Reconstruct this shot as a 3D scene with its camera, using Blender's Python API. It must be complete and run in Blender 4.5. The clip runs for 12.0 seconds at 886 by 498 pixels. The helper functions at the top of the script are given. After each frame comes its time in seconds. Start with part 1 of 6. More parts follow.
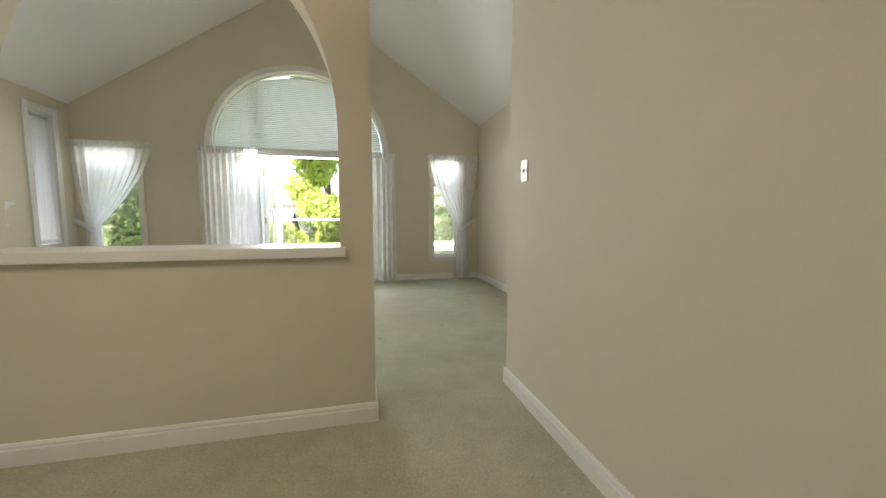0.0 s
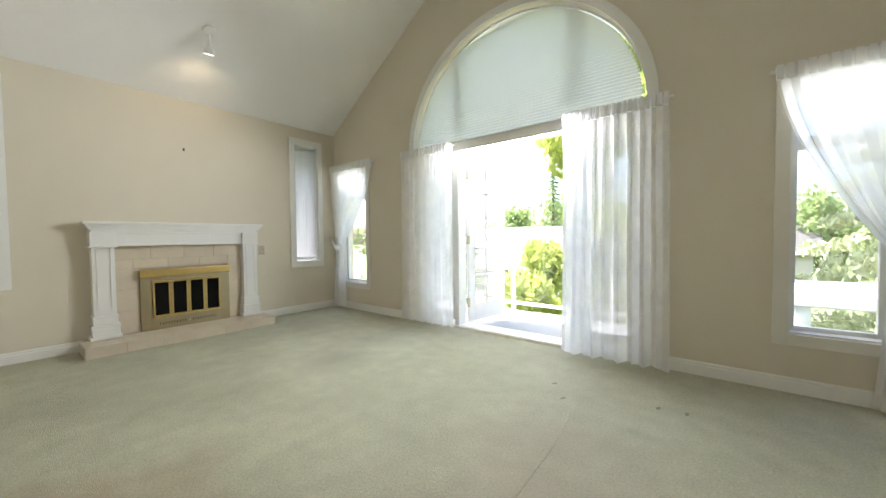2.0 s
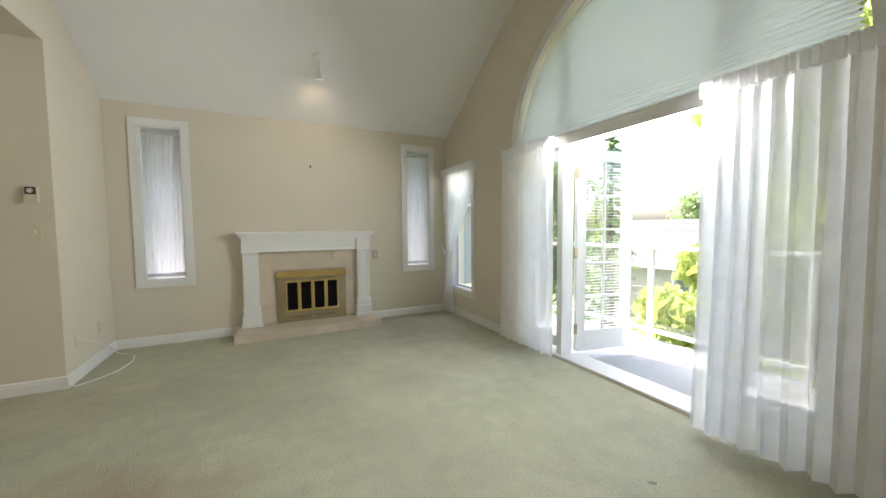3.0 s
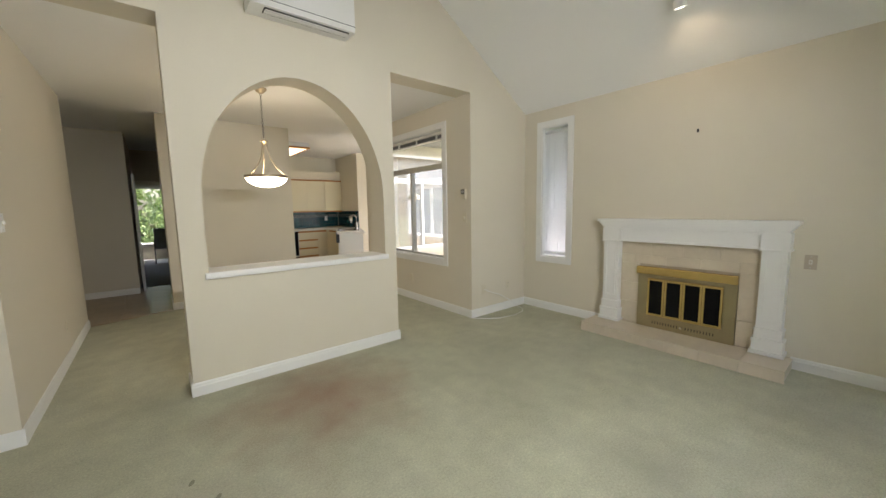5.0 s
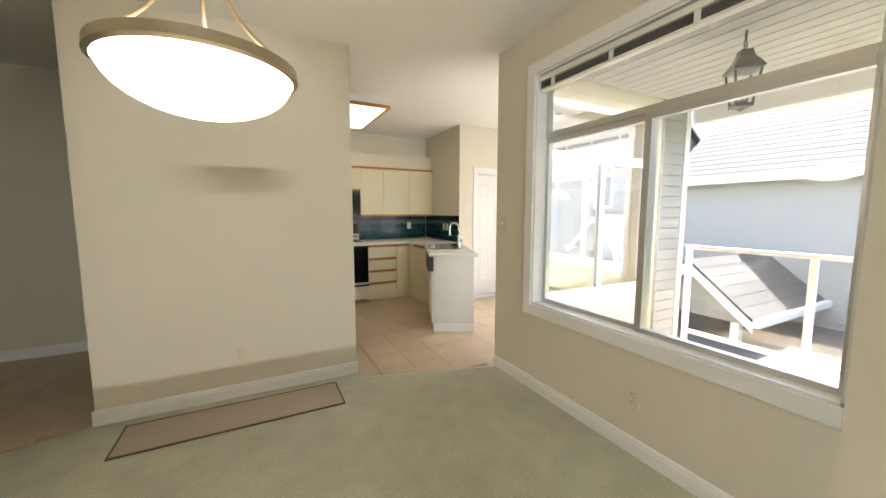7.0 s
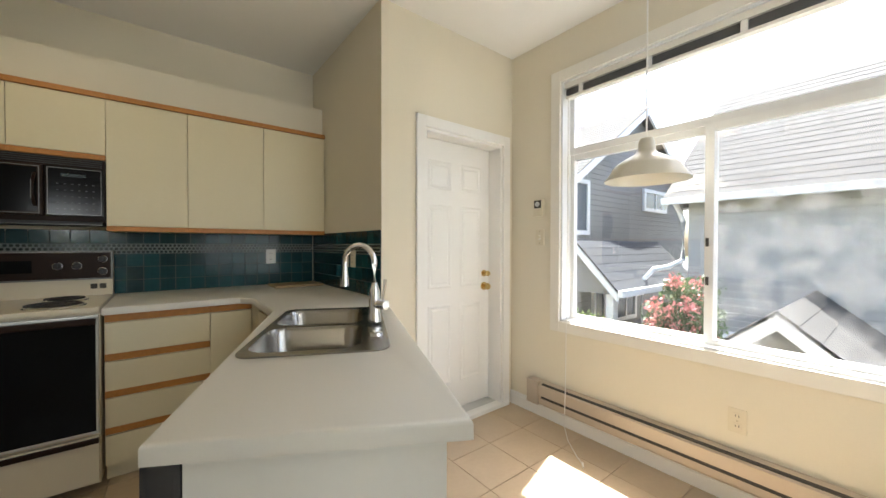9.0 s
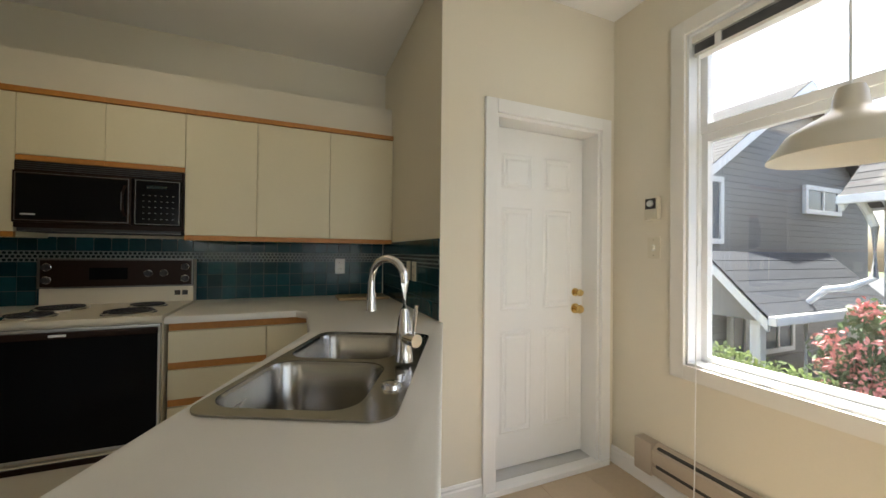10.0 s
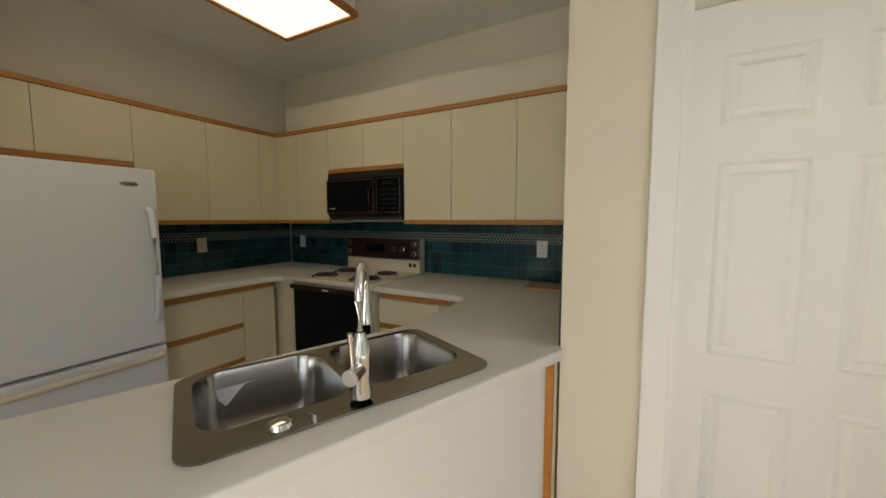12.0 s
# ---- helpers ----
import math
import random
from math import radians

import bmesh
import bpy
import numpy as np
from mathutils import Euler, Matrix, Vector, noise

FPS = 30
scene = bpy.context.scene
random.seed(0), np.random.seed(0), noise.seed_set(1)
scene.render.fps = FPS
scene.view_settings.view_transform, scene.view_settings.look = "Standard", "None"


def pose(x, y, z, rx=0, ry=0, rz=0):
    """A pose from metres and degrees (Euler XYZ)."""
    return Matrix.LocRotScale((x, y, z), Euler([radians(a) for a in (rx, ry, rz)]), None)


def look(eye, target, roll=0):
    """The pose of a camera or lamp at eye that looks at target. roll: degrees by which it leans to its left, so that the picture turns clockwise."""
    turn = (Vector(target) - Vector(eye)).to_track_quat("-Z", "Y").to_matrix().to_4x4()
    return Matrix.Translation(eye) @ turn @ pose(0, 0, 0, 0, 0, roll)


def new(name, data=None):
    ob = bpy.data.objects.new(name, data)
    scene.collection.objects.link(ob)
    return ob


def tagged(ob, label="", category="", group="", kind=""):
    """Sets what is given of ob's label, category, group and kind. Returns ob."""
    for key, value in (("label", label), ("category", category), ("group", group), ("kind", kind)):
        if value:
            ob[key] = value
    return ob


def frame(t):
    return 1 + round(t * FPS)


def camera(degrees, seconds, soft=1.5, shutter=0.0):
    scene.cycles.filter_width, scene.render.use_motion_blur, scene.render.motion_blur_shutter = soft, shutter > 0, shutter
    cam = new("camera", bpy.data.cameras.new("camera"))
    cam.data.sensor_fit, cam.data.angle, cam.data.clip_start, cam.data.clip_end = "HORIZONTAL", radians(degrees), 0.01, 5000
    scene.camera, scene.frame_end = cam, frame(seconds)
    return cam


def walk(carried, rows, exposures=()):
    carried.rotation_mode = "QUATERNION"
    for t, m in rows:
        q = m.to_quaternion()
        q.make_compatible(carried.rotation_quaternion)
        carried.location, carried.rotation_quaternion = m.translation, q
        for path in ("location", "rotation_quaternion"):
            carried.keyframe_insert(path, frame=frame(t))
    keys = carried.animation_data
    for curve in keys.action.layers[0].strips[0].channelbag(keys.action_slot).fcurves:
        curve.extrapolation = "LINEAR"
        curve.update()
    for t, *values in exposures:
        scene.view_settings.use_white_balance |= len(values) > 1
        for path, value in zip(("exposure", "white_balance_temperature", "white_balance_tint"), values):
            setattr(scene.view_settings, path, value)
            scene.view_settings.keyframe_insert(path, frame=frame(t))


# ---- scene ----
cam = camera(102.3, 12.0)
PATH = [
    (0, (1.481, 1.295, 1.062), (1.938, 3.234, 0.885), 0.1),
    (0.2, (1.787, 1.925, 0.979), (1.903, 3.916, 0.826), -0.2),
    (0.5, (1.955, 2.795, 0.916), (1.679, 4.774, 0.816), 0.0),
    (1, (2.113, 3.264, 1.0), (1.449, 5.148, 0.888), -0.2),
    (1.5, (2.276, 3.68, 0.946), (1.308, 5.429, 0.888), -0.5),
    (2, (2.426, 4.061, 1.04), (1.166, 5.613, 0.971), -0.6),
    (2.5, (2.519, 4.416, 1.151), (1.002, 5.716, 1.058), -0.6),
    (4.3, (2.344, 6.011, 1.384), (0.51, 5.235, 1.202), -0.9),
    (4.5, (2.224, 6.184, 1.368), (0.513, 5.167, 1.18), -1.1),
    (5, (1.678, 6.499, 1.365), (0.431, 4.954, 1.135), -1.0),
    (5.5, (0.89, 6.077, 1.423), (0.317, 4.176, 1.178), -0.7),
    (6, (0.752, 5.191, 1.469), (0.271, 3.262, 1.253), -0.2),
    (6.5, (0.751, 4.326, 1.462), (0.124, 2.441, 1.228), -0.3),
    (6.7, (0.731, 3.948, 1.434), (-0.002, 2.102, 1.204), -0.2),
    (8.3, (-0.901, 0.684, 1.212), (-2.307, -0.736, 1.14), 0.1),
    (8.5, (-0.985, 0.611, 1.233), (-2.346, -0.853, 1.164), 0.1),
    (9, (-1.177, 0.393, 1.234), (-2.403, -1.186, 1.211), 0.1),
    (9.5, (-1.347, 0.212, 1.229), (-2.384, -1.499, 1.251), 0.2),
    (10, (-1.531, 0.133, 1.251), (-2.289, -1.717, 1.272), 0.6),
    (10.5, (-1.717, 0.078, 1.272), (-2.144, -1.876, 1.27), 0.8),
    (11, (-1.933, 0.021, 1.308), (-1.96, -1.978, 1.252), 0.9),
    (11.5, (-2.168, -0.07, 1.333), (-1.739, -2.02, 1.22), 0.6),
    (12, (-2.385, -0.262, 1.349), (-1.445, -2.02, 1.179), -0.1),
]
walk(cam, [(t, look(eye, target, roll)) for t, eye, target, roll in PATH], [
    (0, 2.65, 6400, 10), (0.6, 2.97, 6350, 10), (1.5, 2.92, 6250, 10), (2.5, 2.68, 6250, 10), (4.5, 2.3, 6550, 12), (5.5, 2.84, 6350, 10),
    (6.1, 2.95, 6350, 10), (6.7, 3.0, 6350, 10), (8.3, 2.7, 6250, 7), (9.5, 2.27, 6250, 7), (10.5, 1.95, 6450, 7), (12, 2.1, 6500, 7)])

# ---- plan, metres ----
XW, XE, YN, YS = -2.30, 3.52, 7.27, 3.37      # living room
YSB = 3.12                                    # dining side of the arched wall
EAVE, RIDGE, XR = 2.575, 4.50, 0.645
CEIL = 2.68
XD = -1.29                                    # dining room's window wall
YNK, XNK = 0.84, -3.32                        # breakfast nook
YDW, XRT = -1.49, -2.18                       # wall of the back door, return wall
YK, XK = -2.72, 0.68                          # kitchen's two cabinet walls
XH = 2.39                                     # hall wall
BX0, BX1, BY0, BY1 = -0.14, 1.55, -0.44, 0.30 # closet block

# ---- world, sun, large lights ----
SUN_DIR = Vector((0.49, 0.14, -1.0)).normalized()
world = bpy.data.worlds.new("world")
scene.world = world
world.use_nodes = True
wn = world.node_tree.nodes
sky = wn.new("ShaderNodeTexSky")
sky.sky_type = "NISHITA"
sky.sun_disc = False
sky.sun_elevation = math.asin(-SUN_DIR.z)
sky.sun_rotation = math.atan2(-SUN_DIR.x, -SUN_DIR.y)
sky.dust_density = 4.5
world.node_tree.links.new(sky.outputs["Color"], wn["Background"].inputs["Color"])
wn["Background"].inputs["Strength"].default_value = 0.15
sun_data = bpy.data.lights.new("sun", "SUN")
sun_data.energy, sun_data.angle, sun_data.color = 4.6, radians(0.6), (1.0, 0.95, 0.87)
sun = new("sun", sun_data)
sun.rotation_euler = SUN_DIR.to_track_quat("-Z", "Y").to_euler()


def area(name, at, aim, w, h, power, color=(0.97, 0.98, 0.99)):
    """Daylight standing in a window's opening."""
    d = bpy.data.lights.new(name, "AREA")
    d.shape, d.size, d.size_y, d.energy, d.color = "RECTANGLE", w, h, power, color
    ob = new(name, d)
    ob.matrix_world = look(at, aim)
    return ob


area("window_light", (0.65, 7.38, 1.955), (0.65, 5.0, 2.45), 1.22, 0.05, 14)
area("window_light", (-2.3, YNK + 0.30, 1.45), (-2.3, -2, 1.3), 1.4, 1.6, 3.2)
area("window_light", (2.93, YN + 0.15, 1.955), (2.93, 5.0, 1.3), 0.38, 0.04, 0.3)
area("window_light", (-1.84, YN + 0.15, 1.955), (-1.84, 5.0, 1.3), 0.5, 0.04, 0.25)


def lamp(name, at, power, radius, color=(1.0, 0.8, 0.56), aim=None, cone=90):
    d = bpy.data.lights.new(name, "SPOT" if aim else "POINT")
    d.energy, d.shadow_soft_size, d.color = power, radius, color
    if aim:
        d.spot_size, d.spot_blend = radians(cone), 0.8
    ob = new(name, d)
    ob.matrix_world = look(at, aim) if aim else Matrix.Translation(at)
    return ob


lamp("bulb", (0.66, 2.14, 1.69), 0.05, 0.05, (1.0, 0.84, 0.63))
lamp("bulb", (-1.60, 5.39, 2.79), 0.65, 0.03, (1.0, 0.72, 0.42), aim=(-2.3, 5.39, 2.3), cone=120)

# ---- materials ----


def material(name, color, rough=0.6, metal=0.0, grain=0.0, scale=40.0, stain=0.0, stain_scale=1.5, bump=0.0,
             bump_scale=None, spec=0.5, vary=0.0, coat=0.0):
    m = bpy.data.materials.new(name)
    m.use_nodes = True
    nt = m.node_tree
    n, l = nt.nodes, nt.links
    b = n["Principled BSDF"]
    b.inputs["Roughness"].default_value, b.inputs["Metallic"].default_value = rough, metal
    b.inputs["Specular IOR Level"].default_value = spec
    b.inputs["Coat Weight"].default_value = coat
    b.inputs["Base Color"].default_value = (*color, 1)
    coord = n.new("ShaderNodeTexCoord")
    last = None

    def shade(fac, amount, before):
        mix = n.new("ShaderNodeMix")
        mix.data_type = "RGBA"
        l.new(fac, mix.inputs["Factor"])
        for key, k in (("A", 1 - amount), ("B", 1 + amount)):
            sc = n.new("ShaderNodeMix")
            sc.data_type, sc.blend_type = "RGBA", "MULTIPLY"
            sc.inputs["Factor"].default_value = 1
            if before:
                l.new(before, sc.inputs["A"])
            else:
                sc.inputs["A"].default_value = (*color, 1)
            sc.inputs["B"].default_value = (k, k, k, 1)
            l.new(sc.outputs["Result"], mix.inputs[key])
        return mix.outputs["Result"]

    def tex(s, detail):
        t = n.new("ShaderNodeTexNoise")
        t.inputs["Scale"].default_value, t.inputs["Detail"].default_value = s, detail
        l.new(coord.outputs["Object"], t.inputs["Vector"])
        return t.outputs["Fac"]

    if grain:
        last = shade(tex(scale, 3), grain, last)
    if stain:
        last = shade(tex(stain_scale, 4), stain, last)
    if vary:
        info = n.new("ShaderNodeObjectInfo")
        last = shade(info.outputs["Random"], vary, last)
    if last:
        l.new(last, b.inputs["Base Color"])
    if bump:
        bp = n.new("ShaderNodeBump")
        bp.inputs["Strength"].default_value, bp.inputs["Distance"].default_value = bump, 0.01
        l.new(tex(bump_scale or scale, 3), bp.inputs["Height"])
        l.new(bp.outputs["Normal"], b.inputs["Normal"])
    return m


def glow(name, color, strength):
    m = bpy.data.materials.new(name)
    m.use_nodes = True
    b = m.node_tree.nodes["Principled BSDF"]
    b.inputs["Base Color"].default_value = (*color, 1)
    b.inputs["Emission Color"].default_value = (*color, 1)
    b.inputs["Emission Strength"].default_value = strength
    return m


def fabric(name, color, clear, through_part):
    """Thin cloth: part of the light goes straight through, part is scattered through."""
    m = bpy.data.materials.new(name)
    m.use_nodes = True
    nt = m.node_tree
    n, l = nt.nodes, nt.links
    n.remove(n["Principled BSDF"])
    d, t, c = n.new("ShaderNodeBsdfDiffuse"), n.new("ShaderNodeBsdfTranslucent"), n.new("ShaderNodeBsdfTransparent")
    d.inputs["Color"].default_value = t.inputs["Color"].default_value = (*color, 1)
    a, b = n.new("ShaderNodeMixShader"), n.new("ShaderNodeMixShader")
    a.inputs[0].default_value, b.inputs[0].default_value = through_part, clear
    if clear:
        wv = n.new("ShaderNodeTexNoise")
        wv.inputs["Scale"].default_value = 9.0
        co = n.new("ShaderNodeTexCoord")
        l.new(co.outputs["Object"], wv.inputs["Vector"])
        mr = n.new("ShaderNodeMapRange")
        mr.inputs["From Min"].default_value, mr.inputs["From Max"].default_value = 0.3, 0.7
        mr.inputs["To Min"].default_value, mr.inputs["To Max"].default_value = clear * 0.75, clear * 1.25
        l.new(wv.outputs["Fac"], mr.inputs["Value"])
        l.new(mr.outputs["Result"], b.inputs[0])
    l.new(d.outputs[0], a.inputs[1]), l.new(t.outputs[0], a.inputs[2])
    l.new(a.outputs[0], b.inputs[1]), l.new(c.outputs[0], b.inputs[2])
    l.new(b.outputs[0], n["Material Output"].inputs["Surface"])
    return m


def glass_material(name, tint=(1, 1, 1), rough=0.0):
    """Clear pane: passes light straight on, shines a little more at a slant."""
    m = bpy.data.materials.new(name)
    m.use_nodes = True
    nt = m.node_tree
    n, l = nt.nodes, nt.links
    n.remove(n["Principled BSDF"])
    t, g, mix, lw, pw, mr = (n.new(k) for k in ("ShaderNodeBsdfTransparent", "ShaderNodeBsdfGlossy", "ShaderNodeMixShader", "ShaderNodeLayerWeight", "ShaderNodeMath", "ShaderNodeMapRange"))
    t.inputs["Color"].default_value = (*tint, 1)
    g.inputs["Roughness"].default_value = rough
    pw.operation = "POWER"
    pw.inputs[1].default_value = 4.0
    mr.inputs["To Min"].default_value, mr.inputs["To Max"].default_value = 0.08, 0.5
    l.new(lw.outputs["Facing"], pw.inputs[0]), l.new(pw.outputs[0], mr.inputs["Value"])
    l.new(mr.outputs["Result"], mix.inputs[0]), l.new(t.outputs[0], mix.inputs[1]), l.new(g.outputs[0], mix.inputs[2])
    l.new(mix.outputs[0], n["Material Output"].inputs["Surface"])
    return m


PAINT = material("wall_paint", (0.695, 0.637, 0.52), 0.75, grain=0.02, scale=120, stain=0.03, stain_scale=1.2, bump=0.03, bump_scale=180)
KPAINT = material("kitchen_paint", (0.73, 0.675, 0.55), 0.7, grain=0.02, scale=120, stain=0.03, stain_scale=1.2, bump=0.06, bump_scale=180)
CEILM = material("ceiling_paint", (0.86, 0.85, 0.82), 0.85, grain=0.02, scale=150, stain=0.02, bump=0.12, bump_scale=220)
TRIM = material("trim_paint", (0.82, 0.81, 0.78), 0.4, grain=0.015, scale=30, stain=0.02, bump=0.02, bump_scale=60)
CASE = material("casing_paint", (0.78, 0.755, 0.69), 0.45, grain=0.015, scale=30, stain=0.02, bump=0.02, bump_scale=60)
VINYL = material("white_vinyl", (0.80, 0.80, 0.79), 0.35, grain=0.01, scale=50)
METAL = material("brushed_aluminium", (0.62, 0.62, 0.60), 0.35, 0.9, grain=0.05, scale=90)
GLASS = glass_material("window_glass")
SHEER = fabric("sheer_curtain_cloth", (0.96, 0.955, 0.95), 0.14, 0.66)
SCREEN = fabric("insect_screen_mesh", (0.30, 0.30, 0.30), 0.93, 0.5)
SHIRR = fabric("gathered_curtain_cloth", (0.90, 0.90, 0.91), 0.0, 0.72)
PLEAT = fabric("pleated_shade_cloth", (0.82, 0.82, 0.76), 0.0, 0.45)
OAK = material("oak_trim", (0.45, 0.185, 0.034), 0.45, grain=0.25, scale=55, stain=0.12, stain_scale=6)
CREAM = material("cream_laminate", (0.72, 0.645, 0.45), 0.42, grain=0.02, scale=60, stain=0.025)
TOPM = material("worktop_laminate", (0.66, 0.635, 0.575), 0.38, grain=0.03, scale=300, stain=0.03, stain_scale=3)
LAMIN = material("white_laminate", (0.68, 0.67, 0.62), 0.45, grain=0.02, scale=60, stain=0.025)
WHITE = material("white_enamel", (0.76, 0.77, 0.78), 0.3, grain=0.01, scale=100, bump=0.04, bump_scale=260)
ENAMEL = material("cream_enamel", (0.60, 0.56, 0.46), 0.35, grain=0.01, scale=60)
ALMOND = material("almond_enamel", (0.68, 0.61, 0.47), 0.3, grain=0.015, scale=60, stain=0.02)
BLACK = material("black_glass", (0.006, 0.006, 0.0065), 0.14, grain=0.05, scale=30, spec=0.09)
BROWN = material("dark_brown_plastic", (0.022, 0.010, 0.006), 0.4, spec=0.14, grain=0.1, scale=40)
DARK = material("dark_plastic", (0.03, 0.03, 0.032), 0.5, grain=0.1, scale=60)
STEEL = material("brushed_steel", (0.34, 0.325, 0.30), 0.22, 1.0, grain=0.06, scale=140, stain=0.06, stain_scale=7)
CHROME = material("chrome", (0.78, 0.78, 0.79), 0.08, 1.0, stain=0.03)
BRASS = material("polished_brass", (0.70, 0.52, 0.22), 0.25, 1.0, grain=0.04, scale=60, stain=0.08, stain_scale=9)
OLDBRASS = material("satin_brass", (0.42, 0.36, 0.23), 0.38, 1.0, grain=0.08, scale=120, stain=0.1, stain_scale=7)
NICKEL = material("brushed_bronze", (0.50, 0.42, 0.30), 0.32, 1.0, grain=0.06, scale=120, stain=0.06, stain_scale=8)
MARBLE = material("beige_marble_tile", (0.64, 0.555, 0.43), 0.32, grain=0.06, scale=24, stain=0.10, stain_scale=5, vary=0.04)
GROUT = material("grout", (0.48, 0.40, 0.29), 0.9, grain=0.1, scale=120)
FLOORT = material("beige_floor_tile", (0.50, 0.39, 0.265), 0.35, grain=0.06, scale=45, stain=0.12, stain_scale=5, vary=0.05)
TEAL = material("teal_glazed_tile", (0.010, 0.052, 0.062), 0.13, spec=0.3, grain=0.12, scale=30, stain=0.2, stain_scale=8, vary=0.35, bump=0.1, bump_scale=14)
TEALG = material("grey_tile_grout", (0.085, 0.10, 0.095), 0.85, grain=0.12, scale=140)
MOSG = material("pale_mosaic_grout", (0.19, 0.22, 0.205), 0.6, grain=0.1, scale=120)
MOSAIC = material("mosaic_glaze", (0.008, 0.020, 0.021), 0.15, grain=0.2, scale=40, stain=0.5, stain_scale=70)
PLATE = material("ivory_plastic", (0.68, 0.62, 0.48), 0.4, grain=0.02, scale=60)
PLATEW = material("white_plastic", (0.80, 0.79, 0.76), 0.35, grain=0.02, scale=60)
SLOT = material("dark_slot", (0.05, 0.045, 0.04), 0.7, grain=0.05)
HEATM = material("beige_heater_enamel", (0.50, 0.42, 0.33), 0.38, 0.2, grain=0.03, scale=60, stain=0.04)
BOWL = glow("alabaster_glass", (1.0, 0.86, 0.66), 1.9)
SPOTLENS = glow("lit_spot_lens", (1.0, 0.93, 0.82), 0.8)
DIFFUSER = glow("lit_acrylic", (1.0, 0.82, 0.57), 0.38)
SIDING = material("grey_siding_paint", (0.25, 0.245, 0.235), 0.7, grain=0.06, scale=30, stain=0.08)
SIDINGL = material("pale_siding_paint", (0.40, 0.40, 0.385), 0.7, grain=0.04, scale=30, stain=0.05)
SHINGLE = material("grey_shingle", (0.065, 0.064, 0.063), 0.9, grain=0.25, scale=40, stain=0.1, vary=0.2)
SLATE = material("blue_grey_shingle", (0.028, 0.033, 0.042), 0.9, grain=0.25, scale=40, stain=0.1, vary=0.2)
STUCCO = material("cream_stucco", (0.40, 0.37, 0.31), 0.85, grain=0.06, scale=60, stain=0.06)
FENCEM = material("weathered_cedar", (0.24, 0.215, 0.185), 0.85, grain=0.2, scale=30, stain=0.15, vary=0.15)
DECKM = material("grey_deck_membrane", (0.30, 0.31, 0.33), 0.7, grain=0.06, scale=80, stain=0.1)
GRASSM = material("lawn_and_earth", (0.10, 0.13, 0.05), 0.95, grain=0.3, scale=12, stain=0.3, stain_scale=0.5)
ASPHALT = material("asphalt", (0.08, 0.08, 0.08), 0.9, grain=0.2, scale=60)
CONCR = material("pale_roof_membrane", (0.62, 0.62, 0.60), 0.8, grain=0.06, scale=40, stain=0.06)
BARK = material("bark", (0.12, 0.085, 0.06), 0.95, grain=0.3, scale=20, bump=0.5)


def leaf_material(name, color, share):
    """Leaves: rough and waxy outside, part of the sunlight glows through them."""
    m = material(name, color, 0.55, grain=0.3, scale=3, stain=0.3, stain_scale=0.9)
    n, l = m.node_tree.nodes, m.node_tree.links
    b, out = n["Principled BSDF"], n["Material Output"]
    t, mix = n.new("ShaderNodeBsdfTranslucent"), n.new("ShaderNodeMixShader")
    l.new(b.inputs["Base Color"].links[0].from_socket, t.inputs["Color"])
    mix.inputs[0].default_value = share
    l.new(b.outputs[0], mix.inputs[1]), l.new(t.outputs[0], mix.inputs[2]), l.new(mix.outputs[0], out.inputs["Surface"])
    return m


LEAFY = leaf_material("young_green_leaf", (0.43, 0.50, 0.13), 0.5)
LEAFP = leaf_material("pale_cedar_leaf", (0.42, 0.46, 0.27), 0.45)
LEAFD = leaf_material("dark_green_leaf", (0.11, 0.16, 0.075), 0.35)
LEAFM = leaf_material("mid_green_leaf", (0.22, 0.29, 0.11), 0.45)
BLOOM = material("pink_blossom", (0.66, 0.27, 0.26), 0.7, grain=0.3, scale=8)
TOWEL = material("waffle_cotton", (0.72, 0.70, 0.64), 0.95, grain=0.1, scale=90, bump=0.6, bump_scale=120)
BOARDM = material("bamboo_board", (0.36, 0.26, 0.13), 0.5, grain=0.15, scale=60)
MATM = material("tan_floor_mat", (0.42, 0.34, 0.26), 0.95, grain=0.15, scale=200, stain=0.06)
MATE = material("dark_mat_edge", (0.16, 0.12, 0.08), 0.9, grain=0.1, scale=100)
BEDC = material("grey_carpet", (0.34, 0.34, 0.33), 0.95, grain=0.2, scale=200)
TRIMM = material("dulled_steel_trim", (0.17, 0.165, 0.155), 0.38, 1.0, grain=0.06, scale=120)
# darker than the carpet: carries the shade inside the dents
DENTM = material("pressed_pile_shade", (0.29, 0.28, 0.205), 0.97, grain=0.2, scale=260, bump=0.5)
KEYM = material("grey_print", (0.11, 0.11, 0.11), 0.5, grain=0.1)
SLATM = material("dark_aluminium", (0.22, 0.22, 0.225), 0.45, 0.5, grain=0.05)
LANTERN = material("weathered_grey_metal", (0.20, 0.205, 0.21), 0.5, 0.3, grain=0.08, scale=60)
SLING = material("grey_sling_mesh", (0.30, 0.31, 0.34), 0.8, grain=0.08, scale=200)


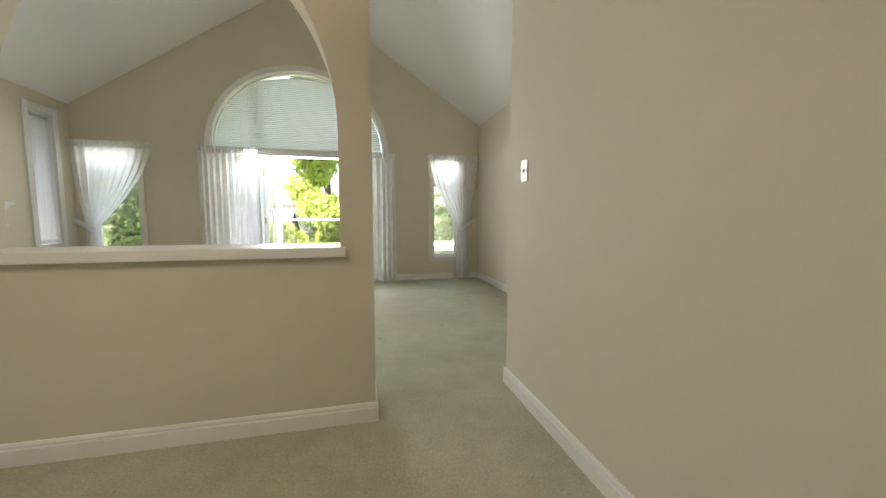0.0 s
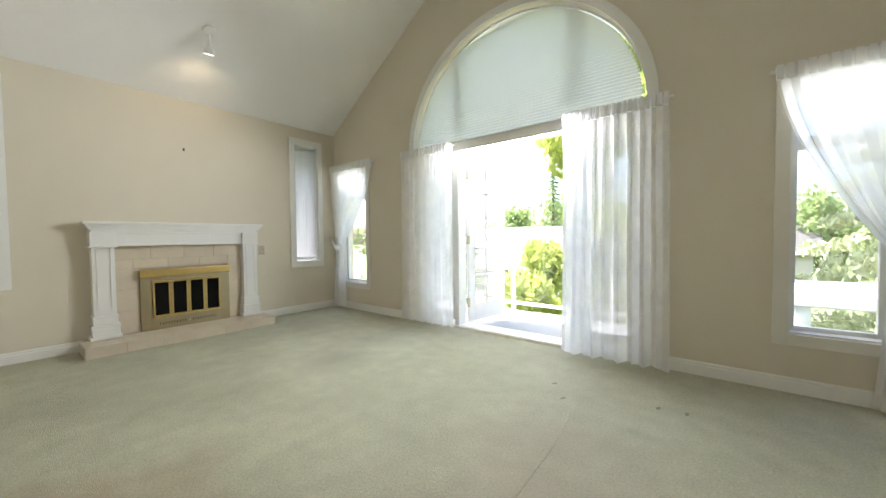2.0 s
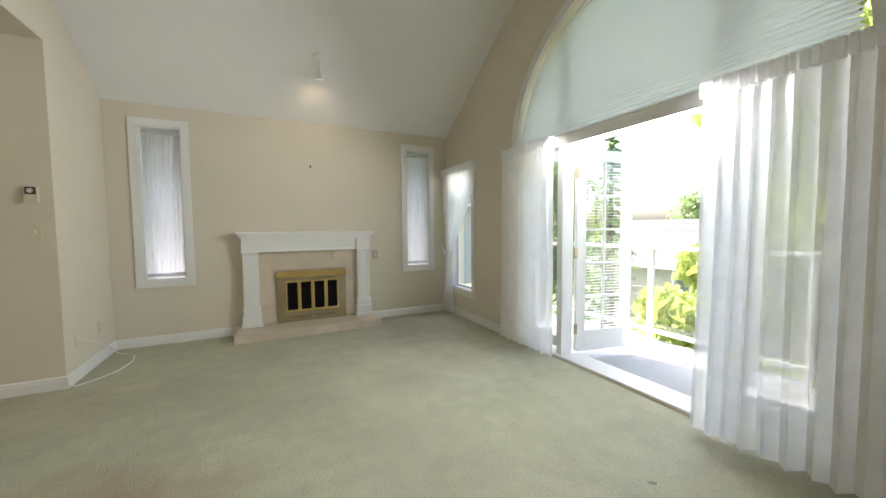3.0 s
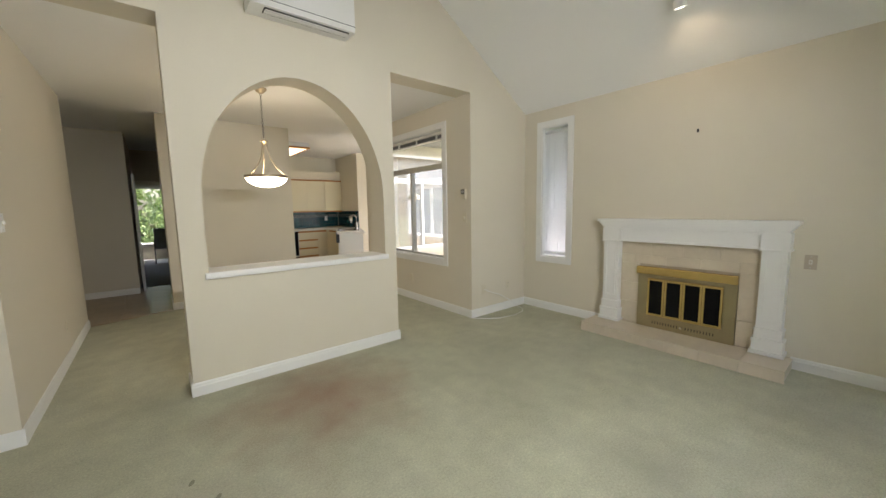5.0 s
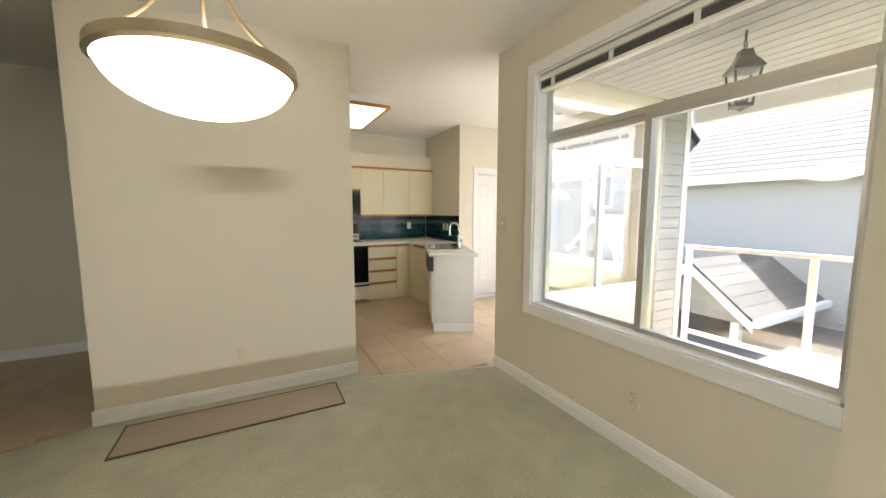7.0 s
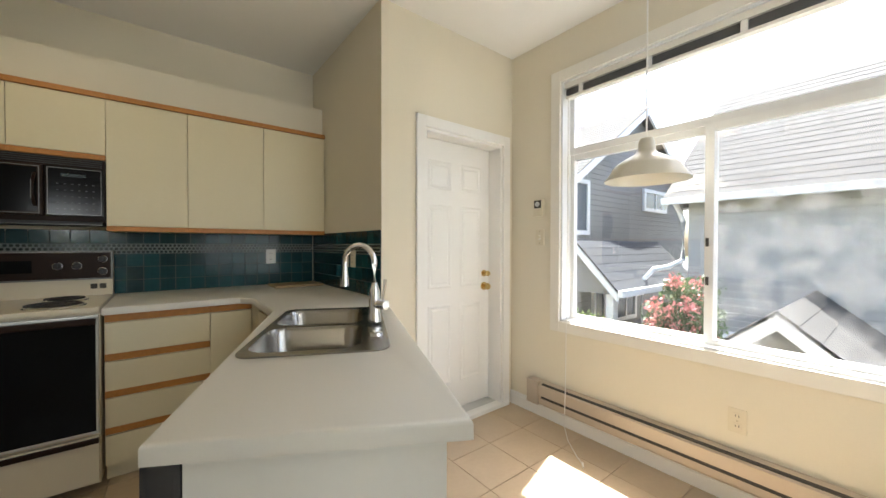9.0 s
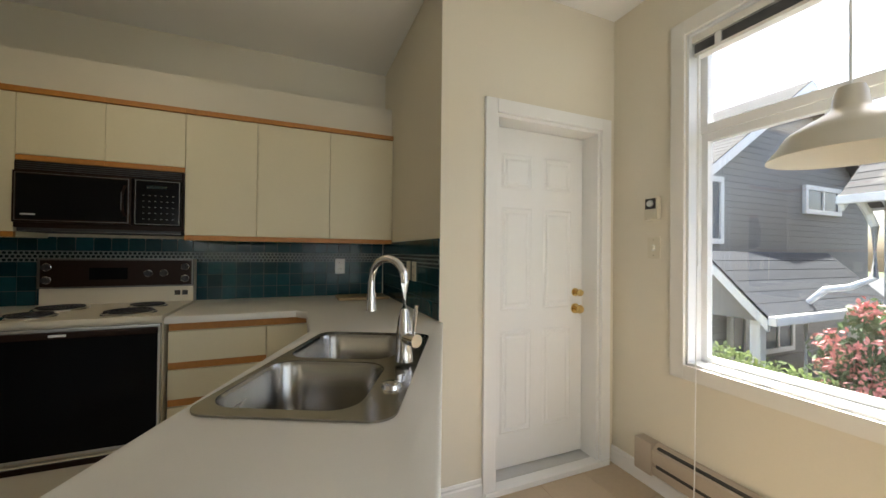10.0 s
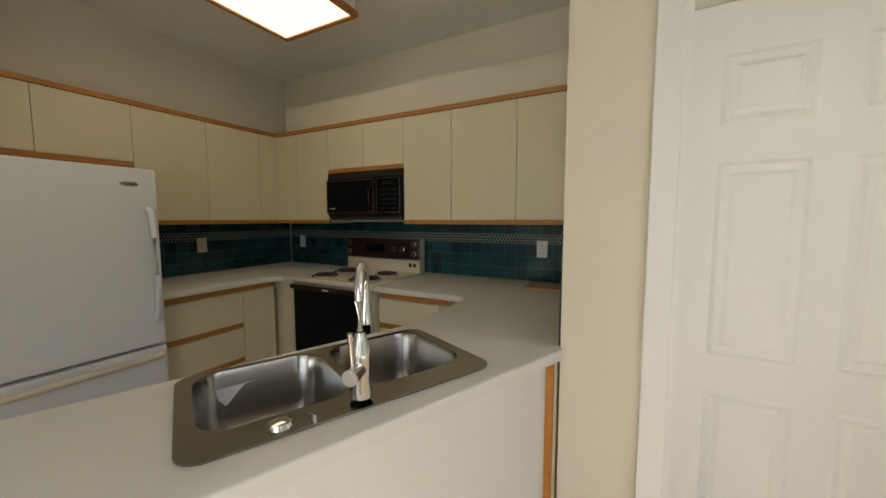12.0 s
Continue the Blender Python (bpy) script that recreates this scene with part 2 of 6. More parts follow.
def carpet_material():
    """Cut pile: pale sage green, worn paths, two faint rusty stains with soft edges."""
    m = material("sage_carpet", (0.525, 0.518, 0.39), 0.97, grain=0.26, scale=130, stain=0.2, stain_scale=1.7, bump=0.8, bump_scale=210, spec=0.1)
    nt = m.node_tree
    n, l = nt.nodes, nt.links
    b = n["Principled BSDF"]
    src = b.inputs["Base Color"].links[0].from_socket
    co = n.new("ShaderNodeTexCoord")
    for sc_, lo_, hi_ in ((7.0, 0.93, 1.07), (75.0, 0.90, 1.10)):    # trodden patches and tufts
        tn, mp, ml = n.new("ShaderNodeTexNoise"), n.new("ShaderNodeMapRange"), n.new("ShaderNodeMix")
        tn.inputs["Scale"].default_value, tn.inputs["Detail"].default_value = sc_, 6
        l.new(co.outputs["Object"], tn.inputs["Vector"])
        mp.inputs["From Min"].default_value, mp.inputs["From Max"].default_value = 0.3, 0.7
        mp.inputs["To Min"].default_value, mp.inputs["To Max"].default_value = lo_, hi_
        l.new(tn.outputs["Fac"], mp.inputs["Value"])
        ml.data_type, ml.blend_type = "RGBA", "MULTIPLY"
        ml.inputs["Factor"].default_value = 1.0
        l.new(src, ml.inputs["A"]), l.new(mp.outputs["Result"], ml.inputs["B"])
        src = ml.outputs["Result"]
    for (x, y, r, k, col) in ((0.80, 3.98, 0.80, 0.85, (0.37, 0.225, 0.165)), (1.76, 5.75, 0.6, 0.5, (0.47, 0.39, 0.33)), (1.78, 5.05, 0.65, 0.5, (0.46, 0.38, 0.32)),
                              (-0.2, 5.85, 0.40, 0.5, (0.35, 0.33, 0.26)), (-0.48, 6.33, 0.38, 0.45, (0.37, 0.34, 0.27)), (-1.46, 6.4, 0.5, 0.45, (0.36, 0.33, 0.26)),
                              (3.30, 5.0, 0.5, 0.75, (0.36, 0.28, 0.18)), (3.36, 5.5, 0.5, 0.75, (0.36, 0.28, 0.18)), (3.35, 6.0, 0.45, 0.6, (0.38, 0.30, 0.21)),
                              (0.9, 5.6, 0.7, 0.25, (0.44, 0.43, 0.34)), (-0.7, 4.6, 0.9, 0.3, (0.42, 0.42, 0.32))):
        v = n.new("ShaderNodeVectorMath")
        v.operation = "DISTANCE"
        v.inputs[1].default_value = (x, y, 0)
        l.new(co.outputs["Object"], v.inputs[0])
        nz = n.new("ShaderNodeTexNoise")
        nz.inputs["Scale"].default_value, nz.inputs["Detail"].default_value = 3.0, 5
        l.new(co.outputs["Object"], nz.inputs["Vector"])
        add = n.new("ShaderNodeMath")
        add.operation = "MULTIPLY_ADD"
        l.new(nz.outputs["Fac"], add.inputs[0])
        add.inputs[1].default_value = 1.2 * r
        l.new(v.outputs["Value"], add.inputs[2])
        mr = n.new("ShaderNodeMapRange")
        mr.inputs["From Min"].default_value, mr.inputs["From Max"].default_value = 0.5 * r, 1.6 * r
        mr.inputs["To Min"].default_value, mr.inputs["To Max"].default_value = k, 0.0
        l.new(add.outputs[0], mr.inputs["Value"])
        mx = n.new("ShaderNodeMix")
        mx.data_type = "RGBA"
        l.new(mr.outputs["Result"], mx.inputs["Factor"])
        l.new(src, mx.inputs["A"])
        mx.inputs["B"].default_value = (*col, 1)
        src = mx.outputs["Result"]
    l.new(src, b.inputs["Base Color"])
    return m


CARPET = carpet_material()

# ---- mesh helpers ----


def finish(name, bm, mat, smooth=False):
    me = bpy.data.meshes.new(name)
    bmesh.ops.recalc_face_normals(bm, faces=bm.faces[:])
    bm.to_mesh(me)
    bm.free()
    for mm in (mat if isinstance(mat, (list, tuple)) else [mat]):
        me.materials.append(mm)
    if smooth:
        me.polygons.foreach_set("use_smooth", [True] * len(me.polygons))
        me.set_sharp_from_angle(angle=radians(40))
    return new(name, me)


def thing(name, at, label, category, group=""):
    ob = new(name)
    ob.location = at
    ob.empty_display_size = 0.1
    ob["base"] = tuple(at)
    return tagged(ob, label, category, group)


def whereis(ob):
    return Vector(ob["base"]) if "base" in ob else Vector((0, 0, 0))


def part(name, bm, mat, parent, label="", smooth=False):
    ob = finish(name, bm, mat, smooth)
    ob.parent = parent
    ob.matrix_parent_inverse = Matrix.Translation(-whereis(parent))
    return tagged(ob, label) if label else ob


def structure(name, bm, mat, label, smooth=False):
    return tagged(finish(name, bm, mat, smooth), label, name.split("_")[0], kind="structure")


def box(bm, x0, x1, y0, y1, z0, z1, bevel=0.0, m=None):
    vs = [bm.verts.new((x, y, z)) for z in (min(z0, z1), max(z0, z1)) for y in (min(y0, y1), max(y0, y1)) for x in (min(x0, x1), max(x0, x1))]
    fs = [bm.faces.new([vs[i] for i in f]) for f in ((0, 2, 3, 1), (4, 5, 7, 6), (0, 1, 5, 4), (2, 6, 7, 3), (0, 4, 6, 2), (1, 3, 7, 5))]
    if m is not None:
        bmesh.ops.transform(bm, matrix=m, verts=vs)
    if bevel:
        bmesh.ops.bevel(bm, geom=list({e for f in fs for e in f.edges}), offset=bevel, segments=2, profile=0.7, affect="EDGES")
    return bm


def boxes(*rows, bevel=0.0):
    bm = bmesh.new()
    for r in rows:
        box(bm, *r, bevel=bevel)
    return bm


def cyl(bm, a, b, r0, r1=None, n=14):
    a, b = Vector(a), Vector(b)
    r1 = r0 if r1 is None else r1
    q = (b - a).to_track_quat("Z", "Y")
    rings = []
    for p, r in ((a, r0), (b, r1)):
        rings.append([bm.verts.new(p + q @ Vector((r * math.cos(k * math.tau / n), r * math.sin(k * math.tau / n), 0))) for k in range(n)])
    for k in range(n):
        bm.faces.new((rings[0][k], rings[0][(k + 1) % n], rings[1][(k + 1) % n], rings[1][k]))
    bm.faces.new(rings[0][::-1]), bm.faces.new(rings[1])
    return bm


def tube(bm, pts, r, n=8, closed=False):
    pts = [Vector(p) for p in pts]
    rings = []
    for i, p in enumerate(pts):
        a = pts[i - 1] if i or closed else p
        b = pts[(i + 1) % len(pts)] if i < len(pts) - 1 or closed else p
        q = (b - a).to_track_quat("Z", "Y")
        rr = r[i] if isinstance(r, (list, tuple)) else r
        rings.append([bm.verts.new(p + q @ Vector((rr * math.cos(k * math.tau / n), rr * math.sin(k * math.tau / n), 0))) for k in range(n)])
    for i in range(len(pts) - (0 if closed else 1)):
        a, b = rings[i], rings[(i + 1) % len(pts)]
        for k in range(n):
            bm.faces.new((a[k], a[(k + 1) % n], b[(k + 1) % n], b[k]))
    if not closed:
        bm.faces.new(rings[0][::-1]), bm.faces.new(rings[-1])
    return bm


def lathe(bm, profile, at, n=32):
    """Turned body from (radius, height) pairs round a vertical axis."""
    rings = []
    for r, z in profile:
        if r < 1e-5:
            rings.append([bm.verts.new((at[0], at[1], at[2] + z))])
        else:
            rings.append([bm.verts.new((at[0] + r * math.cos(k * math.tau / n), at[1] + r * math.sin(k * math.tau / n), at[2] + z)) for k in range(n)])
    for a, b in zip(rings, rings[1:]):
        for k in range(n):
            f = [a[k % len(a)], a[(k + 1) % len(a)], b[(k + 1) % len(b)], b[k % len(b)]]
            f = list(dict.fromkeys(f))
            if len(f) > 2:
                bm.faces.new(f)
    return bm


def slab(outline, holes, axis, lo, hi, bm=None):
    """A plate from a flat outline (u, v) with holes, from lo to hi along axis."""
    bm = bm or bmesh.new()
    put = {"x": lambda u, v, w: (w, u, v), "y": lambda u, v, w: (u, w, v), "z": lambda u, v, w: (u, v, w)}[axis]
    edges, verts = [], []
    for loop in (outline, *holes):
        vs = [bm.verts.new(put(u, v, lo)) for u, v in loop]
        verts += vs
        edges += [bm.edges.new((vs[i], vs[(i + 1) % len(vs)])) for i in range(len(vs))]
    faces = [g for g in bmesh.ops.triangle_fill(bm, use_beauty=True, use_dissolve=False, edges=edges)["geom"] if isinstance(g, bmesh.types.BMFace)]
    ext = bmesh.ops.extrude_face_region(bm, geom=faces)["geom"]
    d = [0, 0, 0]
    d["xyz".index(axis)] = hi - lo
    bmesh.ops.translate(bm, vec=d, verts=[g for g in ext if isinstance(g, bmesh.types.BMVert)])
    for f in faces:
        if f.is_valid:
            f.normal_flip()
    return bm


def rect(u0, u1, v0, v1):
    return [(u0, v0), (u1, v0), (u1, v1), (u0, v1)]


def arc(cx, cz, rx, rz, a0=0.0, a1=math.pi, n=40):
    return [(cx + rx * math.cos(a0 + (a1 - a0) * k / n), cz + rz * math.sin(a0 + (a1 - a0) * k / n)) for k in range(n + 1)]


def rounded(cx, cy, w, h, r, n=6):
    out = []
    for sx, sy, a in ((1, 1, 0), (-1, 1, 90), (-1, -1, 180), (1, -1, 270)):
        for k in range(n + 1):
            t = radians(a + 90 * k / n)
            out.append((cx + sx * (w / 2 - r) + r * math.cos(t), cy + sy * (h / 2 - r) + r * math.sin(t)))
    return out

# ---- large structure ----
AR = (XR, 2.09, 1.255, 1.17)          # arched window: centre, spring, half width, rise
arch_hole = [(XR - AR[2], 0.02)] + [(XR + AR[2], 0.02)] + arc(*AR, 0, math.pi)
NWW, NEW = (-2.13, -1.55, 0.385, 2.00), (2.71, 3.15, 0.385, 2.00)
gable = [(XW - 0.2, -0.3), (XE + 0.2, -0.3), (XE + 0.2, EAVE), (XR, RIDGE + 0.05), (XW - 0.2, EAVE)]
structure("wall_north", slab(gable, [arch_hole, rect(*NWW), rect(*NEW)], "y", YN, YN + 0.2), PAINT, "tall cream painted gable wall with arched opening")
WA, WB = (6.63, 6.98, 0.705, 2.35), (3.65, 4.02, 0.705, 2.35)
structure("wall_west", slab(rect(YSB, YN, -0.3, EAVE + 0.1), [rect(*WA), rect(*WB)], "x", XW - 0.2, XW), PAINT, "cream painted wall behind the fireplace")
structure("wall_east", slab(rect(YS - 0.25, YN, -0.3, EAVE + 0.1), [], "x", XE, XE + 0.2), PAINT, "plain cream painted side wall of living room")
JX0, JX1 = -0.105, 1.39
arch2 = [(JX0, 0.90), (JX1, 0.90)] + arc((JX0 + JX1) / 2, 1.47, (JX1 - JX0) / 2, 0.97, 0, math.pi)
south = [(XW, -0.02), (XD, -0.02), (XD, CEIL), (-0.23, CEIL), (-0.23, -0.02), (1.55, -0.02), (1.55, CEIL), (XH, CEIL), (XH, -0.02), (XE, -0.02),
         (XE, EAVE), (XR, RIDGE + 0.05), (XW, EAVE)]
structure("wall_south", slab(south, [arch2], "y", YSB, YS), PAINT, "cream gable wall with arched pass-through over half wall")
DWN = (1.18, 2.85, 0.675, 2.37)
structure("wall_dining", slab(rect(0.71, YSB, -0.3, CEIL), [rect(*DWN)], "x", XD - 0.15, XD), PAINT, "cream dining wall with a large window")
NKN = (-3.05, -1.60, 0.62, 2.32)
structure("wall_nook_north", slab(rect(XNK - 0.15, XD - 0.15, -0.3, CEIL), [rect(*NKN)], "y", YNK, YNK + 0.14), KPAINT, "cream nook wall with window to the porch")
NKW = (-1.05, 0.48, 0.71, 2.35)
structure("wall_nook_west", slab(rect(YDW - 0.2, YNK, -0.3, CEIL), [rect(*NKW)], "x", XNK - 0.16, XNK), KPAINT, "cream nook wall with large slider window")
KD = (-3.21, -2.49, 0.0, 1.99)
structure("wall_back_door", slab([(XNK, 0), (KD[0], 0), (KD[0], KD[3]), (KD[1], KD[3]), (KD[1], 0), (XRT, 0), (XRT, CEIL), (XNK, CEIL)], [], "y", YDW - 0.18, YDW), KPAINT, "cream wall round the white back door")
structure("wall_return", boxes((XRT - 0.12, XRT, YK - 0.12, YDW - 0.18, 0, CEIL)), KPAINT, "cream return wall at end of the worktop")
structure("wall_kitchen_south", boxes((XRT, XK + 0.12, YK - 0.12, YK, 0, CEIL)), KPAINT, "cream wall above the kitchen cabinets")
structure("wall_kitchen_east", boxes((XK, XK + 0.12, YK, BY0, 0, CEIL)), KPAINT, "cream wall behind the fridge")
structure("wall_closet_block", boxes((BX0, BX1, BY0, BY1, 0, CEIL)), PAINT, "plain cream closet block facing the dining room")
structure("wall_hall", boxes((XH, XH + 0.14, 0.55, YSB, 0, CEIL), (XH + 0.14, 2.97, 0.55, 0.69, 0, CEIL)), PAINT, "cream hall wall with rounded outer corner")
ED = (-1.29, -0.45, 0.0, 2.04)
structure("wall_entry", slab([(-1.56, 0), (ED[0], 0), (ED[0], ED[3]), (ED[1], ED[3]), (ED[1], 0), (0.55, 0), (0.55, CEIL), (-1.56, CEIL)], [], "x", 2.83, 2.97), PAINT, "cream wall round the entry door")
structure("wall_hall_end", boxes((1.95, 2.83, -1.56, -1.42, 0, CEIL)), PAINT, "cream end wall of the entry hall")
structure("wall_corridor_east", boxes((1.95, 2.09, -3.55, -1.56, 0, CEIL)), PAINT, "cream corridor wall in shade")
structure("wall_corridor_west", boxes((0.92, 1.06, -3.55, BY0, 0, CEIL)), PAINT, "cream corridor wall in shade")
structure("wall_bedroom_door", slab([(1.06, 0), (1.22, 0), (1.22, 2.04), (1.95, 2.04), (1.95, 0), (4.2, 0), (4.2, CEIL), (-1.0, CEIL), (-1.0, 0)], [], "y", -3.67, -3.55), PAINT, "cream wall with doorway into the bedroom")
structure("wall_bedroom_south", slab(rect(-1.0, 4.2, -0.3, CEIL), [rect(0.7, 2.05, 0.45, 2.1)], "y", -7.2, -7.05), PAINT, "cream bedroom wall with a window")
structure("wall_bedroom_sides", boxes((-1.12, -1.0, -7.2, -3.55, 0, CEIL), (4.2, 4.32, -7.2, -3.55, 0, CEIL)), PAINT, "cream bedroom side walls")

# ceilings
bm = bmesh.new()
t = 0.15
y0, y1 = YSB, YN + 0.25
for x in (XW - 0.25, XE + 0.25):
    k = (RIDGE - EAVE) / (XR - XW)
    ze = RIDGE - k * abs(x - XR)
    vs = [bm.verts.new(p) for p in ((x, y0, ze), (XR, y0, RIDGE), (XR, y1, RIDGE), (x, y1, ze), (x, y0, ze + t), (XR, y0, RIDGE + t), (XR, y1, RIDGE + t), (x, y1, ze + t))]
    for f in ((0, 1, 2, 3), (4, 7, 6, 5), (0, 4, 5, 1), (2, 6, 7, 3), (0, 3, 7, 4)):
        bm.faces.new([vs[i] for i in f])
structure("ceiling_vault", bm, CEILM, "white vaulted ceiling with fine texture")
structure("ceiling_flat", boxes((XNK - 0.2, 3.05, -3.7, YSB, CEIL, CEIL + 0.15)), CEILM, "white flat ceiling over dining room and kitchen")
# unseen board added outside to keep direct sun off the gathered curtains
structure("roof_eave", boxes((XW - 0.95, XW - 0.24, 3.3, YN + 0.5, 2.42, 2.52)), SIDINGL, "unseen board added to shade the fireplace wall's windows")
structure("ceiling_bedroom", boxes((-1.1, 4.3, -7.2, -3.7, CEIL, CEIL + 0.15)), CEILM, "white bedroom ceiling")

# floors: carpet one sheet, tile where the kitchen and the hall begin
bm = bmesh.new()
slab([(XW, YN), (XW, YS - 0.1), (XD, YS - 0.1), (XD, 0.74), (BX0, 0.42), (BX0, BY1), (BX1, BY1), (XH, 0.55), (XH, YS - 0.1), (XE, YS - 0.1), (XE, YN)], [], "z", -0.25, 0.0, bm)
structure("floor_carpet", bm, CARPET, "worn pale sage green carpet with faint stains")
structure("floor_subfloor", boxes((XNK - 0.15, 3.0, -3.7, YSB, -0.3, -0.012)), GROUT, "grout bed below the floor tiles")
structure("floor_bedroom", boxes((-1.1, 4.3, -7.2, -3.55, -0.3, 0.0), (1.06, 1.95, -3.55, -1.95, -0.3, 0.002)), BEDC, "grey carpet in corridor and bedroom")


def baseboard(a, b, side):
    """A moulded board along a wall's foot; side: the way into the room."""
    a, b, s = Vector((*a, 0)), Vector((*b, 0)), Vector((*side, 0))
    prof = ((0, 0), (0.014, 0), (0.014, 0.070), (0.010, 0.078), (0.011, 0.088), (0.006, 0.098), (0, 0.100))
    bm = bmesh.new()
    ra, rb = ([bm.verts.new(p + s * (d - 0.0) + Vector((0, 0, z))) for d, z in prof] for p in (a, b))
    for i in range(len(prof)):
        j = (i + 1) % len(prof)
        bm.faces.new((ra[i], ra[j], rb[j], rb[i]))
    bm.faces.new(ra), bm.faces.new(rb[::-1])
    structure("baseboard", bm, TRIM, "white moulded baseboard along the wall")


for a, b, s in (((XW, YN), (-0.66, YN), (0, -1)), ((1.95, YN), (XE, YN), (0, -1)), ((XW, YS), (XW, 4.50), (1, 0)), ((XW, 6.10), (XW, YN), (1, 0)),
                ((XE, YS), (XE, YN), (-1, 0)), ((XW, YS), (XD + 0.014, YS), (0, 1)), ((XD, 0.71), (XD, YS), (1, 0)), ((-0.244, YS), (1.564, YS), (0, 1)),
                ((-0.244, YSB), (1.564, YSB), (0, -1)), ((1.55, YSB), (1.55, YS), (1, 0)), ((-0.23, YSB), (-0.23, YS), (-1, 0)), ((XH - 0.014, YS), (XE, YS), (0, 1)),
                ((XH, 0.55), (XH, YS), (-1, 0)), ((BX0 - 0.014, BY1), (BX1 + 0.014, BY1), (0, 1)), ((BX1, BY0), (BX1, BY1), (1, 0)), ((BX0, BY0), (BX0, BY1), (-1, 0)),
                ((1.95, -1.42), (2.83, -1.42), (0, 1)), ((XNK, YDW), (XNK, YNK), (1, 0)), ((-2.44, YDW), (XRT, YDW), (0, 1)), ((XNK, YNK), (XD - 0.15, YNK), (0, -1)), ((2.83, -0.39), (2.83, 0.55), (-1, 0))):
    baseboard(a, b, s)


def casing(name, label, axis, at, side, u0, u1, v0, v1, w=0.075, d=0.018, sill=True, mat=None, depth=0.1):
    """A window's or door's flat casing on a wall, with reveal lining. side: +1 or -1, the way into the room along axis."""
    ob = thing(name, {"x": (at, (u0 + u1) / 2, v0), "y": ((u0 + u1) / 2, at, v0)}[axis], label, "window")
    ob["kind"] = "structure"
    mat = mat or CASE
    lo, hi = sorted((at, at + side * d))
    foot = v0 - w if sill else v0
    for nm, r in (("casing_side", (u0 - w, u0, foot, v1 + w)), ("casing_side", (u1, u1 + w, foot, v1 + w)), ("casing_head", (u0, u1, v1, v1 + w))) + ((("casing_foot", (u0, u1, v0 - w, v0)),) if sill else ()):
        b = bmesh.new()
        box(b, *((lo, hi, r[0], r[1]) if axis == "x" else (r[0], r[1], lo, hi)), r[2], r[3], bevel=0.004)
        part(nm, b, mat, ob)
    lo, hi = sorted((at - side * 0.001, at - side * depth))
    e = 0.012
    b = bmesh.new()
    for r in ((u0, u0 + e, v0, v1), (u1 - e, u1, v0, v1), (u0, u1, v1 - e, v1)) + (((u0, u1, v0, v0 + e),) if sill else ()):
        box(b, *((lo, hi, r[0], r[1]) if axis == "x" else (r[0], r[1], lo, hi)), r[2], r[3])
    part("reveal_lining", b, VINYL, ob)
    return ob


def pane(parent, axis, at, u0, u1, v0, v1, fw=0.04, fd=0.04, frame_mat=None):
    """One sash: frame and glass."""
    fm = frame_mat or VINYL
    b = bmesh.new()
    lo, hi = at - fd / 2, at + fd / 2
    for r in ((u0, u0 + fw, v0, v1), (u1 - fw, u1, v0, v1), (u0 + fw, u1 - fw, v1 - fw, v1), (u0 + fw, u1 - fw, v0, v0 + fw)):
        box(b, *((lo, hi, r[0], r[1]) if axis == "x" else (r[0], r[1], lo, hi)), r[2], r[3], bevel=0.003)
    fr = part("window_frame", b, fm, parent)
    b = bmesh.new()
    g = 0.003
    box(b, *((at - g, at + g, u0 + fw, u1 - fw) if axis == "x" else (u0 + fw, u1 - fw, at - g, at + g)), v0 + fw, v1 - fw)
    p = part("pane", b, GLASS, parent)
    p.visible_shadow = False
    return fr


def raised_blind(parent, axis, at, u0, u1, top):
    """A mini blind drawn up: head rail and a stack of slats with ladder clips."""
    def put(a0, a1, r0, r1, z0, z1, b):
        box(b, *((a0, a1, r0, r1) if axis == "x" else (r0, r1, a0, a1)), z0, z1, bevel=0.002)
    b = bmesh.new()
    put(at - 0.025, at + 0.025, u0, u1, top - 0.035, top, b)
    part("head_rail", b, CASE, parent)
    for k in range(6):
        b = bmesh.new()
        put(at - 0.022, at + 0.022, u0 + 0.01, u1 - 0.01, top - 0.047 - 0.0075 * k, top - 0.0435 - 0.0075 * k, b)
        part("slat", b, SLATM, parent, "dark aluminium blind slat" if k == 0 else "")
    b = bmesh.new()
    put(at - 0.024, at + 0.024, u0 + 0.01, u1 - 0.01, top - 0.106, top - 0.090, b)
    part("bottom_rail", b, CASE, parent)
    for f in (0.08, 0.36, 0.64, 0.92):
        c = u0 + f * (u1 - u0)
        b = bmesh.new()
        put(at - 0.027, at + 0.027, c - 0.014, c + 0.014, top - 0.094, top - 0.038, b)
        part("ladder_clip", b, PLATEW, parent)


w = casing("window_1", "white cased narrow window beside the corner", "y", YN, -1, *NWW)
pane(w, "y", YN + 0.10, NWW[0], NWW[1], NWW[2], 1.62), pane(w, "y", YN + 0.10, NWW[0], NWW[1], 1.62, NWW[3])
w = casing("window_2", "white cased narrow window with tied curtain", "y", YN, -1, *NEW)
pane(w, "y", YN + 0.10, NEW[0], NEW[1], NEW[2], 1.62), pane(w, "y", YN + 0.10, NEW[0], NEW[1], 1.62, NEW[3])
w = casing("window_3", "white cased tall window with gathered curtain", "x", XW, 1, *WA, mat=TRIM)
pane(w, "x", XW - 0.15, *WA)
w = casing("window_4", "white cased tall window with gathered curtain", "x", XW, 1, *WB, mat=TRIM)
pane(w, "x", XW - 0.15, *WB)
w = casing("window_5", "large dining slider window with raised blind", "x", XD, 1, *DWN, w=0.08, depth=0.14, mat=TRIM)
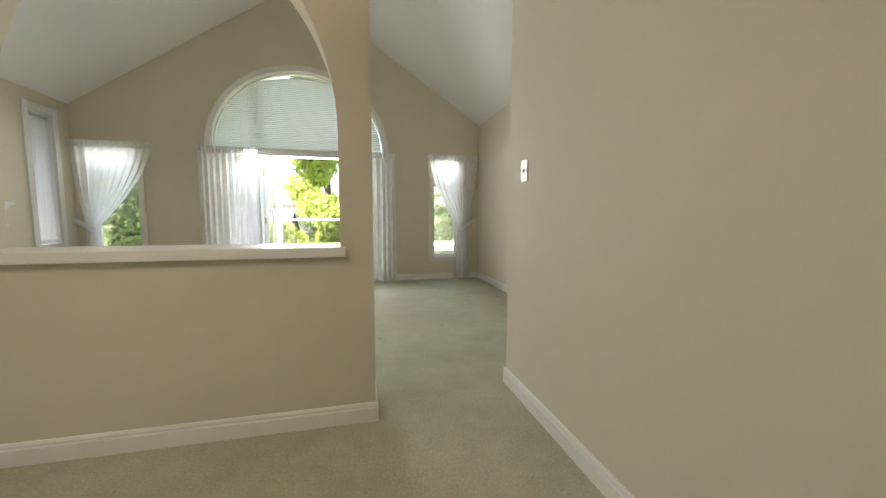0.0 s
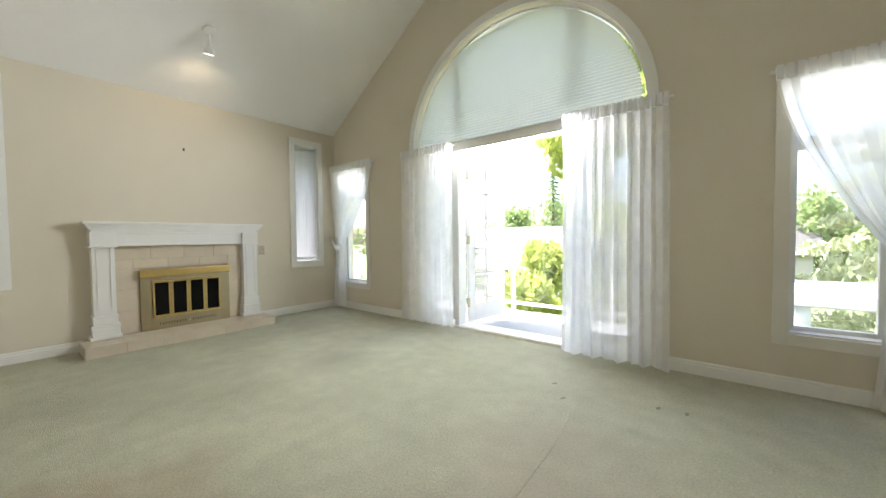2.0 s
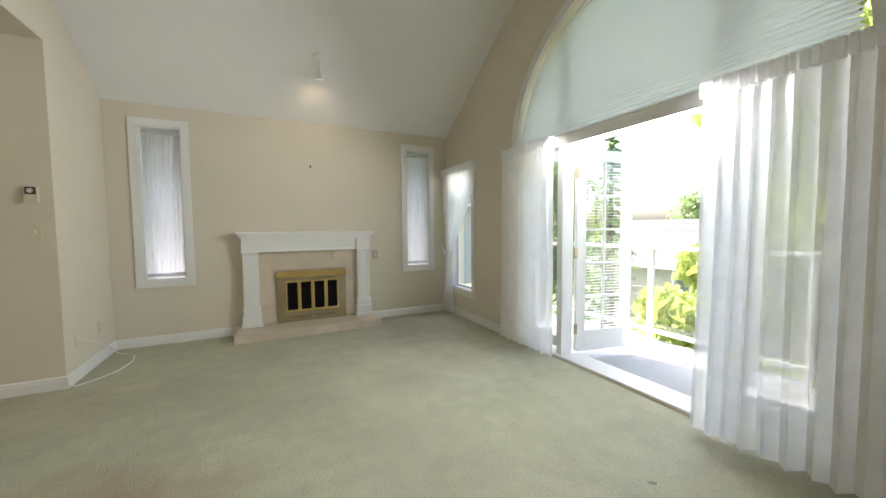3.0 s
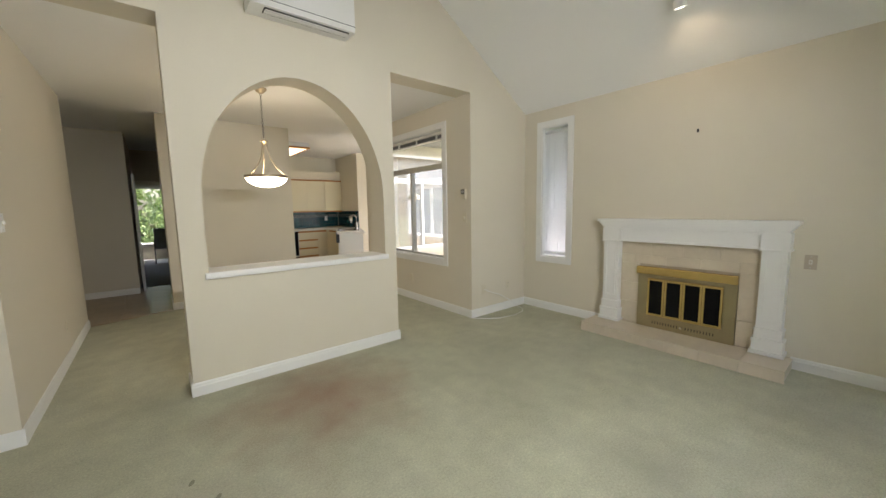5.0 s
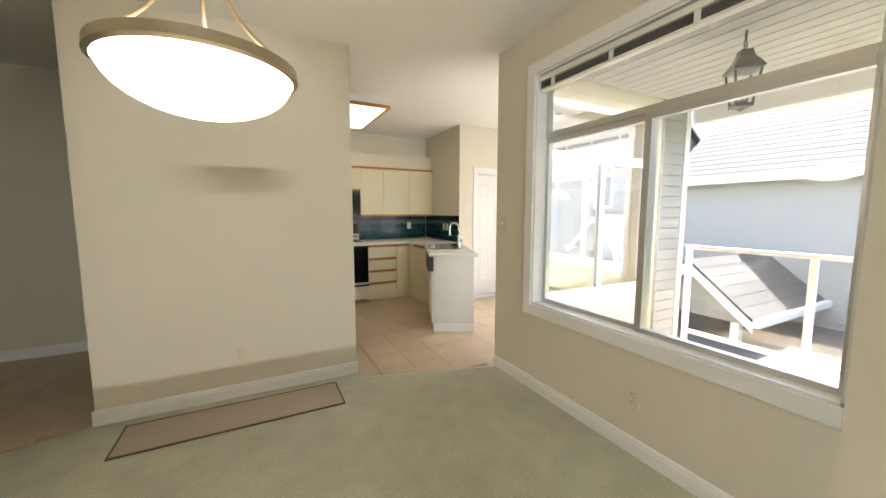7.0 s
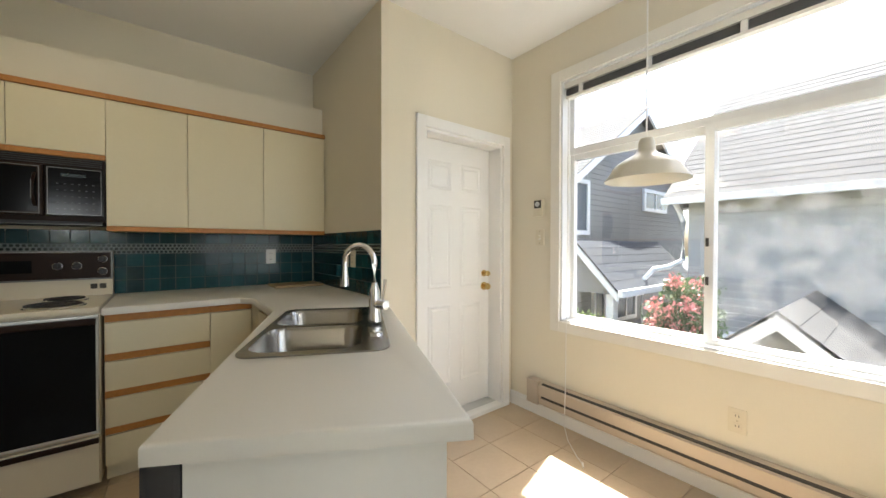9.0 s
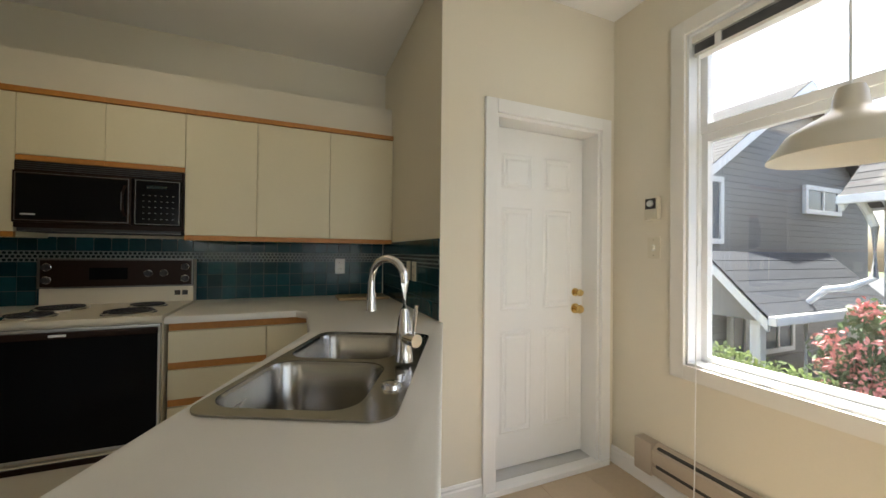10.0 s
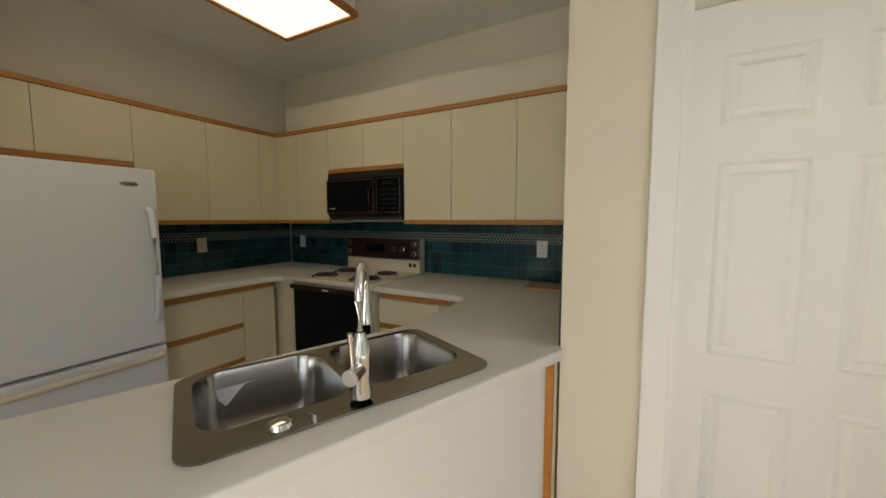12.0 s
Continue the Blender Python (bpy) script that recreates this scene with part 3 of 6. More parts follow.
pane(w, "x", XD - 0.11, DWN[0], DWN[1], 1.92, DWN[3], frame_mat=METAL)
pane(w, "x", XD - 0.12, DWN[0], 2.02, DWN[2], 1.92, frame_mat=METAL)
pane(w, "x", XD - 0.09, 1.98, DWN[1], DWN[2], 1.92, frame_mat=METAL)
raised_blind(w, "x", XD - 0.04, DWN[0] + 0.015, DWN[1] - 0.015, DWN[3] - 0.02)
w = casing("window_6", "large nook slider window with raised blind", "x", XNK, 1, *NKW, w=0.07, depth=0.15)
pane(w, "x", XNK - 0.11, NKW[0], NKW[1], 1.86, NKW[3], fw=0.045)
pane(w, "x", XNK - 0.12, NKW[0], -0.20, NKW[2], 1.86)
pane(w, "x", XNK - 0.09, -0.24, NKW[1], NKW[2], 1.86)
for z in (1.05, 1.25):
    part("latch", boxes((XNK - 0.068, XNK - 0.058, -0.232, -0.219, z - 0.022, z + 0.022), bevel=0.003), SLOT, w)
part("insect_screen", boxes((XNK - 0.142, XNK - 0.1415, -0.205, NKW[1] - 0.03, NKW[2] + 0.03, 1.83)), SCREEN, w, "fine grey insect screen")
raised_blind(w, "x", XNK - 0.04, NKW[0] + 0.015, NKW[1] - 0.015, NKW[3] - 0.015)
bm = bmesh.new()
cyl(bm, (XNK + 0.005, NKW[0] + 0.06, 1.2), (XNK + 0.005, NKW[0] + 0.06, 2.22), 0.005, n=6)
part("tilt_wand", bm, PLATEW, w)
w = casing("window_7", "nook side window facing the porch", "y", YNK, -1, *NKN, w=0.06, depth=0.13)
pane(w, "y", YNK + 0.10, NKN[0], -2.3, NKN[2], 1.86), pane(w, "y", YNK + 0.08, -2.34, NKN[1], NKN[2], 1.86), pane(w, "y", YNK + 0.10, NKN[0], NKN[1], 1.86, NKN[3])
w = casing("window_8", "white bedroom window", "y", -7.05, 1, 0.7, 2.05, 0.45, 2.1)
pane(w, "y", -7.12, 0.7, 2.05, 0.45, 2.1)

# arched window over the french doors
aw = thing("window_9", (XR, YN, 2.0), "white arched window over open french doors", "window")
aw["kind"] = "structure"
ring = arc(XR, 2.09, 1.33, 1.25, 0, math.pi, 48) + arc(XR, 2.09, 1.255, 1.17, math.pi, 0, 48)
part("arch_casing", slab(ring, [], "y", YN - 0.02, YN), TRIM, aw)
ring = arc(XR, 2.09, 1.255, 1.17, 0, math.pi, 48) + arc(XR, 2.09, 1.235, 1.15, math.pi, 0, 48)
part("arch_frame", slab(ring, [], "y", YN + 0.08, YN + 0.15), VINYL, aw)
part("transom_bar", boxes((XR - 1.255, XR + 1.255, YN + 0.02, YN + 0.17, 1.99, 2.085), bevel=0.006), TRIM, aw)
p = part("pane", slab(arc(XR, 2.09, 1.24, 1.155, 0, math.pi, 40), [], "y", YN + 0.155, YN + 0.16), GLASS, aw)
p.visible_shadow = False
for x in (-0.005, 1.30):
    part("arch_mullion", boxes((x - 0.03, x + 0.03, YN + 0.09, YN + 0.14, 2.085, 2.09 + 1.15 * math.sqrt(1 - ((x - XR) / 1.235) ** 2) + 0.004), bevel=0.004), VINYL, aw)
for x in (XR - 1.23, -0.005, 1.30, XR + 1.23):
    part("door_jamb", boxes((x - 0.03, x + 0.03, YN + 0.03, YN + 0.17, 0.02, 1.99), bevel=0.004), TRIM, aw)
pane(aw, "y", YN + 0.14, XR - 1.20, -0.035, 0.06, 1.99, fw=0.10)
pane(aw, "y", YN + 0.14, 1.33, XR + 1.20, 0.06, 1.99, fw=0.10)
part("door_sill", boxes((XR - 1.255, XR + 1.255, YN + 0.005, YN + 0.24, -0.02, 0.03), bevel=0.006), TRIM, aw)

# pleated shade in the arch
sh = thing("pleated_shade", (XR, YN + 0.05, 2.1), "pale green pleated arch shade, drawn closed", "shade")
bm = bmesh.new()
rows, z = [], 2.105
n = 0
while z < 3.195:
    half = 1.225 * math.sqrt(max(0.0, 1 - ((z - 2.09) / 1.135) ** 2)) - (0.022 if n % 2 else 0.002)
    y = YN + (0.030 if n % 2 else 0.060)
    rows.append([bm.verts.new((XR - half + 2 * half * k / 24, y, min(z, 3.20 - 0.16 * max(0.0, -(-half + 2 * half * k / 24)) - 0.02))) for k in range(25)])
    z += 0.0145
    n += 1
for a, b in zip(rows, rows[1:]):
    for k in range(24):
        bm.faces.new((a[k], a[k + 1], b[k + 1], b[k]))
part("pleats", bm, PLEAT, sh)
part("bottom_rail", boxes((XR - 1.22, XR + 1.22, YN + 0.03, YN + 0.065, 2.088, 2.105), bevel=0.003), CASE, sh)


# ---- curtains ----
def drape(name, label, x0, x1, ztop, zbot, y, folds, amp, tie=None, side=1, flare=0.0):
    """A sheer curtain with a gathered heading. tie: (x, z, width) where it is held to the side."""
    ob = thing(name, ((x0 + x1) / 2, y, zbot), label, "curtain")
    bm = bmesh.new()
    nx, nz = folds * 8, 44
    rows = []
    for j in range(nz + 1):
        f = j / nz
        z = ztop + (zbot - ztop) * f
        a, b = x0, x1
        if tie:
            tx, tz, tw = tie
            g = (ztop - z) / (ztop - tz) if z > tz else 1 - 0.75 * (tz - z) / (tz - zbot)
            s = g ** 1.6 if z > tz else g
            c0, c1 = tx - tw / 2, tx + tw / 2
            if z < tz:
                wd = tw / 2 + 0.10 * (1 - g)
                a, b = tx - wd, tx + wd
            else:
                a, b = x0 + (c0 - x0) * s, x1 + (c1 - x1) * s
        else:
            a -= flare * f
            b += flare * f
        row = []
        for i in range(nx + 1):
            u = i / nx
            ph = u * folds * math.tau + 1.6 * math.sin(3.1 * u + x0) + 0.7 * math.sin(11.3 * u + 2.1 * x0 + 0.8 * f)
            am = amp * (0.45 + 0.55 * min(1, 4 * f)) * (0.6 + 0.25 * math.sin(7 * u + x0 * 3) + 0.15 * math.sin(17 * u + 1.7 * f))
            if f < 0.06:
                am = amp * 0.5
            wob = 0.012 * math.sin(5 * u + 4 * f) * f
            row.append(bm.verts.new((a + (b - a) * u + 0.25 * am * math.sin(2 * ph) , y + am * math.sin(ph) + wob, z + (0.012 * math.sin(ph * 0.5) if j == nz else 0))))
        rows.append(row)
    for r0, r1 in zip(rows, rows[1:]):
        for i in range(nx):
            bm.faces.new((r0[i], r0[i + 1], r1[i + 1], r1[i]))
    part("cloth", bm, SHEER, ob, smooth=True)
    k = folds * 2
    for i in range(k):
        bm = bmesh.new()
        c = x0 + (x1 - x0) * (i + 0.5) / k
        box(bm, c - (x1 - x0) / k * 0.36, c + (x1 - x0) / k * 0.36, y - amp * 0.9, y + 0.004, ztop - 0.085, ztop + 0.005, bevel=0.006)
        part("heading_pleat", bm, SHEER, ob)
    bm = bmesh.new()
    tube(bm, [(x0 - 0.02, y + 0.03, ztop - 0.02), (x1 + 0.02, y + 0.03, ztop - 0.02)], 0.012, 8)
    part("rod", bm, TRIM, ob)
    if tie:
        tx, tz, tw = tie
        bm = bmesh.new()
        ex = tx + side * (tw / 2 + 0.19)
        pts = [(tx - side * tw * 0.55, y - 0.05, tz - 0.03), (tx, y - 0.075, tz - 0.02), (tx + side * tw * 0.5, y - 0.055, tz + 0.03), (tx + side * (tw / 2 + 0.10), y - 0.02, tz + 0.08), (ex, y + 0.03, tz + 0.12)]
        rows = [[bm.verts.new((p[0], p[1] + dy, p[2] + dz)) for dz, dy in ((0.035, 0), (0, -0.012), (-0.035, 0), (0, 0.006))] for p in pts]
        for r0, r1 in zip(rows, rows[1:]):
            for i in range(4):
                bm.faces.new((r0[i], r0[(i + 1) % 4], r1[(i + 1) % 4], r1[i]))
        part("tieback", bm, SHIRR, ob, smooth=True)
    return ob


drape("sheer_curtain", "white sheer curtain drawn beside open door", -0.75, 0.02, 2.07, 0.03, YN - 0.09, 9, 0.035)
drape("sheer_curtain", "wide white sheer curtain pooling on the carpet", 1.27, 2.06, 2.07, 0.02, YN - 0.12, 10, 0.045, flare=0.02)
drape("sheer_curtain", "white sheer curtain tied back to the corner", -2.27, -1.33, 2.09, 0.03, YN - 0.085, 9, 0.03, tie=(-2.08, 0.92, 0.12), side=-1)
drape("sheer_curtain", "white sheer curtain tied back to the side", 2.62, 3.47, 2.09, 0.03, YN - 0.085, 9, 0.03, tie=(3.20, 0.90, 0.12), side=1)


def shirred(y0, y1, z0, z1, label):
    """A curtain gathered on two rods inside a window's reveal."""
    ob = thing("gathered_curtain", (XW - 0.05, (y0 + y1) / 2, z0), label, "curtain", "gathered curtains")
    bm = bmesh.new()
    n = 90
    rows = []
    for j in range(9):
        z = z0 + (z1 - z0) * j / 8
        rows.append([bm.verts.new((XW - 0.055 + 0.012 * math.sin(k * 1.9 + 0.4 * math.sin(k * 0.37) + 0.2 * j), y0 + (y1 - y0) * k / n, z)) for k in range(n + 1)])
    for a, b in zip(rows, rows[1:]):
        for k in range(n):
            bm.faces.new((a[k], a[k + 1], b[k + 1], b[k]))
    part("cloth", bm, SHIRR, ob, smooth=True)
    for z in (z0 + 0.03, z1 - 0.03):
        bm = bmesh.new()
        tube(bm, [(XW - 0.05, y0 - 0.005, z), (XW - 0.05, y1 + 0.005, z)], 0.02, 8)
        part("rod_pocket", bm, SHIRR, ob, smooth=True)


shirred(WA[0] + 0.02, WA[1] - 0.02, WA[2] + 0.02, WA[3] - 0.03, "white gathered sheer curtain over narrow window")
shirred(WB[0] + 0.02, WB[1] - 0.02, WB[2] + 0.02, WB[3] - 0.03, "white gathered sheer curtain over narrow window")

# half-wall sill of the pass-through
sl = thing("pass_through_sill", ((JX0 + JX1) / 2, 3.25, 0.87), "white rounded wooden sill on the half wall", "sill")
bm = bmesh.new()
box(bm, JX0 + 0.001, JX1 - 0.001, YSB, YS, 0.901, 0.916)
part("board", bm, TRIM, sl)
for y in (YS + 0.012, YSB - 0.012):
    bm = bmesh.new()
    box(bm, JX0 - 0.018, JX1 + 0.026, y - 0.0115, y + 0.028 if y > 3.3 else y + 0.0115, 0.868, 0.917, bevel=0.012)
    if y < 3.3:
        box(bm, JX0 - 0.018, JX1 + 0.026, y - 0.028, y - 0.012, 0.868, 0.917, bevel=0.007)
    part("nosing", bm, TRIM, sl)


# ---- doors ----
def six_panel(parent, m, w, h, mat, t=0.036):
    """A six-panel door leaf: local x across, z up, y through; m places it."""
    b = bmesh.new()
    box(b, 0, w, -t / 2, t / 2, 0, h, bevel=0.002, m=m)
    leaf = part("leaf", b, mat, parent)
    for x0, x1 in ((0.13 * w, 0.44 * w), (0.56 * w, 0.87 * w)):
        for z0, z1 in ((0.10 * h, 0.40 * h), (0.46 * h, 0.765 * h), (0.82 * h, 0.925 * h)):
            b = bmesh.new()
            for s in (-1, 1):
                v = []
                for i, d in ((0, 0.0), (0.012, 0.006), (0.030, -0.001), (0.042, 0.005)):
                    v.append([b.verts.new((x, s * (t / 2 + d), z)) for x, z in ((x0 + i, z0 + i), (x1 - i, z0 + i), (x1 - i, z1 - i), (x0 + i, z1 - i))])
                for q, r in zip(v, v[1:]):
                    for k in range(4):
                        b.faces.new((q[k], q[(k + 1) % 4], r[(k + 1) % 4], r[k]))
                b.faces.new(v[-1])
            bmesh.ops.transform(b, matrix=m, verts=b.verts[:])
            part("door_panel", b, mat, parent)
    return leaf


def knob(parent, name, at, way, mat, r=0.027):
    b = bmesh.new()
    at, way = Vector(at), Vector(way)
    cyl(b, at, at + way * 0.008, r * 1.15, n=18)
    cyl(b, at + way * 0.008, at + way * 0.035, r * 0.45, n=12)
    cyl(b, at + way * 0.03, at + way * 0.045, r * 0.7, r, n=18)
    cyl(b, at + way * 0.045, at + way * 0.058, r, r * 0.75, n=18)
    part(name, b, mat, parent, smooth=True)


d1 = thing("door_1", ((KD[0] + KD[1]) / 2, YDW - 0.13, 0.0), "white closed six-panel back door with brass knob", "door")
d1["kind"] = "structure"
six_panel(d1, pose(KD[0] + 0.02, YDW - 0.14, 0.035), KD[1] - KD[0] - 0.04, KD[3] - 0.055, TRIM)
for r in ((KD[0] - 0.07, KD[0], 0, KD[3] + 0.07), (KD[1], KD[1] + 0.07, 0, KD[3] + 0.07), (KD[0], KD[1], KD[3], KD[3] + 0.07)):
    part("casing", boxes((r[0], r[1], YDW, YDW + 0.02, r[2], r[3]), bevel=0.005), TRIM, d1)
part("jamb", boxes((KD[0], KD[0] + 0.018, YDW - 0.18, YDW, 0, KD[3]), (KD[1] - 0.018, KD[1], YDW - 0.18, YDW, 0, KD[3]), (KD[0] + 0.018, KD[1] - 0.018, YDW - 0.18, YDW, KD[3] - 0.018, KD[3])), TRIM, d1)
part("threshold", boxes((KD[0] + 0.018, KD[1] - 0.018, YDW - 0.18, YDW - 0.04, 0, 0.03), bevel=0.006), METAL, d1)
part("sill_board", boxes((KD[0] - 0.06, KD[1] + 0.06, YDW - 0.04, YDW + 0.03, 0, 0.03), bevel=0.006), TRIM, d1)
knob(d1, "door_knob", (KD[0] + 0.075, YDW - 0.122, 0.915), (0, 1, 0), BRASS)
knob(d1, "deadbolt", (KD[0] + 0.075, YDW - 0.122, 1.015), (0, 1, 0), BRASS, 0.022)

d2 = thing("door_2", (2.83, -0.87, 0.0), "white closed entry door with worn paint", "door")
d2["kind"] = "structure"
six_panel(d2, pose(2.86, ED[0] + 0.015, 0.01, 0, 0, 90), ED[1] - ED[0] - 0.03, 2.02, TRIM)
for r in ((ED[0] - 0.06, ED[0], 0, ED[3] + 0.06), (ED[1], ED[1] + 0.06, 0, ED[3] + 0.06), (ED[0], ED[1], ED[3], ED[3] + 0.06)):
    part("casing", boxes((2.812, 2.83, r[0], r[1], r[2], r[3]), bevel=0.004), TRIM, d2)
knob(d2, "door_knob", (2.842, ED[1] - 0.09, 0.95), (-1, 0, 0), NICKEL)
knob(d2, "deadbolt", (2.842, ED[1] - 0.09, 1.09), (-1, 0, 0), NICKEL, 0.022)
for z in (0.25, 1.0, 1.8):
    part("hinge", boxes((2.828, 2.842, ED[0] + 0.005, ED[0] + 0.03, z - 0.045, z + 0.045), bevel=0.003), NICKEL, d2)
b = bmesh.new()
cyl(b, (2.842, -0.87, 1.5), (2.836, -0.87, 1.5), 0.008, n=10)
part("peephole", b, SLOT, d2)

d3 = thing("door_3", (1.93, -1.85, 0.0), "white six-panel hall door standing open", "door")
d3["kind"] = "structure"
six_panel(d3, pose(1.915, -2.30, 0.012, 0, 0, 92), 0.80, 2.0, TRIM)
knob(d3, "door_knob", (1.89, -2.22, 0.95), (-1, 0, 0), NICKEL)

# french door leaf, opened outwards against the balcony
def french(name, hinge_x, angle, label):
    ob = thing(name, (hinge_x, YN + 0.17, 0.05), label, "door")
    ob["kind"] = "structure"
    m = pose(hinge_x, YN + 0.19, 0.05, 0, 0, angle)
    wd, h = 0.62, 1.92
    b = bmesh.new()
    for r in ((0, 0.10, 0, h), (wd - 0.10, wd, 0, h), (0.10, wd - 0.10, h - 0.10, h), (0.10, wd - 0.10, 0, 0.20)):
        box(b, r[0], r[1], -0.02, 0.02, r[2], r[3], bevel=0.003, m=m)
    part("door_frame", b, TRIM, ob)
    b = bmesh.new()
    box(b, 0.10, wd - 0.10, -0.003, 0.003, 0.20, h - 0.10, m=m)
    part("pane", b, GLASS, ob).visible_shadow = False
    for k in range(1, 5):
        b = bmesh.new()
        z = 0.20 + (h - 0.30) * k / 5
        box(b, 0.10, wd - 0.10, -0.014, 0.014, z - 0.011, z + 0.011, m=m)
        part("muntin", b, TRIM, ob)
    b = bmesh.new()
    box(b, wd / 2 - 0.011, wd / 2 + 0.011, -0.0135, 0.0135, 0.20, h - 0.10, m=m)
    part("muntin", b, TRIM, ob)
    side = -1
    b = bmesh.new()
    box(b, 0.085, wd - 0.085, side * 0.036 - 0.014, side * 0.036 + 0.014, h - 0.11, h - 0.085, m=m)
    bl = part("mini_blind", b, PLATEW, ob, "white mini blind hung on the door")
    for k in range(56):
        b = bmesh.new()
        z = 0.24 + k * 0.028
        box(b, 0.09, wd - 0.09, side * 0.036 - 0.010, side * 0.036 + 0.010, z, z + 0.0012, m=m @ pose(0, 0, 0))
        s = part("slat", b, PLATEW, bl)
    for z in (0.22, 0.95, 1.70):
        b = bmesh.new()
        box(b, -0.025, 0.012, -0.026, -0.012, z - 0.05, z + 0.05, bevel=0.003, m=m)
        part("hinge", b, OLDBRASS, ob)
    return ob


french("door_4", 0.035, 78, "white french door with mini blind, opened outwards")
french("door_5", 1.265, 97, "white french door with mini blind, opened outwards")

# ---- living room things ----
fp = thing("fireplace", (XW, 5.265, 0.0), "white wooden mantel fireplace with brass glass doors", "fireplace")
FY0, FY1 = 4.515, 6.10
FC = (FY0 + FY1) / 2


def mould(bm, y0, y1, x, rows):
    """Stepped horizontal mouldings: (overhang, z0, z1) on three sides."""
    for o, z0, z1 in rows:
        box(bm, XW, x + o, y0 - o, y1 + o, z0, z1, bevel=0.003)


bm = bmesh.new()
mould(bm, FY0 + 0.055, FY1 - 0.055, XW + 0.14, ((0.0, 1.118, 1.135), (0.012, 1.135, 1.15), (0.025, 1.15, 1.168), (0.038, 1.168, 1.186), (0.055, 1.186, 1.215)))
part("mantel_shelf", bm, TRIM, fp)
part("frieze", boxes((XW, XW + 0.12, FY0 + 0.22, FY1 - 0.22, 0.995, 1.118), bevel=0.003), TRIM, fp)
part("frieze_bead", boxes((XW + 0.10, XW + 0.135, FY0 + 0.22, FY1 - 0.22, 0.98, 0.999), (XW + 0.10, XW + 0.135, FY0 + 0.22, FY1 - 0.22, 1.10, 1.117), bevel=0.003), TRIM, fp)
for y0 in (FY0 + 0.055, FY1 - 0.215):
    y1 = y0 + 0.16
    pil = part("pilaster", boxes((XW, XW + 0.13, y0, y1, 0.10, 0.985), bevel=0.003), TRIM, fp)
    part("capital_block", boxes((XW, XW + 0.145, y0 - 0.01, y1 + 0.01, 0.985, 1.118), (XW, XW + 0.155, y0 - 0.02, y1 + 0.02, 0.972, 0.987), bevel=0.003), TRIM, pil)
    bm = bmesh.new()
    for a, b, c, d in ((y0 + 0.028, y1 - 0.028, 0.955, 0.962), (y0 + 0.028, y1 - 0.028, 0.385, 0.392), (y0 + 0.028, y0 + 0.036, 0.385, 0.962), (y1 - 0.036, y1 - 0.028, 0.385, 0.962)):
        box(bm, XW + 0.13, XW + 0.137, a, b, c, d)
    part("panel_bead", bm, TRIM, pil)
    bm = bmesh.new()
    for o, z0, z1 in ((0.012, 0.30, 0.325), (0.008, 0.24, 0.30), (0.022, 0.21, 0.24), (0.018, 0.135, 0.21), (0.032, 0.105, 0.135)):
        box(bm, XW, XW + 0.13 + o, y0 - o, y1 + o, z0, z1, bevel=0.005)
    part("plinth", bm, TRIM, pil)
# tiled surround, set behind the mantel
sy0, sy1 = FY0 + 0.215, FY1 - 0.215
part("surround_backing", boxes((XW + 0.002, XW + 0.04, sy0, sy1, 0.09, 0.985)), GROUT, fp)
FB = (4.92, 5.74, 0.10, 0.73)
hx0, hx1 = XW + 0.015, XW + 0.41
for k in range(4):
    for r, (z0, z1) in enumerate(((0.845, 0.983), (0.752, 0.842))):
        sh_ = 0.5 if r else 0.0
        a, b = sy0 + (sy1 - sy0) * max(0, k - sh_) / 4, sy0 + (sy1 - sy0) * (k + 1 - sh_) / 4
        part("tile", boxes((XW + 0.03, XW + 0.05, a + 0.001, b - 0.001, z0, z1), bevel=0.0015), MARBLE, fp)
a = sy0 + (sy1 - sy0) * 3.5 / 4
part("tile", boxes((XW + 0.03, XW + 0.05, a + 0.001, sy1 - 0.001, 0.752, 0.842), bevel=0.0015), MARBLE, fp)
for y0, y1 in ((sy0, FB[0] - 0.002), (FB[1] + 0.002, sy1)):
    for z0, z1 in ((0.545, 0.749), (0.335, 0.542), (0.105, 0.332)):
        part("tile", boxes((XW + 0.03, XW + 0.05, y0 + 0.001, y1 - 0.001, z0, z1), bevel=0.0015), MARBLE, fp)
insert = part("firebox_frame", slab(rect(*FB), [rect(5.012, 5.648, 0.225, 0.618)], "x", XW + 0.045, XW + 0.075), OLDBRASS, fp, "satin brass firebox surround")
part("hood", boxes((XW + 0.07, XW + 0.115, FB[0] - 0.005, FB[1] + 0.005, 0.655, 0.733), bevel=0.008), BRASS, fp, "polished brass hood")
part("firebox", boxes((XW + 0.01, XW + 0.035, 4.95, 5.71, 0.2, 0.65)), SLOT, fp)
for k in range(4):
    y0 = 5.016 + 0.158 * k
    y1 = y0 + 0.154
    dr = part("glass_door", slab(rect(y0, y1, 0.228, 0.615), [rect(y0 + 0.018, y1 - 0.018, 0.252, 0.591)], "x", XW + 0.072, XW + 0.088), BRASS, fp, "brass framed smoked glass door")
    part("smoked_glass", boxes((XW + 0.076, XW + 0.080, y0 + 0.016, y1 - 0.016, 0.25, 0.593)), BLACK, dr)
for k in range(22):
    y = 5.07 + 0.0245 * k
    if abs(y - 5.33) > 0.02:
        part("vent_slot", boxes((XW + 0.074, XW + 0.077, y, y + 0.007, 0.145, 0.172)), SLOT, insert)
bm = bmesh.new()
cyl(bm, (XW + 0.074, 5.33, 0.16), (XW + 0.095, 5.33, 0.16), 0.014, 0.011, 14)
part("damper_knob", bm, CHROME, fp)
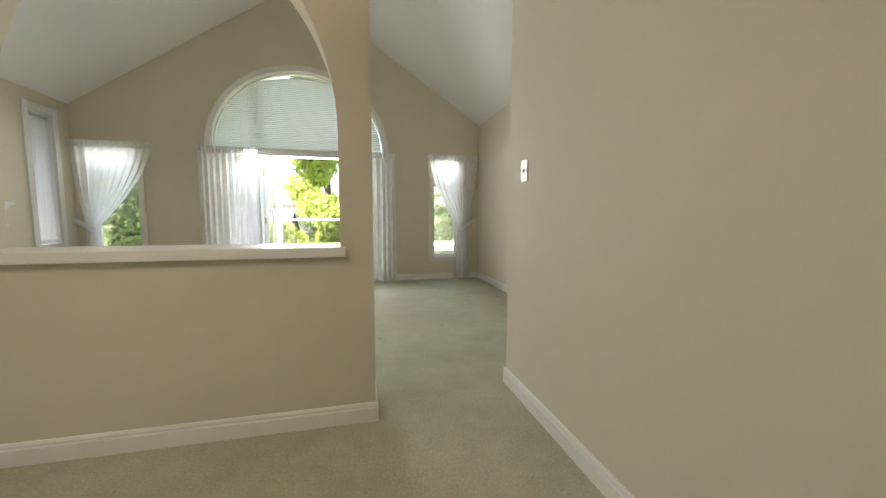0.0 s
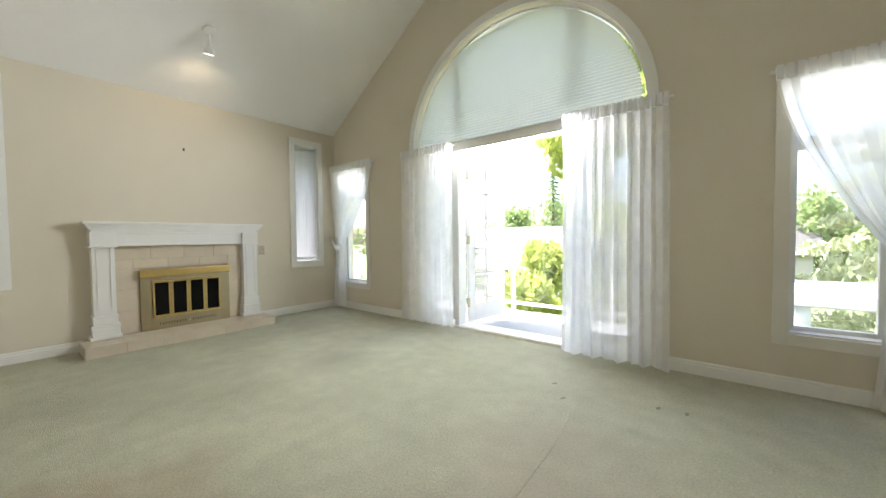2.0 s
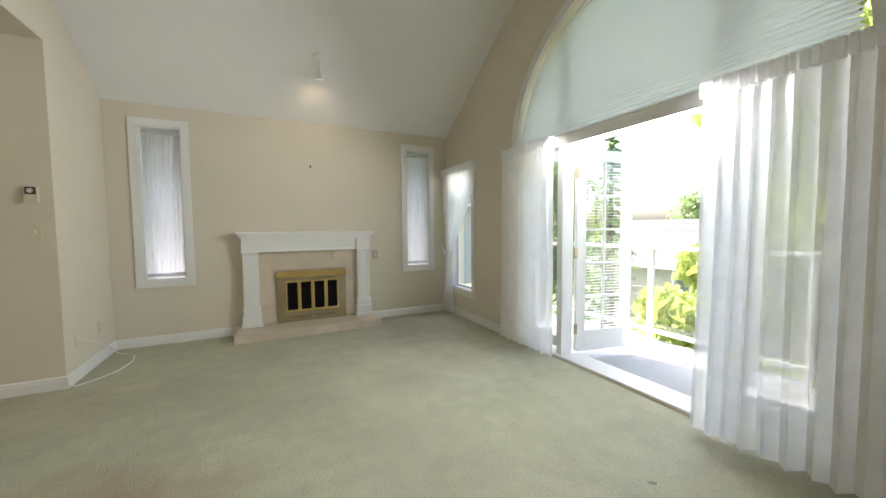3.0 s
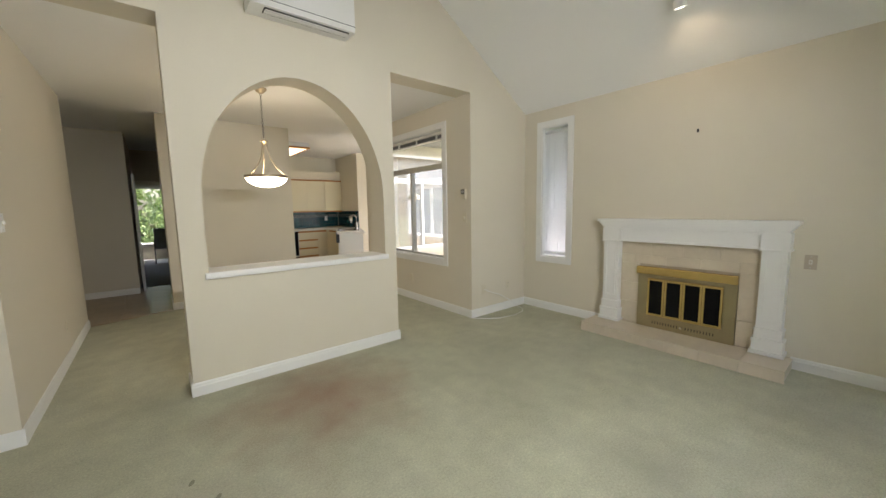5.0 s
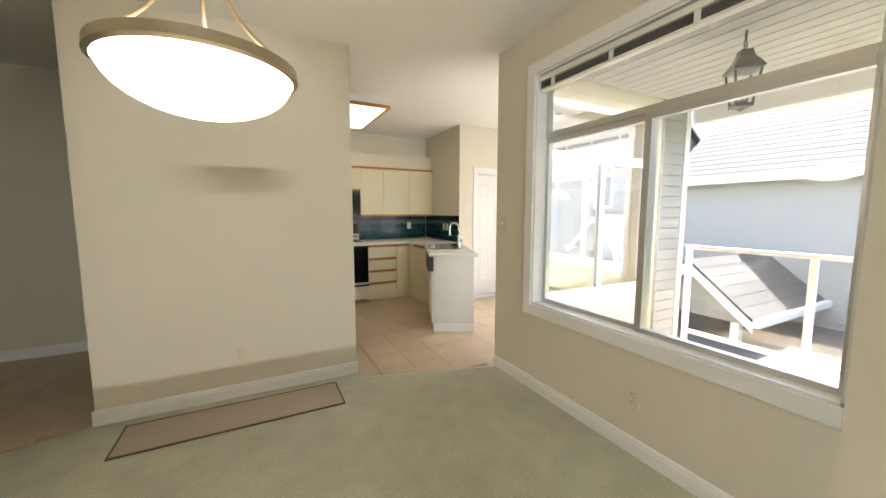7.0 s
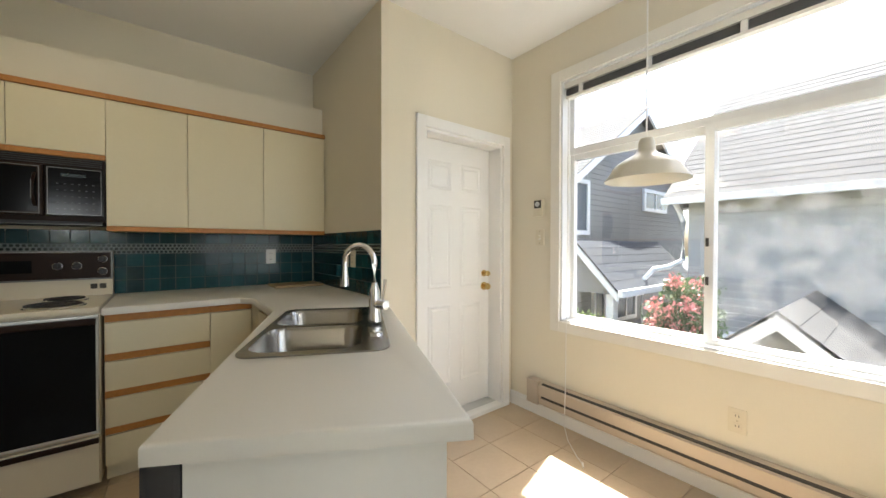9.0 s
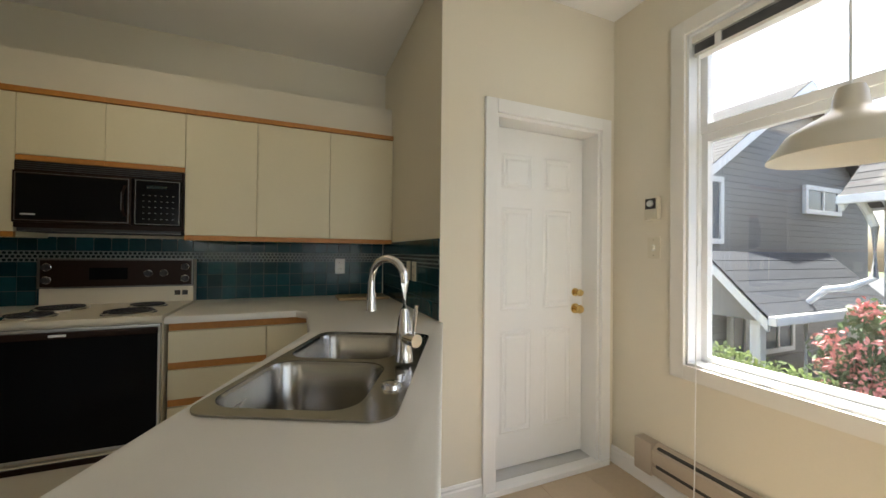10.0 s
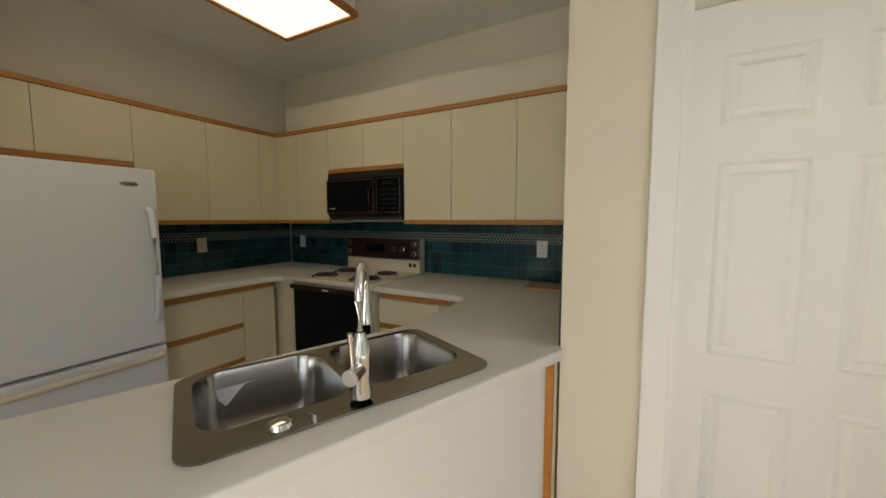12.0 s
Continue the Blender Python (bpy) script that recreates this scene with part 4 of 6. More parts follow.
# raised hearth of marble tiles
ht = thing("hearth", (XW + 0.2, FC, 0.0), "low raised hearth of beige marble tiles", "hearth")
part("hearth_bed", boxes((XW, hx1 - 0.012, FY0 - 0.03, FY1 + 0.0, 0.0, 0.088)), GROUT, ht)
ny = 6
for k in range(ny):
    a, b = FY0 - 0.04 + (FY1 - FY0 + 0.06) * k / ny, FY0 - 0.04 + (FY1 - FY0 + 0.06) * (k + 1) / ny
    part("tile", boxes((XW + 0.055, hx1, a + 0.001, b - 0.001, 0.088, 0.101), bevel=0.002), MARBLE, ht)
    part("tile", boxes((hx1 - 0.012, hx1 - 0.001, a + 0.001, b - 0.001, 0.002, 0.086), bevel=0.0015), MARBLE, ht)
for y in (FY0 - 0.041, FY1 + 0.001):
    part("tile", boxes((XW + 0.015, hx1 - 0.013, y, y + 0.012, 0.002, 0.086), bevel=0.0015), MARBLE, ht)

# track spot on the sloped ceiling, over the mantel
k = (RIDGE - EAVE) / (XR - XW)
sx, sy = -1.55, 5.39
sz = RIDGE - k * abs(sx - XR)
spot = thing("ceiling_spotlight", (sx, sy, sz), "white swivel spotlight on the sloped ceiling", "spotlight")
tilt = math.degrees(math.atan(k))
bm = bmesh.new()
lathe(bm, ((0, 0), (0.058, 0), (0.056, -0.025), (0.03, -0.036), (0, -0.038)), (0, 0, 0), 24)
bmesh.ops.transform(bm, matrix=pose(sx, sy, sz, 0, -tilt, 0), verts=bm.verts[:])
part("canopy", bm, PLATEW, spot, smooth=True)
bm = bmesh.new()
tube(bm, [(sx, sy, sz - 0.03), (sx - 0.01, sy, sz - 0.08), (sx - 0.012, sy, sz - 0.12)], 0.012, 8)
part("arm", bm, PLATEW, spot, smooth=True)
bm = bmesh.new()
lathe(bm, ((0, 0.05), (0.018, 0.05), (0.022, 0.03), (0.024, 0.0), (0.042, -0.002), (0.046, -0.055), (0.041, -0.058), (0.040, -0.05), (0.0, -0.047)), (0, 0, 0), 24)
bmesh.ops.transform(bm, matrix=pose(sx - 0.012, sy, sz - 0.165, 0, 18, 0), verts=bm.verts[:])
can = part("can", bm, PLATEW, spot)
bm = bmesh.new()
lathe(bm, ((0, -0.0575), (0.032, -0.0565), (0.0385, -0.0535), (0.0385, -0.051), (0.0, -0.051)), (0, 0, 0), 24)
bmesh.ops.transform(bm, matrix=pose(sx - 0.012, sy, sz - 0.165, 0, 18, 0), verts=bm.verts[:])
part("lens", bm, SPOTLENS, can, "bright lit lens", smooth=True)

# wall-hung air conditioner over the arch
ac = thing("air_conditioner", (0.62, YS, 2.83), "white wall-mounted split air conditioner", "air conditioner")
part("body", boxes((0.22, 1.02, YS, YS + 0.21, 2.83, 3.11), bevel=0.025), PLATEW, ac, smooth=True)
part("outlet_slot", boxes((0.27, 0.92, YS + 0.10, YS + 0.185, 2.823, 2.832)), SLOT, ac)
for y in (0.115, 0.15):
    part("vane", boxes((0.275, 0.915, YS + y, YS + y + 0.028, 2.817, 2.822), bevel=0.001), PLATEW, ac)
part("front_seam", boxes((0.225, 1.015, YS + 0.209, YS + 0.2115, 2.875, 2.879)), SLOT, ac)


def plate(name, label, axis, at, side, u, z, kind, mat=None, w=0.072, h=0.115):
    """Wall plate: kind is switch, outlet or blank."""
    mat = mat or PLATE
    ob = thing(name, (at, u, z) if axis == "x" else (u, at, z), label, "wall plate")

    def b3(u0, u1, z0, z1, d0, d1, bev=0.0):
        lo, hi = sorted((at + side * d0, at + side * d1))
        return boxes((lo, hi, u + u0, u + u1, z + z0, z + z1) if axis == "x" else (u + u0, u + u1, lo, hi, z + z0, z + z1), bevel=bev)

    part("cover", b3(-w / 2, w / 2, -h / 2, h / 2, 0, 0.006, 0.002), mat, ob)
    if kind == "switch":
        part("toggle", b3(-0.005, 0.005, -0.009, 0.013, 0.005, 0.018, 0.002), mat, ob)
        part("toggle_slot", b3(-0.009, 0.009, -0.016, 0.016, 0.0055, 0.0066), PLATEW if mat is not PLATEW else PLATE, ob)
    if kind == "outlet":
        for dz in (-0.024, 0.024):
            part("socket", b3(-0.017, 0.017, dz - 0.014, dz + 0.014, 0.005, 0.008, 0.002), mat, ob)
            part("slot", b3(-0.008, -0.005, dz - 0.004, dz + 0.006, 0.007, 0.0085), SLOT, ob)
            part("slot", b3(0.005, 0.008, dz - 0.004, dz + 0.006, 0.007, 0.0085), SLOT, ob)
    for dz in ((-0.042, 0.042) if kind == "switch" else (0,)):
        part("screw", b3(-0.003, 0.003, dz - 0.003, dz + 0.003, 0.0055, 0.0072, 0.001), OLDBRASS if mat is PLATE else METAL, ob)
    return ob


plate("light_switch", "ivory light switch on hall wall", "x", XH, -1, 3.16, 1.32, "switch", PLATEW)
plate("wall_outlet", "ivory outlet low on hall wall", "x", XH, -1, 1.78, 0.33, "outlet")
plate("light_switch", "taupe fan control beside the fireplace", "x", XW, 1, 6.16, 0.89, "switch", HEATM)
plate("wall_outlet", "ivory outlet on the side wall", "x", XE, -1, 6.85, 0.33, "outlet")
plate("wall_outlet", "ivory outlet on wall facing the room", "y", YS, 1, 2.83, 0.34, "outlet")
plate("cable_plate", "ivory cable outlet low on wall", "y", YS, 1, -1.50, 0.33, "blank")
plate("wall_outlet", "ivory outlet low beside the corner", "y", YS, 1, -1.95, 0.33, "outlet")
plate("light_switch", "ivory light switch below the thermostat", "x", XD, 1, 3.255, 1.24, "switch")
plate("wall_outlet", "ivory outlet under dining window", "x", XD, 1, 2.05, 0.33, "outlet")
plate("light_switch", "ivory double light switch at wall end", "x", XD, 1, 0.80, 1.28, "switch", w=0.115)
plate("wall_outlet", "ivory outlet on closet block", "y", BY1, 1, 0.727, 0.33, "outlet")
plate("wall_outlet", "ivory outlet under nook window", "x", XNK, 1, -0.08, 0.40, "outlet")
plate("light_switch", "ivory light switch beside nook window", "x", XNK, 1, -1.22, 1.29, "switch")


def thermostat(axis_x, y, z, label):
    ob = thing("thermostat", (axis_x, y, z), label, "thermostat")
    part("body", boxes((axis_x, axis_x + 0.03, y - 0.038, y + 0.038, z - 0.06, z + 0.06), bevel=0.004), PLATE, ob)
    part("face", boxes((axis_x + 0.0295, axis_x + 0.032, y - 0.030, y + 0.030, z - 0.002, z + 0.054)), SLOT, ob)
    b = bmesh.new()
    cyl(b, (axis_x + 0.031, y, z + 0.027), (axis_x + 0.041, y, z + 0.027), 0.019, 0.016, 20)
    part("dial", b, METAL, ob, smooth=True)
    part("badge", boxes((axis_x + 0.0295, axis_x + 0.032, y - 0.026, y + 0.026, z - 0.05, z - 0.01)), PLATE, ob)


thermostat(XD, 3.255, 1.525, "small dial thermostat on dining wall")
thermostat(XNK, -1.22, 1.50, "small dial thermostat beside nook window")

nl = thing("picture_nail", (XW, 5.35, 2.035), "small dark nail above the mantel", "nail")
bm = bmesh.new()
cyl(bm, (XW, 5.35, 2.035), (XW + 0.018, 5.35, 2.04), 0.006, n=8), box(bm, XW, XW + 0.012, 5.342, 5.358, 2.015, 2.045, bevel=0.003)
part("hook", bm, DARK, nl)

cb = thing("coax_cable", (-1.7, 3.45, 0.0), "white coaxial cable looped on the carpet", "cable")
bm = bmesh.new()
tube(bm, [(-1.50, YS + 0.01, 0.33), (-1.55, YS + 0.04, 0.30), (-1.72, YS + 0.06, 0.24), (-1.92, YS + 0.08, 0.13), (-2.04, YS + 0.10, 0.03), (-2.06, YS + 0.16, 0.008), (-1.98, YS + 0.24, 0.006), (-1.78, YS + 0.28, 0.006),
          (-1.54, YS + 0.24, 0.006), (-1.38, YS + 0.14, 0.006), (-1.28, YS + 0.05, 0.01), (-1.26, YS + 0.015, 0.04)], 0.0045, 8)
part("cord", bm, PLATEW, cb, smooth=True)

# furniture dents in the carpet and the cut line in its pile
for x, y in ((1.468, 6.472), (1.597, 6.284), (2.095, 6.50), (2.235, 6.515), (1.548, 4.583), (2.263, 4.65), (1.641, 4.392), (3.275, 6.26), (3.278, 5.706), (3.274, 5.539), (3.273, 4.992), (3.12, 7.10)):
    # a low disc whose dark colour stands for the pit's shade
    b = bmesh.new()
    lathe(b, ((0.0, 0.0006), (0.009, 0.0008), (0.013, 0.0016), (0.019, 0.0)), (0, 0, 0), 14)
    bmesh.ops.transform(b, matrix=pose(x, y, 0.0, 0, 0, 40 * x) @ Matrix.Diagonal((1.25, 0.6, 1, 1)), verts=b.verts[:])
    tagged(finish("carpet_dent", b, DENTM), "pressed dent in the green carpet, its shade coloured in", "dent", "carpet dents")
sm = thing("carpet_seam", (1.6, 5.4, 0.0), "raised seam line across the carpet pile", "seam")
bm = bmesh.new()
tube(bm, [(1.69, 6.26, -0.0005), (1.755, 5.7, -0.0005), (1.775, 5.1, -0.0005), (1.81, 4.75, -0.0005)], 0.0034, 6)
part("seam_ridge", bm, CARPET, sm)

# ---- dining room ----
pd = thing("pendant_lamp", (0.66, 2.14, CEIL), "bronze bowl pendant lamp, lit, on a chain", "pendant lamp")
px, py = 0.66, 2.14
bm = bmesh.new()
lathe(bm, ((0, 0), (0.062, 0), (0.066, -0.012), (0.05, -0.03), (0.03, -0.045), (0.012, -0.055), (0, -0.057)), (px, py, CEIL), 20)
for k_ in range(10):
    a = math.tau * k_ / 10
    cyl(bm, (px + 0.055 * math.cos(a), py + 0.055 * math.sin(a), CEIL - 0.01), (px + 0.025 * math.cos(a), py + 0.025 * math.sin(a), CEIL - 0.046), 0.010, 0.006, 8)
part("canopy", bm, NICKEL, pd, smooth=True)
z = CEIL - 0.055
n = 0
while z > 2.17:
    b = bmesh.new()
    a = math.pi / 2 * (n % 2)
    tube(b, [(px + 0.009 * math.cos(q) * math.cos(a), py + 0.009 * math.cos(q) * math.sin(a), z - 0.016 + 0.018 * math.sin(q)) for q in (math.tau * i / 12 for i in range(12))], 0.0022, 5, closed=True)
    part("chain_link", b, DARK, pd)
    z -= 0.029
    n += 1
bm = bmesh.new()
tube(bm, [(px + 0.022 * math.cos(q), py, 2.155 + 0.022 * math.sin(q)) for q in (math.tau * i / 16 for i in range(16))], 0.003, 6, closed=True)
part("loop", bm, NICKEL, pd)
bm = bmesh.new()
lathe(bm, ((0, 2.135), (0.012, 2.135), (0.038, 2.128), (0.040, 2.118), (0.02, 2.108), (0.01, 2.09), (0, 2.088)), (px, py, 0), 20)
part("hub", bm, NICKEL, pd, smooth=True)
for k_ in range(3):
    a = math.tau * k_ / 3 + 0.5
    pts = []
    for i in range(13):
        f = i / 12
        r = 0.022 + 0.186 * (0.28 * f + 0.72 * f ** 3.2)
        pts.append((px + r * math.cos(a), py + r * math.sin(a), 2.11 - 0.36 * f))
    b = bmesh.new()
    tube(b, pts, 0.0055, 8)
    part("rod", b, NICKEL, pd, smooth=True)
bm = bmesh.new()
lathe(bm, ((0.208, 1.752), (0.222, 1.752), (0.224, 1.728), (0.212, 1.722), (0.206, 1.73)), (px, py, 0), 48)
part("rim", bm, NICKEL, pd, smooth=True)
bm = bmesh.new()
lathe(bm, [(0.210 * math.cos(q), 1.735 - 0.115 * math.sin(q)) for q in (math.pi / 2 * i / 12 for i in range(13))], (px, py, 0), 48)
part("bowl", bm, BOWL, pd, "glowing alabaster glass bowl", smooth=True)

mt = thing("floor_mat", (0.71, 0.58, 0.0), "thin tan mat with dark edge on the carpet", "mat")
part("edge", slab(rect(0.055, 1.375, 0.41, 0.77), [rect(0.067, 1.363, 0.422, 0.758)], "z", 0.001, 0.010), MATE, mt)
part("pad", boxes((0.068, 1.362, 0.423, 0.757, 0.001, 0.009), bevel=0.002), MATM, mt)
tr = thing("transition_strip", (-0.7, 0.58, 0.0), "pale metal strip between carpet and tile", "strip")
bm = bmesh.new()
tube(bm, [(XD, 0.74, 0.0), (BX0, 0.42, 0.0)], 0.007, 6)
part("strip", bm, METAL, tr)

# ---- kitchen ----
UF, UZ0, UZ1 = -2.43, 1.31, 2.10        # upper fronts, foot and head
XE2 = 0.46                               # fronts on the fridge wall


def upper(axis, a, b, z0, seam, label):
    """A wall cabinet with one flat door, oak rail below."""
    mid = (a + b) / 2
    ob = thing("wall_cabinet", (mid, UF, z0) if axis == "x" else (XE2, mid, z0), label, "cabinet", "wall cabinets")
    lo, hi = min(a, b), max(a, b)

    def b3(u0, u1, d0, d1, z0_, z1_, bev=0.0):
        if axis == "x":
            return boxes((u0, u1, UF - d1, UF - d0, z0_, z1_), bevel=bev)
        return boxes((XE2 + d0, XE2 + d1, u0, u1, z0_, z1_), bevel=bev)

    depth = (UF - YK) if axis == "x" else (XK - XE2)
    part("body", b3(lo, hi, 0.02, depth, z0 + 0.003, UZ1 - 0.03), CREAM, ob)
    part("door", b3(lo + 0.0015, hi - 0.0015, 0.0, 0.018, z0 + 0.032, UZ1 - 0.032, 0.0015), CREAM, ob)
    part("oak_pull_rail", b3(lo, hi, 0.0, 0.02, z0, z0 + 0.03, 0.003), OAK, ob, "oak finger pull rail")
    part("oak_head_rail", b3(lo, hi, -0.012, 0.02, UZ1 - 0.03, UZ1, 0.003), OAK, ob)


for a, b, z0 in ((XE2, 0.20, UZ0), (0.20, -0.165, UZ0), (-0.165, -0.53, 1.715), (-0.53, -0.905, 1.715), (-0.905, -1.29, UZ0), (-1.29, -1.735, UZ0), (-1.735, XRT + 0.004, UZ0)):
    upper("x", a, b, z0, True, "short cream cabinet above the microwave" if z0 > 1.5 else "tall cream wall cabinet with oak rails")
for a, b, z0 in ((-0.45, -0.95, 1.68), (-0.95, -1.38, 1.68), (-1.38, -1.83, UZ0), (-1.83, -2.26, UZ0), (-2.26, UF - 0.002, UZ0)):
    upper("y", a, b, z0, True, "short cream cabinet above the fridge" if z0 > 1.5 else "tall cream wall cabinet beside the fridge")
lg = thing("cabinet_top_board", (-0.8, YK + 0.2, UZ1), "painted board standing on the wall cabinets", "board")
part("board", boxes((XRT, XK - 0.28, UF - 0.08, UF - 0.06, UZ1, UZ1 + 0.22), bevel=0.002), KPAINT, lg)
part("board_cap", boxes((XRT, XK - 0.28, YK, UF - 0.08, UZ1 + 0.205, UZ1 + 0.22)), KPAINT, lg)

SX0, SX1, SYF = -0.915, -0.175, -2.035     # stove
CZ = 0.915
PN = [(-1.14, -0.352), (-1.62, -0.085)]   # peninsula's end
PENM = [(SX0 - 0.004, YK), (SX0 - 0.004, -2.06), (-1.53, -2.06), (-1.585, -1.99), (-1.58, -1.47), PN[0], PN[1], (-2.195, -1.478), (XRT, -1.478), (XRT, YK)]
SC, SA = Vector((-1.675, -0.985)), radians(-25.5)   # sink centre and turn


def sink_loop(w, h, r, dx=0.0, dy=0.0):
    out = []
    for u, v in rounded(dx, dy, w, h, r):
        out.append((SC.x + u * math.cos(SA) - v * math.sin(SA), SC.y + u * math.sin(SA) + v * math.cos(SA)))
    return out


def top_slab(name, label, outline, holes):
    ob = thing(name, (*outline[0], CZ), label, "worktop")
    b = slab(outline, holes, "z", CZ - 0.038, CZ)
    es = [e for e in b.edges if all(abs(v.co.z - CZ) < 1e-5 for v in e.verts) and len(e.link_faces) == 2 and abs(e.calc_face_angle(0)) > 1.0]
    bmesh.ops.bevel(b, geom=es, offset=0.010, segments=3, profile=0.5, affect="EDGES")
    part("slab", b, TOPM, ob, smooth=True)
    return ob


top_slab("worktop", "pale laminate worktop with sink peninsula", PENM, [sink_loop(0.42, 0.73, 0.04)])
top_slab("worktop", "pale laminate corner worktop beside the fridge", [(XK, YK), (XK, -1.28), (0.02, -1.28), (0.02, -1.99), (-0.04, -2.06), (SX1 + 0.004, -2.06), (SX1 + 0.004, YK)], [])

# double bowl sink
sk = thing("kitchen_sink", (SC.x, SC.y, CZ), "double bowl stainless steel drop-in sink", "sink")
bowls = ((0.335, 0.33, 0.034, 0.179), (0.335, 0.33, 0.034, -0.179))
part("rim", slab(sink_loop(0.44, 0.76, 0.05), [sink_loop(w_, h_, 0.07, dx, dy) for w_, h_, dx, dy in bowls], "z", CZ + 0.001, CZ + 0.006), STEEL, sk, smooth=True)
for w_, h_, dx, dy in bowls:
    b = bmesh.new()
    loops = []
    for inset, z, r in ((0, CZ + 0.004, 0.07), (0.006, CZ - 0.01, 0.068), (0.012, CZ - 0.12, 0.065), (0.03, CZ - 0.16, 0.06), (0.06, CZ - 0.17, 0.05)):
        loops.append([b.verts.new((x, y, z)) for x, y in sink_loop(w_ - 2 * inset, h_ - 2 * inset, r, dx, dy)])
    for p_, q_ in zip(loops, loops[1:]):
        for i in range(len(p_)):
            b.faces.new((p_[i], p_[(i + 1) % len(p_)], q_[(i + 1) % len(p_)], q_[i]))
    b.faces.new(loops[-1])
    bowl = part("bowl", b, STEEL, sk, smooth=True)
    c = sink_loop(0.02, 0.02, 0.005, dx, dy)[0]
    b = bmesh.new()
    lathe(b, ((0, 0.002), (0.03, 0.002), (0.038, 0.005), (0.042, 0.001)), (c[0], c[1], CZ - 0.17), 20)
    part("drain", b, CHROME, bowl, smooth=True)


def sk_at(u, v):
    return (SC.x + u * math.cos(SA) - v * math.sin(SA), SC.y + u * math.sin(SA) + v * math.cos(SA))


fx, fy = sk_at(-0.18, 0.02)
fa = thing("kitchen_faucet", (fx, fy, CZ), "chrome gooseneck pull-down faucet", "faucet")
b = bmesh.new()
vs = [(u, v) for u, v in rounded(-0.18, 0.02, 0.05, 0.25, 0.025)]
slab([sk_at(u, v) for u, v in vs], [], "z", CZ + 0.006, CZ + 0.016, b)
part("deck_plate", b, CHROME, fa, smooth=True)
b = bmesh.new()
lathe(b, ((0.027, 0.016), (0.026, 0.03), (0.022, 0.06), (0.024, 0.10), (0.022, 0.13), (0.014, 0.16), (0.0115, 0.17)), (fx, fy, CZ), 24)
part("body", b, CHROME, fa, smooth=True)
dv = Vector((0.57, -0.82, 0)).normalized()
pts = [Vector((fx, fy, CZ + 0.15)), Vector((fx, fy, CZ + 0.245))]
for i in range(1, 13):
    q = math.pi * i / 12
    pts.append(Vector((fx, fy, CZ + 0.245)) + dv * 0.068 * (1 - math.cos(q)) + Vector((0, 0, 0.072 * math.sin(q))))
b = bmesh.new()
tube(b, pts, 0.0115, 12)
part("spout", b, CHROME, fa, smooth=True)
e = pts[-1]
b = bmesh.new()
lathe(b, ((0.0, 0.0), (0.0125, 0.0), (0.0125, -0.03), (0.018, -0.085), (0.018, -0.095), (0.0, -0.095)), e, 20)
part("spray_head", b, CHROME, fa, smooth=True)
b = bmesh.new()
hv = Vector((-0.34, 1.0, 0)).normalized()
o = Vector((fx, fy, CZ + 0.085))
cyl(b, o, o + hv * 0.062, 0.019, 0.019, 18), cyl(b, o + hv * 0.045 + Vector((0, 0, 0.01)), o + hv * 0.058 + Vector((0, 0, 0.10)), 0.005, 0.006, 10)
part("lever", b, CHROME, fa, smooth=True)
cx, cy = sk_at(-0.18, 0.20)
b = bmesh.new()
lathe(b, ((0, 0.012), (0.014, 0.012), (0.023, 0.009), (0.026, 0.0)), (cx, cy, CZ + 0.006), 20)
part("hole_cover", b, CHROME, sk, smooth=True)

dc = thing("dish_cloth", (*sk_at(0.05, 0.24), CZ - 0.168), "crumpled cream waffle dish cloth in sink bowl", "cloth")
b = bmesh.new()
rows = []
for i in range(15):
    row = []
    for j in range(13):
        u, v = sk_at(-0.06 + 0.14 * i / 14, 0.17 + 0.12 * j / 12)
        z = CZ - 0.153 + 0.011 * math.sin(i * 0.9 + 0.5 * j) * math.cos(j * 0.7) + 0.012 * (1 - i / 14) ** 2
        row.append(b.verts.new((u, v, z)))
    rows.append(row)
for r0, r1 in zip(rows, rows[1:]):
    for j in range(12):
        b.faces.new((r0[j], r0[j + 1], r1[j + 1], r1[j]))
ext = bmesh.ops.extrude_face_region(b, geom=b.faces[:])["geom"]
bmesh.ops.translate(b, vec=(0, 0, 0.006), verts=[g for g in ext if isinstance(g, bmesh.types.BMVert)])
part("cloth", b, TOWEL, dc, smooth=True)

bd = thing("cutting_board", (-1.95, -2.5, CZ), "thin bamboo board lying in the worktop corner", "board")
part("board", boxes((-2.15, -1.80, -2.62, -2.38, CZ + 0.001, CZ + 0.018), bevel=0.004), BOARDM, bd)


def base_front(parent, axis, at, side, u0, u1, rows, toe=True):
    """Drawers and doors with oak strips above each. rows: (z0, z1, name)."""
    for z0, z1, nm in rows:
        lo, hi = sorted((at, at + side * 0.018))
        b = boxes((u0 + 0.002, u1 - 0.002, lo, hi, z0, z1 - 0.042) if axis == "y" else (lo, hi, u0 + 0.002, u1 - 0.002, z0, z1 - 0.042), bevel=0.0015)
        f = part(nm, b, CREAM, parent)
        lo, hi = sorted((at - side * 0.012, at + side * 0.008))
        b = boxes((u0, u1, lo, hi, z1 - 0.039, z1 - 0.001) if axis == "y" else (lo, hi, u0, u1, z1 - 0.039, z1 - 0.001), bevel=0.003)
        part("oak_pull_rail", b, OAK, f, "oak finger pull rail")


